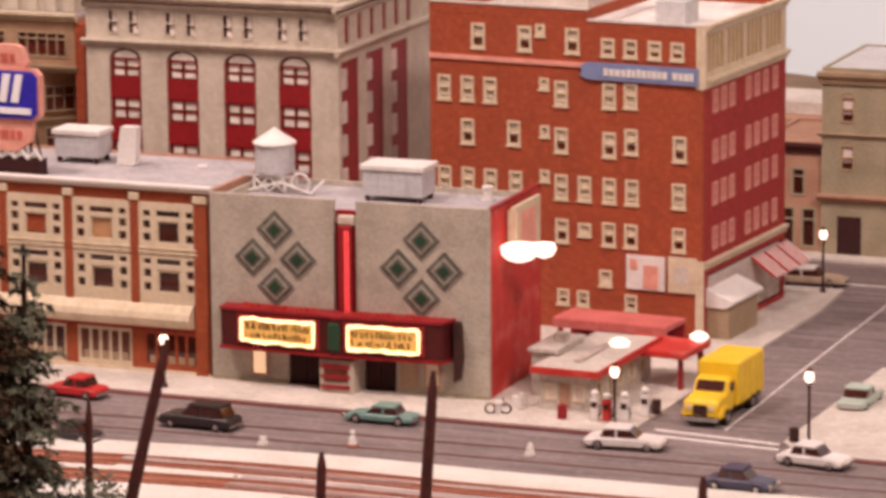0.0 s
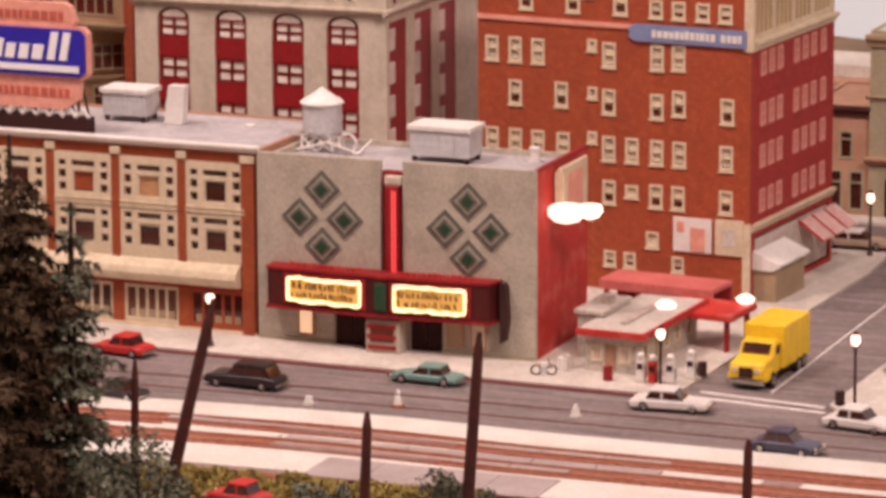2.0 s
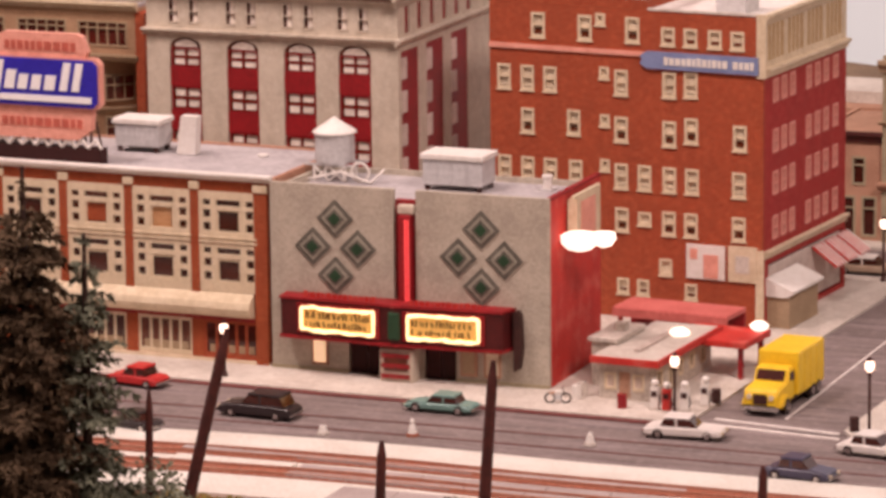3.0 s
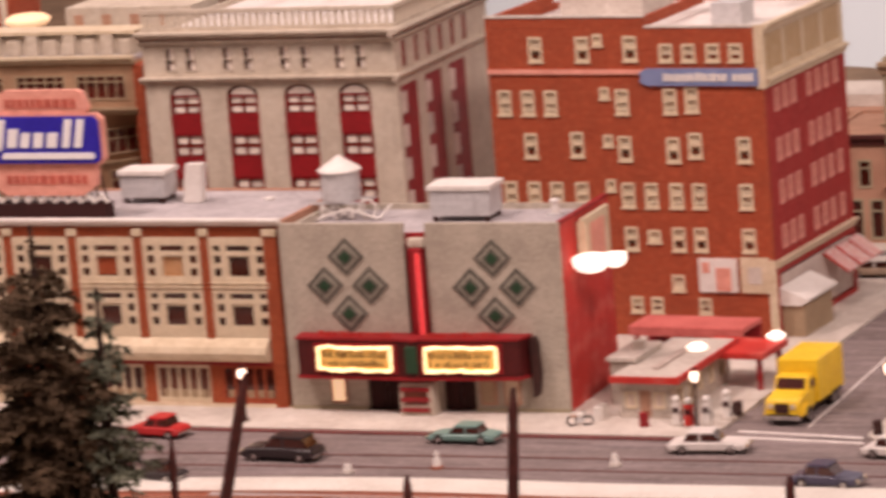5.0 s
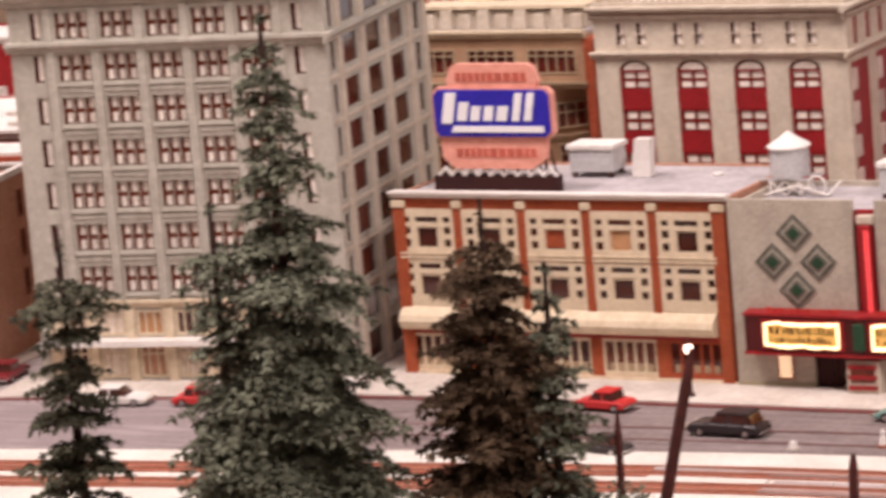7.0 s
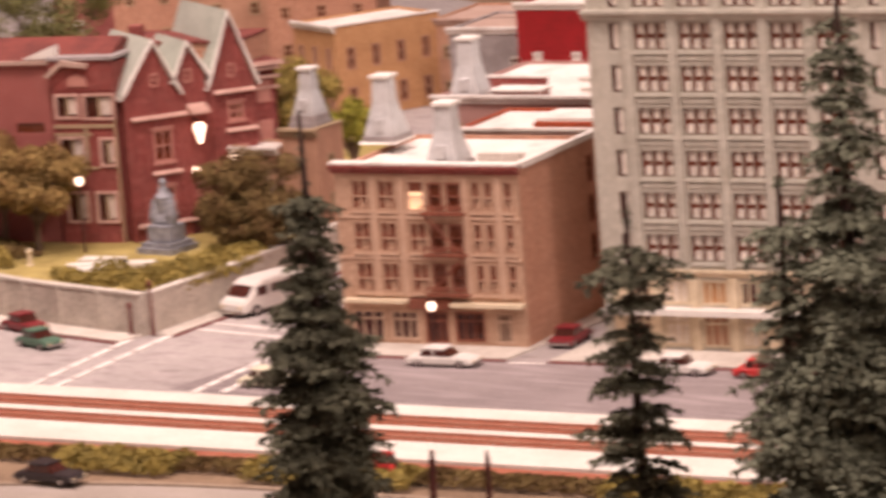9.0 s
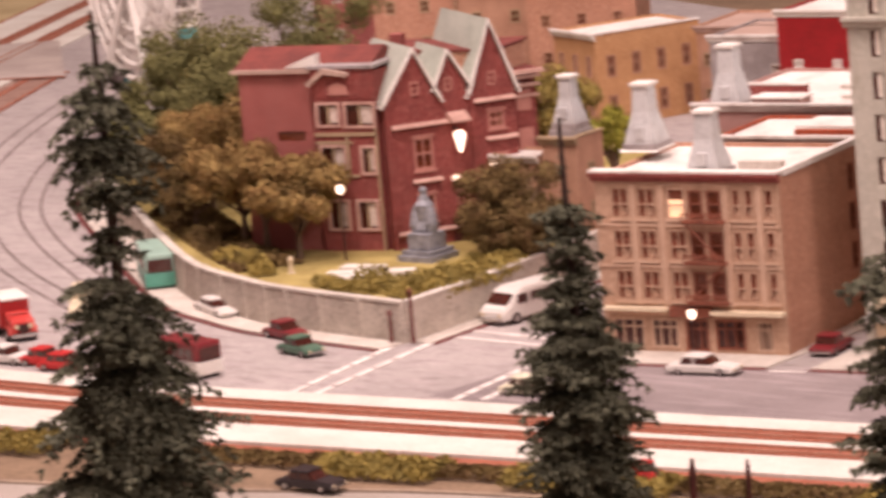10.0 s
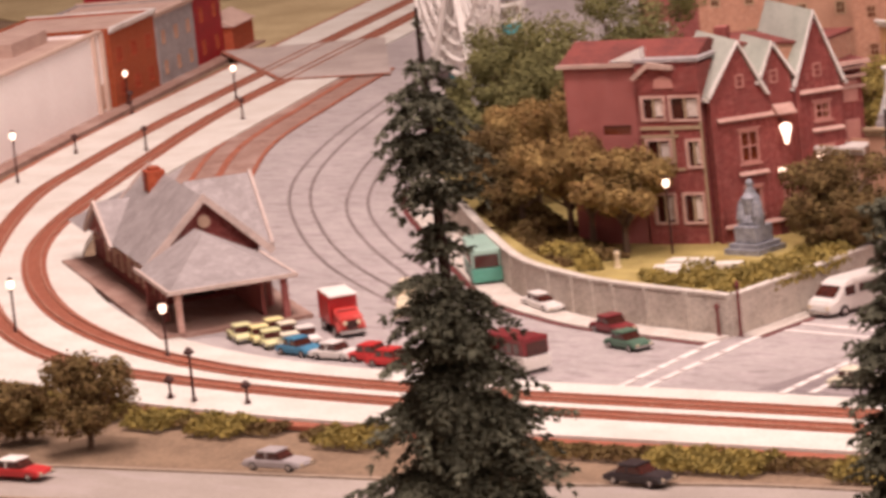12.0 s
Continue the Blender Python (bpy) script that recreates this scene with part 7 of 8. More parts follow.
for x, y, h in ((-1242, 2676, 33), (-885, 3140, 44), (-757, 2655, 47), (-900, 2671, 36), (-1897, 2589, 38), (-2378, 2742, 88), (-3867, 3464, 36), (-3728, 3516, 36)):
    street_lamp(x, y, h, r=3.3)
for x, y, h in ((-3550, 3003, 50), (-2875, 2408, 42), (-2640, 2375, 40), (-3150, 2560, 40)):
    street_lamp(x, y, h, r=3.5)
for x, y, h in ((-2479, 2253, 42), (-2510, 2256, 16), (-2426, 2262, 16), (-3548, 3197, 26), (-3634, 3166, 20), (-3588, 3391, 24), (-3793, 3402, 26)):
    street_lamp(x, y, h, False)


def pole(x0, y0, x1, y1, h, r, label):
    b = thing("wooden_pole", at(0, 0), label, "pole", "poles by the tracks")
    bm = bmesh.new()
    tube(bm, (x0, y0, -4), (x1, y1, h * 0.9), r, r * 0.75, 10)
    part("shaft", bm, M["dark_wood"], b)
    bm = bmesh.new()
    tube(bm, (x1, y1, h * 0.9), (x1 + (x1 - x0) * 0.1, y1 + (y1 - y0) * 0.1, h), r * 0.75, r * 0.35, 10)
    part("tip", bm, M["dark_wood"], b)


pole(-1052, 2179, -1020, 2194, 156, 4.4, "leaning dark brown wooden pole beside the tracks")
pole(-882, 2253, -874, 2257, 134, 4.2, "upright dark brown wooden pole beside the tracks")
pole(-938, 2231, -935, 2232, 86, 3.8, "short dark brown wooden pole beside the tracks")
pole(-724, 2309, -723, 2309, 70, 3.6, "short dark brown wooden pole beside the tracks")
pole(-1062, 2176, -1060, 2177, 120, 3.0, "short dark brown wooden pole beside the tracks")
pole(-1544, 2092, -1542, 2093, 74, 3.0, "short dark brown wooden pole beside the tracks")
pole(-1515, 2114, -1514, 2114, 71, 2.2, "short dark brown wooden pole beside the tracks")


# bent wire hoops beside a short pole
b = thing("wire_hoop", at(-950, 2226, -4), "bent grey wire hoops standing beside a short pole", "wire hoop")
for r0, h0, x0 in ((15, 26, -6), (8, 15, 4), (7, 12, 18)):
    bm = bmesh.new()
    for k in range(12):
        a0, a1 = math.pi * k / 12, math.pi * (k + 1) / 12
        tube(bm, (x0 + r0 * math.cos(a0), 0, h0 * math.sin(a0)), (x0 + r0 * math.cos(a1), 0, h0 * math.sin(a1)), 0.8, 0.8, 6)
    part("hoop", bm, M["zinc"], b)

# ---- trees and shrubs ----
def conifer(x, y, h, shape, material, seed, bare=0.06, low=0.03, tiers=15, droop=0.34, fill=1.0, label="tall dark green model conifer"):
    """A model conifer: a bent trunk, and tiers of separate drooping boughs, each a flat fan of feathery sprigs.
    shape: the reach of the boughs at shares of the height."""
    rng = random.Random(seed)
    b = thing("conifer", at(x, y, -4), label, "tree", "conifers in front of the tracks")
    n = 12
    lean = (rng.uniform(-2, 2), rng.uniform(-2, 2))
    pts = [Vector((lean[0] * math.sin(3.0 * k / n), lean[1] * math.sin(2.5 * k / n), h * k / n)) for k in range(n + 1)]
    bm = bmesh.new()
    rings = []
    for k, p in enumerate(pts):
        q = (5.4 * (1 - k / n) ** 0.8) * (h / 380) + 1.1
        rings.append([bm.verts.new((p.x + q * math.cos(2 * math.pi * i / 9), p.y + q * math.sin(2 * math.pi * i / 9), p.z)) for i in range(9)])
    for a, c in zip(rings, rings[1:]):
        for i in range(9):
            bm.faces.new((a[i], a[(i + 1) % 9], c[(i + 1) % 9], c[i]))
    bm.faces.new(rings[-1])
    part("trunk", bm, M["bark"], b)
    verts, faces = [], []

    def sprig(p, d, size, count):
        for _ in range(count):
            a = Vector((rng.gauss(0, 1), rng.gauss(0, 1), rng.gauss(0.0, 0.55))).normalized()
            q = (d * 0.9 + a * 0.8).normalized()
            s = q.cross(Vector((rng.gauss(0, 0.6), rng.gauss(0, 0.6), 1))).normalized() * rng.uniform(0.7, 1.5)
            L = size * rng.uniform(0.55, 1.2)
            i = len(verts)
            verts.extend((p - s, p + s, p + q * L * 0.6 + s * 0.8 - Vector((0, 0, 0.08 * L)), p + q * L - Vector((0, 0, 0.25 * L))))
            faces.append((i, i + 1, i + 2, i + 3))

    def reach_at(f):
        for (fa, ra), (fb, rb) in zip(shape, shape[1:]):
            if fa <= f <= fb:
                return ra + (rb - ra) * (f - fa) / (fb - fa)
        return shape[-1][1]

    span = 1 - bare - low
    for w in range(tiers):
        f0 = low + span * (w + rng.uniform(-0.2, 0.2)) / tiers
        per = max(4, int((4 + reach_at(f0) / 16) * fill))
        turn = rng.uniform(0, 6.28)
        for k in range(per):
            a = turn + 6.28 * k / per + rng.uniform(-0.35, 0.35)
            f = min(1 - bare * 0.5, max(low, f0 + rng.uniform(-0.42, 0.42) * span / tiers))
            L = reach_at(f) * (rng.uniform(0.5, 0.85) if rng.random() < 0.35 else rng.uniform(0.88, 1.12))
            c = pts[min(n, int(f * n))]
            sag = droop * rng.uniform(0.5, 2.0)
            out, across = Vector((math.cos(a), math.sin(a), 0)), Vector((-math.sin(a), math.cos(a), 0))
            wide = L * rng.uniform(0.26, 0.44) + 3.0
            steps = max(3, int(L / 3.6))
            for s in range(1, steps + 1):
                g = s / steps
                half = wide * math.sin(math.pi * min(1.0, 0.16 + g * 0.9)) ** 0.8
                z = h * f + L * (0.20 * g - sag * g * g)
                sides = max(1, int(half / 3.4))
                for e in range(-sides, sides + 1):
                    u = e / max(1, sides)
                    if rng.random() < 0.10 + 0.16 * abs(u):
                        continue
                    p = c * 1.0
                    p.z = z - 0.30 * half * u * u + rng.uniform(-1.2, 1.2)
                    p += out * (L * g - 0.35 * half * u * u) + across * (u * half + rng.uniform(-1, 1))
                    sprig(p, (out + across * u * 0.8 + Vector((0, 0, -0.35 * g))).normalized(), 5.6, 6)
    for k in range(16):
        f = 1 - bare * rng.uniform(0.3, 1.1)
        sprig(Vector((pts[-1].x, pts[-1].y, h * f)), Vector((rng.gauss(0, 1), rng.gauss(0, 1), 0.2)).normalized(), 5.5, 3)
    me = bpy.data.meshes.new("crown")
    me.from_pydata([v * MM for v in verts], [], faces)
    me.materials.append(M[material])
    put("crown", me, b)
    return b


conifer(-1225, 2087, 380, ((0, 88), (0.345, 72), (0.43, 65), (0.52, 57), (0.605, 56), (0.665, 45), (0.70, 26), (0.745, 22), (0.78, 34), (0.83, 20), (0.875, 27), (0.93, 11), (0.965, 19), (1, 6)), "needles_grey", 11, 0.015, 0.03, 23, 0.42, 1.0, label="tall grey-green model conifer with drooping boughs")
conifer(-1259, 2067, 272, ((0, 36), (0.3, 32), (0.5, 25), (0.7, 21), (0.86, 19), (1, 7)), "needles_grey", 12, 0.02, 0.03, 15, 0.32, 1.0, label="slender grey-green model conifer")
conifer(-1122, 2144, 260, ((0, 54), (0.35, 50), (0.53, 44), (0.66, 39), (0.78, 36), (0.88, 25), (0.92, 22), (1, 4)), "needles_brown", 13, 0.085, 0.02, 15, 0.30, 1.5, label="bushy brown-green model conifer with bare spike")
conifer(-1091, 2160, 219, ((0, 38), (0.4, 31), (0.53, 28), (0.68, 22), (0.835, 15), (0.95, 8), (1, 4)), "needles_grey", 14, 0.03, 0.03, 14, 0.32, 1.0, label="slender grey-green model conifer")
conifer(-1595, 2053, 302, ((0, 42), (0.3, 41), (0.46, 42), (0.56, 31), (0.64, 20), (0.72, 19), (0.82, 18), (0.86, 9), (1, 3)), "needles", 15, 0.15, 0.02, 20, 0.26, 1.6, label="narrow dark model conifer with long bare tip")
conifer(-1433, 2169, 234, ((0, 33), (0.25, 32), (0.36, 38), (0.42, 22), (0.47, 40), (0.58, 26), (0.69, 24), (0.79, 38), (0.9, 20), (1, 5)), "needles", 16, 0.08, 0.03, 12, 0.32, 1.0, label="sparse dark model conifer with layered boughs")
conifer(-1810, 1867, 394, ((0, 86), (0.2, 82), (0.3, 70), (0.39, 57), (0.49, 48), (0.57, 40), (0.635, 16), (0.67, 17), (0.74, 40), (0.83, 34), (0.916, 15), (1, 4)), "needles", 17, 0.05, 0.02, 19, 0.50, 1.4, label="tall dark model conifer with drooping boughs")


def leafy(x, y, z, h, r, material, seed, lobes=26, leaves=14000, label="round model tree with russet foliage", squash=0.8, trunk=0.32, leaf=3.2, group="garden trees", clump=(0.20, 0.33)):
    rng = random.Random(seed)
    b = thing("leafy_tree", at(x, y, z), label, "tree", group)
    bm = bmesh.new()
    tube(bm, (0, 0, -4), (1, 0, h * trunk), 3.4, 2.2, 8)
    centres = []
    lobes = max(lobes, 20)
    for k in range(lobes):
        a, q = 2.4 * k + rng.uniform(-0.4, 0.4), rng.uniform(0.25, 0.95)
        c = Vector((math.cos(a) * r * q, math.sin(a) * r * q, h * rng.uniform(trunk + 0.1, 0.86)))
        centres.append((c, r * rng.uniform(*clump)))
        tube(bm, (1, 0, h * trunk * rng.uniform(0.6, 1.0)), c, 1.5, 0.5, 6)
    centres.append((Vector((0, 0, h * 0.86)), r * 0.34))
    centres.append((Vector((0, 0, h * 0.6)), r * 0.5))
    part("trunk", bm, M["bark_pale"], b, "trunk with forking limbs")
    verts, faces = [], []
    for _ in range(leaves):
        c, q = rng.choice(centres)
        d = Vector((rng.gauss(0, 1), rng.gauss(0, 1), rng.gauss(0, 1) * squash)).normalized()
        p = c + d * q * (rng.random() ** 0.22) * rng.uniform(0.85, 1.12)
        u = Vector((rng.gauss(0, 1), rng.gauss(0, 1), rng.gauss(0, 1))).normalized()
        w = u.cross(d + u * 0.1)
        if w.length < 0.05:
            continue
        w.normalize()
        s = leaf * rng.uniform(0.6, 1.3)
        i = len(verts)
        verts.extend((p - u * s * 0.5, p + w * s * 0.4, p + u * s * 0.5, p - w * s * 0.4))
        faces.append((i, i + 1, i + 2, i + 3))
    me = bpy.data.meshes.new("crown")
    me.from_pydata([v * MM for v in verts], [], faces)
    me.materials.append(M[material])
    put("crown", me, b)
    return b


M["bark_pale"] = surface("pale_bark", (0.20, 0.13, 0.09), (0.12, 0.08, 0.055), 0.9, 900, 90, 0.4)
leafy(-2452, 2790, 29, 94, 44, "leaves_brown", 31, trunk=0.4)
leafy(-2560, 2830, 29, 132, 58, "leaves_brown", 32)
leafy(-2490, 2815, 29, 112, 48, "leaves_brown", 56)
leafy(-2425, 2735, 29, 92, 44, "leaves_brown", 33, trunk=0.38)
leafy(-2478, 2752, 29, 104, 46, "leaves_brown", 58, trunk=0.36)
leafy(-2515, 2765, 29, 100, 46, "leaves_brown", 52, trunk=0.42)
leafy(-2620, 2815, 29, 76, 44, "leaves_dark", 53, label="round model tree with dark russet foliage")
leafy(-2700, 2868, 29, 84, 42, "leaves_dark", 54, label="round model tree with dark russet foliage")
leafy(-2680, 2905, 29, 104, 44, "leaves_brown", 34, label="round model tree with olive-brown foliage")
leafy(-2715, 2985, 29, 156, 64, "leaves_green", 35, label="round model tree with dull green foliage")
leafy(-2830, 3060, 29, 168, 70, "leaves_green", 36, label="round model tree with dull green foliage")
leafy(-2837, 2985, 29, 112, 46, "leaves_green", 71, label="round model tree with dull green foliage")
leafy(-2790, 2935, 29, 86, 38, "leaves_green", 72, label="round model tree with dull green foliage")
leafy(-2800, 3200, 29, 180, 70, "leaves_green", 37, label="round model tree with dull green foliage")
leafy(-2930, 3180, 29, 120, 55, "leaves_olive", 38, label="round model tree with olive foliage")
leafy(-2244, 2802, 29, 84, 50, "leaves_dark", 39, label="low spreading tree with dark olive foliage", trunk=0.2)
leafy(-2225, 2790, 29, 52, 34, "leaves_dark", 40, label="low spreading tree with dark olive foliage", trunk=0.2)
leafy(-2340, 3010, 29, 136, 46, "leaves_olive", 41, label="round model tree with olive foliage")
leafy(-2272, 3000, 29, 104, 26, "leaves_lime", 42, 20, 4000, label="small bright yellow-green tree", trunk=0.5)
leafy(-2464, 2125, -4, 76, 32, "leaves_dark", 43, 24, 9000, label="round dark olive tree beside the near road", trunk=0.18, group="trees by the near road", clump=(0.36, 0.5))
leafy(-2540, 2122, -4, 46, 26, "leaves_dark", 44, 24, 9000, label="round dark olive tree beside the near road", trunk=0.2, group="trees by the near road", clump=(0.36, 0.5))
leafy(-884, 2215, -4, 62, 36, "needles", 45, 9, 4200, label="low dark green bush at the foot of a pole", trunk=0.15, group="bushes by the tracks")
leafy(-960, 2205, -4, 52, 24, "needles_grey", 46, 7, 2200, label="low grey-green bush at the foot of a pole", trunk=0.15, group="bushes by the tracks")
leafy(-725, 2290, -4, 34, 26, "needles_grey", 47, 7, 2200, label="low grey-green bush at the foot of a pole", trunk=0.15, group="bushes by the tracks")
leafy(-1050, 2160, -4, 88, 44, "needles_grey", 48, 9, 3800, label="grey-green bush at the foot of a leaning pole", trunk=0.15, group="bushes by the tracks")

for k, (fx, fy, fh) in enumerate(((-4470, 4330, 90), (-4420, 4350, 110), (-4350, 4400, 100), (-4550, 4300, 80), (-4300, 4440, 90))):
    leafy(fx, fy, -4, fh, 42, "leaves_dark", 60 + k, 9, 2500, label="dark tree at the edge of the field", trunk=0.3, group="trees by the field")


def hedge(line, wide, high, material, seed, per=2.6, gaps=0.25, base=-3):
    rng = random.Random(seed)
    verts, faces = [], []
    for p, q in zip(line, line[1:]):
        d = q - p
        n = Vector((-d.y, d.x)).normalized()
        m = noise.noise(Vector((p.x * 0.02, p.y * 0.02, seed)))
        if m < -gaps:
            continue
        hh = high * (0.75 + 0.6 * max(0, m))
        for _ in range(int(d.length * per * wide / 6)):
            g, s, k = rng.random(), rng.uniform(-1, 1), rng.random() ** 0.6
            c = p + d * g + n * s * wide * 0.5
            top = hh * (1 - 0.6 * s * s) * (0.7 + 0.5 * noise.noise(Vector((c.x * 0.07, c.y * 0.07, seed))))
            z = base + top * k
            u = Vector((rng.gauss(0, 1), rng.gauss(0, 1), rng.gauss(0, 1))).normalized()
            w = u.orthogonal().normalized()
            z3 = Vector((c.x, c.y, z))
            size = rng.uniform(1.6, 3.4)
            i = len(verts)
            verts.extend((z3 - u * size * 0.6, z3 + w * size * 0.5, z3 + u * size * 0.6, z3 - w * size * 0.5))
            faces.append((i, i + 1, i + 2, i + 3))
    me = bpy.data.meshes.new("hedge")
    me.from_pydata([v * MM for v in verts], [], faces)
    me.materials.append(M[material])
    return tagged(put("hedge", me, None), "low olive-green hedge of model shrubs beside the road", "hedge", kind="stuff")


hedge(offset_line(line_b, 100)[:78], 46, 20, "leaves_olive", 3, 4.6, 0.16)
hedge(offset_line(line_b, 90)[:78], 30, 12, "leaves_dark", 5, 3.8, 0.25)
for pts, wd, hg, mt in (([(-2400, 2660), (-2440, 2690), (-2500, 2715)], 22, 44, "leaves_olive"), ([(-2290, 2660), (-2250, 2650), (-2215, 2690), (-2210, 2780)], 30, 46, "leaves_olive"),
                        ([(-2330, 2650), (-2290, 2635), (-2250, 2625)], 20, 42, "leaves_olive"), ([(-2420, 2690), (-2500, 2740), (-2600, 2810), (-2720, 2900)], 60, 34, "leaves_dark"), ([(-2200, 2640), (-2198, 2700), (-2212, 2770)], 34, 50, "leaves_olive"), ([(-2240, 2640), (-2215, 2625), (-2200, 2612)], 22, 36, "leaves_olive"), ([(-2250, 2700), (-2240, 2740), (-2250, 2775)], 22, 34, "leaves_olive")):
    o = hedge(spline(pts, 10), wd, hg * 0.55, mt, 7, 5.0, 0.6, 27)
    o["label"] = "clipped olive shrubs on the raised lawn"

# ---- vehicles ----
def wheel(parent, x, y, r=3.6, w=2.4):
    bm = bmesh.new()
    tube(bm, (0, -w / 2, 0), (0, w / 2, 0), r, r, 12)
    t = part("wheel", bm, M["tyre"], parent, "", at(x, y, r))
    bm = bmesh.new()
    tube(bm, (0, -w / 2 - 0.3, 0), (0, w / 2 + 0.3, 0), r * 0.55, r * 0.55, 10)
    part("hubcap", bm, M["chrome"], t)


def car(x, y, rz, paint, label, L=52, W=20, Hh=15.5, roof=None, z=0.0, wagon=False, open_top=False):
    b = thing("car", at(x, y, z, rz), label, "car", "model cars")
    bm = bmesh.new()
    h = Hh * 0.56
    profile_y(bm, [(-L / 2, 3.2), (-L / 2 - 0.6, 5.5), (-L / 2 + 1, h - 0.8), (-L * 0.28, h + 0.2), (L * 0.2, h + 0.2), (L / 2 - 3, h - 0.9), (L / 2 + 0.2, h - 2.6), (L / 2 + 0.4, 4), (L / 2 - 1, 2.6), (-L / 2 + 2, 2.4)], -W / 2, W / 2)
    bmesh.ops.bevel(bm, geom=bm.edges[:], offset=1.2, segments=3, affect="EDGES")
    part("body", bm, paint, b)
    back = -L * 0.42 if wagon else -L * 0.30
    if not open_top:
        bm = bmesh.new()
        pts = [(back, h - 0.5), (back + L * 0.07, Hh - 1.2), (L * 0.08, Hh - 1.2), (L * 0.20, h - 0.5)]
        profile_y(bm, pts, -W / 2 + 1.6, W / 2 - 1.6)
        bmesh.ops.bevel(bm, geom=bm.edges[:], offset=0.8, segments=2, affect="EDGES")
        part("glasshouse", bm, M["pane"], b, "dark car windows")
        bm = soft_box(back + L * 0.06, -W / 2 + 1.4, Hh - 1.7, L * 0.09, W / 2 - 1.4, Hh, 0.8)
        part("roof", bm, roof or paint, b)
        part("pillar", boxes((-L * 0.08 - 0.7, -W / 2 + 1.3, h, -L * 0.08 + 0.7, W / 2 - 1.3, Hh - 1.4)), roof or paint, b)
    else:
        part("seat", soft_box(-L * 0.18, -W / 2 + 2.4, h - 1, L * 0.02, W / 2 - 2.4, h + 2.4, 0.7), M["brown_stone"], b)
        part("windscreen", boxes((L * 0.10, -W / 2 + 2, h, L * 0.12, W / 2 - 2, h + 4.6)), M["pane"], b)
    for wx in (-L * 0.31, L * 0.32):
        for wy in (-W / 2 + 1.2, W / 2 - 1.2):
            wheel(b, wx, wy)
    for bx in (-L / 2 - 1.2, L / 2 + 0.6):
        part("bumper", boxes((bx, -W / 2 + 0.8, 3.6, bx + 1.2, W / 2 - 0.8, 5.2)), M["chrome"], b)
    for wy in (-W / 2 + 3.5, W / 2 - 3.5):
        bm = bmesh.new()
        tube(bm, (L / 2, wy, h - 3.0), (L / 2 + 1.0, wy, h - 3.0), 1.3, 1.3, 8)
        part("headlight", bm, M["ivory"], b)
    return b


PAINT = {n: car_paint(n + "_car_paint", c) for n, c in dict(red=(0.55, 0.03, 0.03), black=(0.03, 0.02, 0.022), teal=(0.17, 0.30, 0.27), white=(0.75, 0.70, 0.66), navy=(0.055, 0.05, 0.09), maroon=(0.20, 0.02, 0.025), green=(0.08, 0.16, 0.11), grey=(0.42, 0.37, 0.37),
         yellow=(0.84, 0.74, 0.36), lime=(0.72, 0.70, 0.38), cream=(0.78, 0.72, 0.56), blue=(0.05, 0.22, 0.36), pale_green=(0.42, 0.50, 0.42), tan=(0.5, 0.38, 0.28)).items()}
car(-1293, 2638, 172, PAINT["red"], "small red saloon car parked at the kerb", 44)
car(-1172, 2582, 176, PAINT["black"], "black estate car on the street", 56, 21, 18, wagon=True)
car(-1058, 2636, 178, PAINT["teal"], "pale teal saloon car before the cinema", 51, 19, 13.5)
car(-876, 2622, 4, PAINT["white"], "white saloon car at the forecourt", 54)
car(-770, 2541, -6, PAINT["navy"], "dark navy saloon car on the street", 46, 20, 16)
car(-742, 2616, -10, PAINT["white"], "white coupe beside the lamp post", 48)
car(-1239, 2520, 170, PAINT["black"], "small black car on the street", 40, 18, 14)
car(-758, 2790, 88, PAINT["pale_green"], "pale green car parked on the side street", 50)
car(-905, 3172, 2, PAINT["tan"], "tan and white car on the cross street", 58, 20, 15, roof=M["white"])
car(-1050, 2300, 172, PAINT["red"], "small red car on the near road", 40, 19, 16)
car(-1876, 2571, 8, PAINT["white"], "long white saloon car before the brownstone hotel", 58)
car(-1822, 2668, 100, PAINT["maroon"], "dark red car in the alley", 46)
car(-1612, 2612, 10, PAINT["red"], "red car parked before the office tower", 44)
car(-1680, 2602, 10, PAINT["white"], "white car parked before the office tower", 50)
car(-1525, 2690, 95, PAINT["white"], "white car in the side alley", 46)
car(-2304, 2572, -17, PAINT["maroon"], "dark maroon car by the retaining wall", 46)
car(-2248, 2526, -14, PAINT["green"], "dark green car at the crossing", 44)
car(-2434, 2634, -26, PAINT["white"], "long white car by the retaining wall", 64, 24, 15)
car(-1968, 2468, 6, PAINT["cream"], "cream car beside the tracks", 44)
car(-1722, 2276, 176, PAINT["red"], "small pinkish red car on the near verge", 36, 17, 14)
car(-1935, 2172, 2, PAINT["black"], "dark car on the near road", 52)
car(-2240, 2112, 8, PAINT["grey"], "grey-pink saloon car on the near road", 54)
car(-2430, 2020, 8, PAINT["red"], "red and white car on the near road", 56, roof=M["white"])
car(-2352, 2408, -4, PAINT["white"], "white car parked by the platform", 46, wagon=True)
car(-2408, 2414, 4, PAINT["red"], "bright red car parked by the platform", 48)
car(-2440, 2424, 8, PAINT["red"], "bright red car parked by the platform", 46)
car(-2480, 2420, 2, PAINT["white"], "white car parked by the platform", 48)
car(-2528, 2424, -6, PAINT["blue"], "blue car parked by the station", 44)
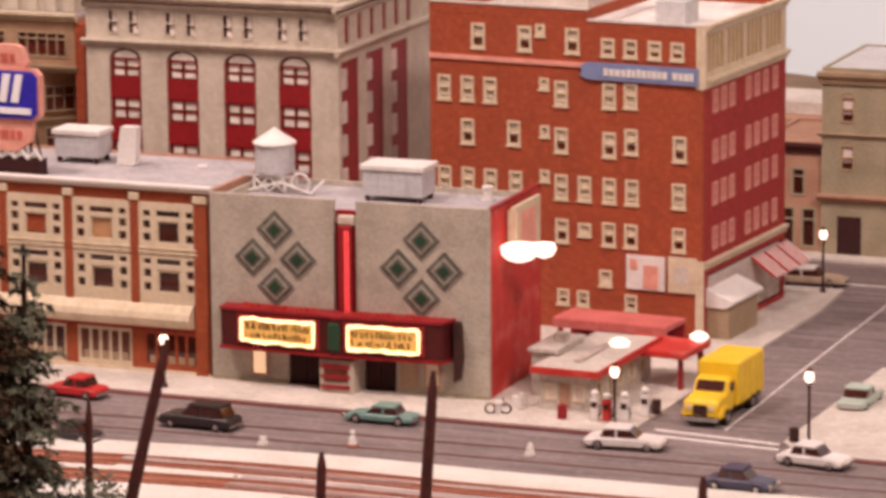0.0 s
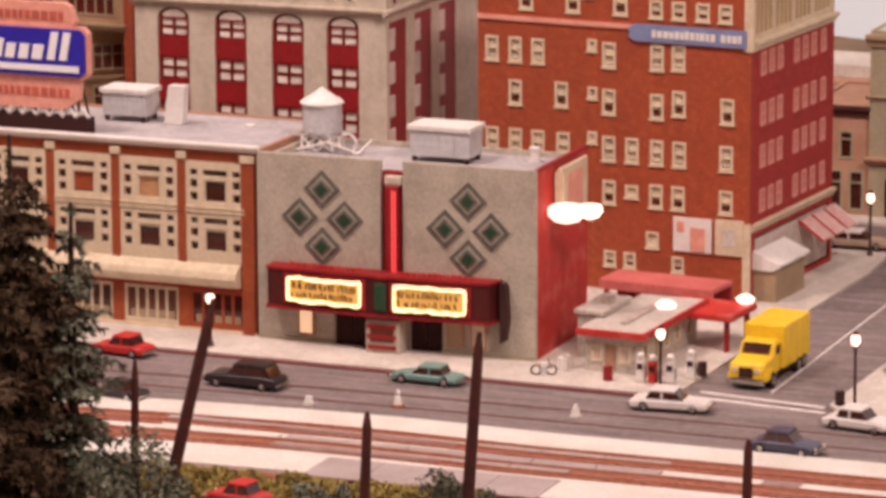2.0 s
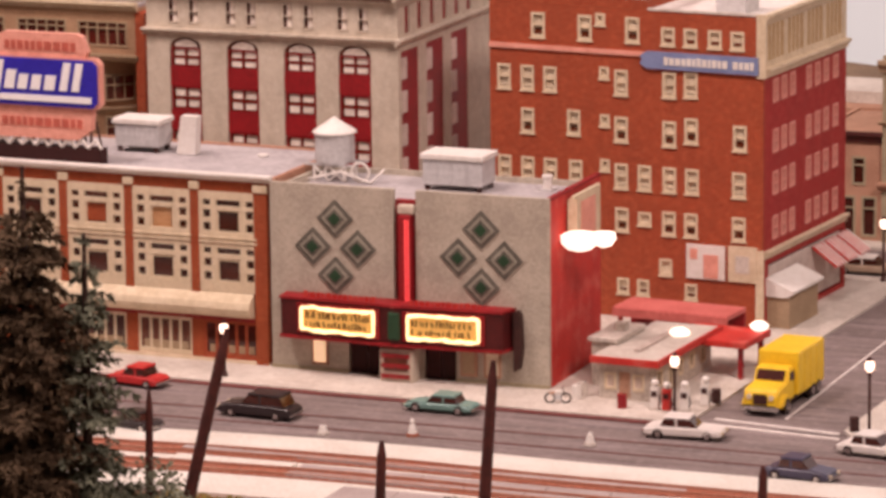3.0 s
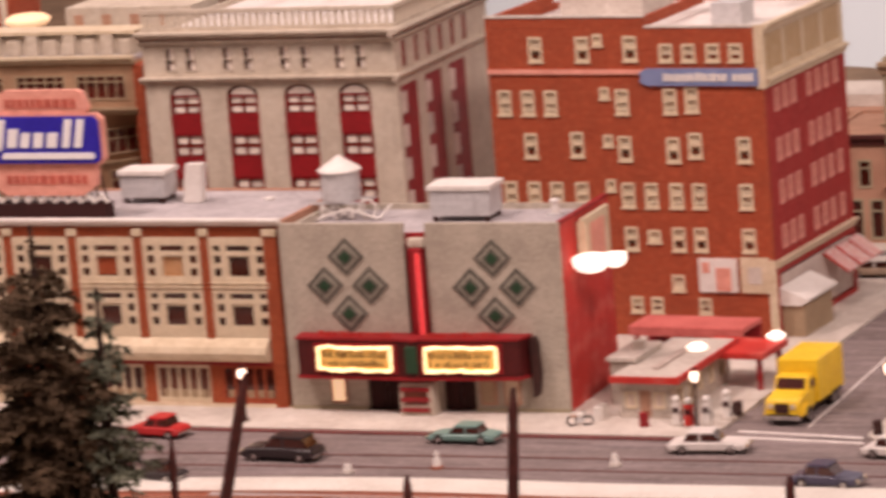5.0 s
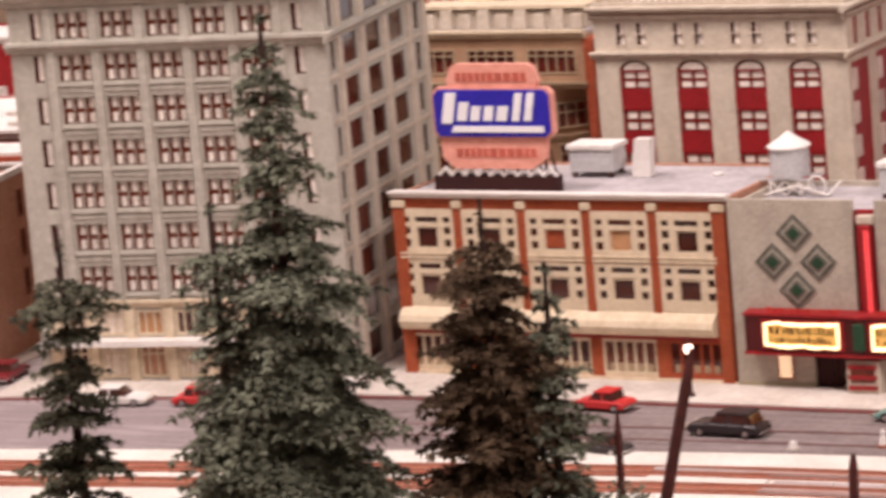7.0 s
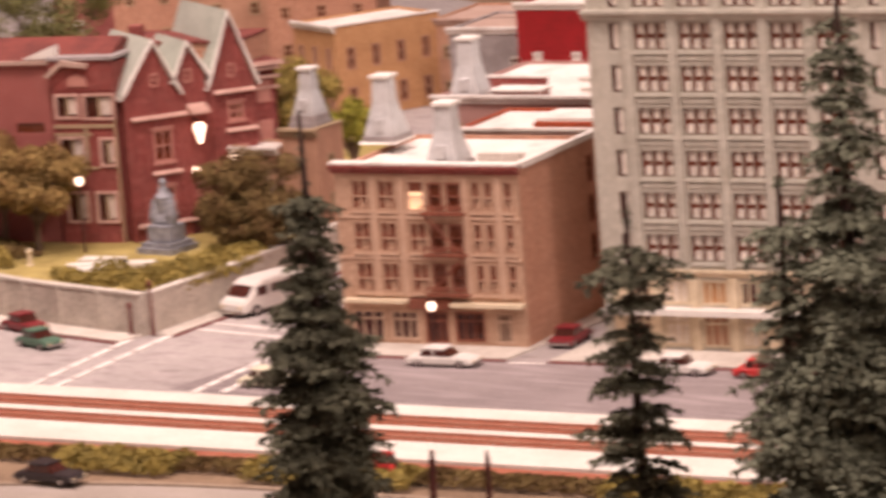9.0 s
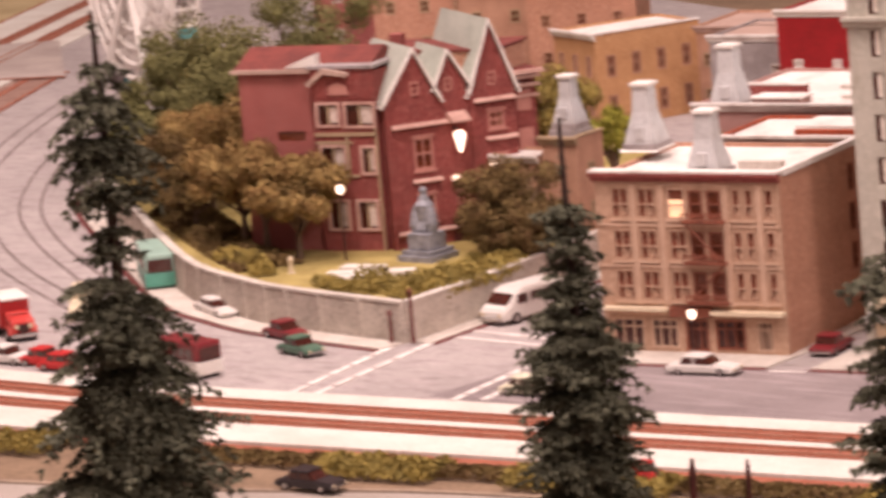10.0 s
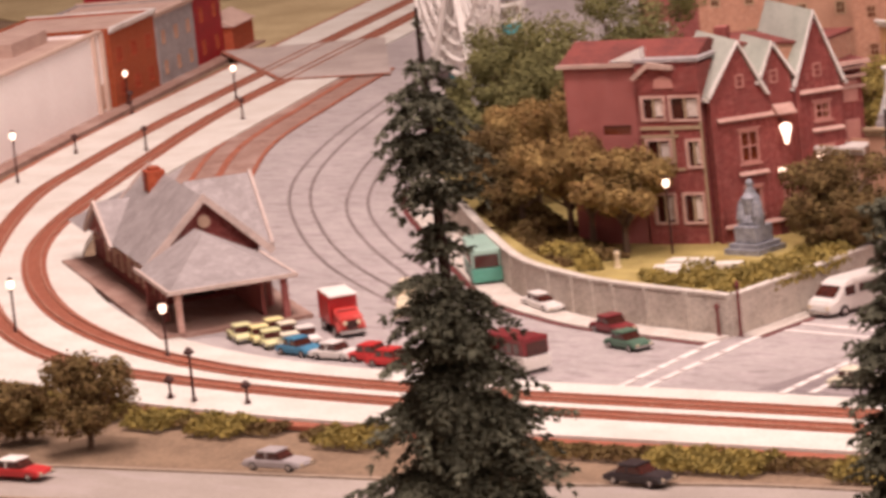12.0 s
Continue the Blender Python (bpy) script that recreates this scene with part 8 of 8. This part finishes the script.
for k, (x, y, p) in enumerate(((-2552, 2436, "cream"), (-2582, 2442, "lime"), (-2606, 2452, "yellow"), (-2560, 2462, "white"), (-2590, 2470, "cream"), (-2628, 2452, "lime"), (-2614, 2478, "yellow"))):
    car(x, y, 150, PAINT[p], {"cream": "cream", "lime": "yellow-green", "yellow": "yellow", "white": "white"}[p] + " car in the row parked at the station", 44, 18)


def truck(x, y, rz, cab, cargo, label, L=84, W=28, Hc=34, ribs=True):
    b = thing("truck", at(x, y, 0, rz), label, "truck")
    part("chassis", boxes((-L / 2, -W / 2 + 4, 5, L / 2, W / 2 - 4, 8.5)), M["iron"], b)
    c = part("cargo_box", soft_box(-L / 2, -W / 2, 8.6, L * 0.10, W / 2, Hc + 4, 1.4), cargo, b)
    if ribs:
        for k in range(4):
            for s in (-1, 1):
                part("rib", boxes((-L / 2 + 4 + 12 * k, s * W / 2 - 0.4, 11, -L / 2 + 5.4 + 12 * k, s * W / 2 + 0.4, Hc + 1)), cargo, c)
    bm = bmesh.new()
    profile_y(bm, [(L * 0.11, 7), (L * 0.11, Hc - 5), (L * 0.23, Hc - 5), (L * 0.285, 21.5), (L * 0.47, 19.5), (L / 2, 16), (L / 2 + 0.6, 7)], -W / 2 + 2.5, W / 2 - 2.5)
    bmesh.ops.bevel(bm, geom=bm.edges[:], offset=1.3, segments=3, affect="EDGES")
    k = part("cab", bm, cab, b)
    bm = bmesh.new()
    profile_y(bm, [(L * 0.238, Hc - 6.5), (L * 0.290, 22.2), (L * 0.302, 22.2), (L * 0.25, Hc - 6.5)], -W / 2 + 5, W / 2 - 5)
    part("windscreen", bm, M["pane"], k)
    for s in (-1, 1):
        part("side_window", boxes((L * 0.13, s * (W / 2 - 2.4) - 0.4, 21, L * 0.225, s * (W / 2 - 2.4) + 0.4, Hc - 8)), M["pane"], k)
        bm = bmesh.new()
        profile_y(bm, [(L * 0.25, 6), (L * 0.27, 11), (L * 0.32, 14), (L * 0.42, 13.5), (L * 0.48, 9), (L * 0.485, 6)], s * (W / 2 - 3.4) - 3, s * (W / 2 - 3.4) + 3)
        bmesh.ops.bevel(bm, geom=bm.edges[:], offset=0.9, segments=2, affect="EDGES")
        part("mudguard", bm, cab, k)
        bm = bmesh.new()
        tube(bm, (L / 2 + 0.4, s * (W / 2 - 7), 14), (L / 2 + 1.6, s * (W / 2 - 7), 14), 2.0, 2.0, 8)
        part("headlight", bm, M["ivory"], k)
    part("grille", boxes((L / 2 + 0.6, -5, 9, L / 2 + 1.4, 5, 16)), M["iron"], k)
    part("bumper", boxes((L / 2 + 0.6, -W / 2 + 1.5, 4.6, L / 2 + 2.4, W / 2 - 1.5, 7.6)), M["chrome"], b)
    for wx in (-L * 0.36, -L * 0.24, L * 0.34):
        for wy in (-W / 2 + 2, W / 2 - 2):
            wheel(b, wx, wy, 5.6, 4)
    return b


truck(-843, 2737, -93, M["yellow"], M["yellow"], "bright yellow delivery truck on the side street", 88, 30, 35)
b = truck(-2556, 2506, -32, M["red_paint"], PAINT["red"], "red truck with a white roof beside the station", 68, 26, 29, False)
part("roof_panel", soft_box(-33, -12.6, 33.1, 13, 12.6, 35.2, 0.8), M["white"], b, "white roof panel")
b = truck(-2530, 2566, -55, car_paint("cream_van_paint", (0.7, 0.6, 0.42)), M["ivory"], "cream delivery van at the street corner", 56, 24, 28, False)


def bus(x, y, rz, L, W, Hc, low, high, label, category="bus"):
    b = thing("bus", at(x, y, 0, rz), label, category)
    part("body", soft_box(-L / 2, -W / 2, 4, L / 2, W / 2, Hc * 0.5, 1.6), low, b)
    part("upper_body", soft_box(-L / 2 + 0.5, -W / 2 + 0.5, Hc * 0.5, L / 2 - 0.5, W / 2 - 0.5, Hc, 2.0), high, b)
    n = int(L / 11)
    for s in (-1, 1):
        for k in range(n):
            x0 = -L / 2 + 5 + (L - 10) * k / n
            part("side_window", boxes((x0, s * (W / 2 - 0.4) - 0.5, Hc * 0.55, x0 + 8, s * (W / 2 - 0.4) + 0.5, Hc * 0.84)), M["pane"], b)
    for s in (-1, 1):
        part("windscreen", boxes((s * (L / 2 - 0.4) - 0.5, -W / 2 + 3, Hc * 0.52, s * (L / 2 - 0.4) + 0.5, W / 2 - 3, Hc * 0.86)), M["pane"], b)
    for wx in (-L * 0.32, L * 0.32):
        for wy in (-W / 2 + 1.8, W / 2 - 1.8):
            wheel(b, wx, wy, 5, 3.4)
    return b


def van(x, y, rz, L, W, H, label):
    b = thing("van", at(x, y, 0, rz), label, "van")
    bm = bmesh.new()
    profile_y(bm, [(-L / 2, 4), (-L / 2 - 0.8, H * 0.5), (-L / 2 + 2, H * 0.9), (-L / 2 + 7, H), (L * 0.16, H), (L * 0.27, H * 0.92), (L * 0.40, H * 0.56), (L / 2 - 1, H * 0.47), (L / 2 + 0.6, H * 0.3), (L / 2, 4)], -W / 2, W / 2)
    bmesh.ops.bevel(bm, geom=bm.edges[:], offset=1.6, segments=3, affect="EDGES")
    part("body", bm, PAINT["white"], b)
    bm = bmesh.new()
    profile_y(bm, [(L * 0.295, H * 0.86), (L * 0.395, H * 0.60), (L * 0.41, H * 0.60), (L * 0.31, H * 0.87)], -W / 2 + 3, W / 2 - 3)
    part("windscreen", bm, M["pane"], b)
    for q in (-1, 1):
        part("side_window", boxes((L * 0.14, q * W / 2 - 0.5, H * 0.58, L * 0.28, q * W / 2 + 0.5, H * 0.84)), M["pane"], b)
        part("side_window", boxes((-L * 0.30, q * W / 2 - 0.5, H * 0.60, L * 0.08, q * W / 2 + 0.5, H * 0.84)), M["pane"], b)
        bm = bmesh.new()
        tube(bm, (L / 2, q * (W / 2 - 4), H * 0.32), (L / 2 + 1.2, q * (W / 2 - 4), H * 0.32), 1.8, 1.8, 10)
        part("headlight", bm, M["ivory"], b)
        for wx in (-L * 0.3, L * 0.31):
            wheel(b, wx, q * (W / 2 - 1.2), 5.0, 3.2)
    part("bumper", boxes((L / 2 + 0.6, -W / 2 + 1.5, 4.2, L / 2 + 2.2, W / 2 - 1.5, 6.6)), M["chrome"], b)
    part("bumper", boxes((-L / 2 - 2.2, -W / 2 + 1.5, 4.2, -L / 2 - 0.8, W / 2 - 1.5, 6.6)), M["chrome"], b)
    return b


van(-2152, 2704, 262, 80, 29, 29, "white rounded van on the hill street")
bus(-2288, 2434, -12, 60, 26, 31, M["white"], PAINT["maroon"], "red and white bus beside the platform")
bus(-2590, 2724, -42, 86, 28, 34, car_paint("sea_green_paint", (0.10, 0.36, 0.27)), car_paint("pale_green_paint", (0.35, 0.52, 0.44)), "sea-green bus on the curving street")


# ---- small things on the street and the forecourt ----
STREET_MARKERS = ((-1051, 2564, 11), (-929, 2580, 8), (-1110, 2548, 5))
FORECOURT_DRUMS = ((-941, 2679, "crimson", "dark red drum on the forecourt"), (-980, 2694, "white", "pale drum beside the filling station"), (-979, 2704, "pavement", "grey drum beside the filling station"), (-884, 2714, "iron", "dark drum by the petrol pumps"), (-771, 2668, "iron", "dark drum beside a street lamp"))
MOTORCYCLE = (-988, 2678, 20)

def cone(x, y, top, foot, label):
    b = thing("street_marker", at(x, y, 0.2), label, "marker", "street markers")
    bm = bmesh.new()
    lathe(bm, [(4.4, 0), (4.2, 1.6), (3.4, 2.0)], 10)
    part("base", bm, M[foot], b)
    bm = bmesh.new()
    lathe(bm, [(3.2, 2), (2.4, 6), (1.2, top - 2), (1.9, top - 1), (0.8, top + 1)], 10)
    part("shaft", bm, M["white"], b)


for px, py, top in STREET_MARKERS:
    cone(px, py, top, "ballast" if top > 10 else "pavement", "short white marker with a red base on the street" if top > 10 else "short white marker on the street")


def drum(x, y, material, label):
    b = thing("oil_drum", at(x, y, 2.0), label, "drum", "drums on the forecourt")
    bm = bmesh.new()
    lathe(bm, [(3.4, 0), (3.6, 0.6), (3.4, 1.2), (3.4, 4.6), (3.7, 5.0), (3.4, 5.4), (3.4, 9), (3.6, 9.6), (3.0, 9.8)], 12)
    part("barrel", bm, M[material], b)
    bm = bmesh.new()
    lathe(bm, [(0.8, 9.8), (0.8, 10.4), (0.4, 10.5)], 8, 1.6, 0)
    part("bung", bm, M["iron"], b)


for px, py, mt, lb in FORECOURT_DRUMS:
    drum(px, py, mt, lb)


def motorcycle(x, y, rz):
    b = thing("motorcycle", at(x, y, 2.0, rz), "small pale motorcycle parked beside the filling station", "motorcycle")
    for dx in (-5.5, 5.5):
        bm = bmesh.new()
        for k in range(12):
            a0, a1 = 2 * math.pi * k / 12, 2 * math.pi * (k + 1) / 12
            tube(bm, (dx + 3.4 * math.cos(a0), 0, 3.6 + 3.4 * math.sin(a0)), (dx + 3.4 * math.cos(a1), 0, 3.6 + 3.4 * math.sin(a1)), 0.7, 0.7, 6)
        part("wheel", bm, M["tyre"], b)
    part("tank", soft_box(-2, -1.4, 6, 3, 1.4, 9, 0.6), M["white"], b)
    part("seat", soft_box(-6, -1.4, 6.4, -2, 1.4, 7.8, 0.5), M["brown_stone"], b)
    bm = bmesh.new()
    tube(bm, (5.5, 0, 3.6), (3.4, 0, 10.6), 0.6)
    part("fork", bm, M["chrome"], b)
    bm = bmesh.new()
    tube(bm, (3.2, -3, 10.8), (3.2, 3, 10.8), 0.5)
    part("handlebar", bm, M["chrome"], b)
    part("engine", soft_box(-2.4, -1.6, 2.4, 2.6, 1.6, 5.6, 0.5), M["zinc"], b)


motorcycle(*MOTORCYCLE)


# ---- painted sky with a brightening glow of its own behind the city, dark hall wall behind the rest ----
bm = bmesh.new()
profile = [(-1900, 4700), (-1500, 4350), (-900, 4120), (0, 4000), (1500, 4000)]
ribbon(bm, spline(profile), 0, 40, -10, 1600)
single("backdrop", bm, M["backdrop"], at(0, 0), "", "", kind="structure")
bm = bmesh.new()
box(bm, -9000, 7000, -10, 9000, 7100, 2600)
box(bm, -7100, -3000, -10, -7000, 6990, 2600)
single("wall_hall", bm, M["hall"], at(0, 0), "", "", kind="structure")
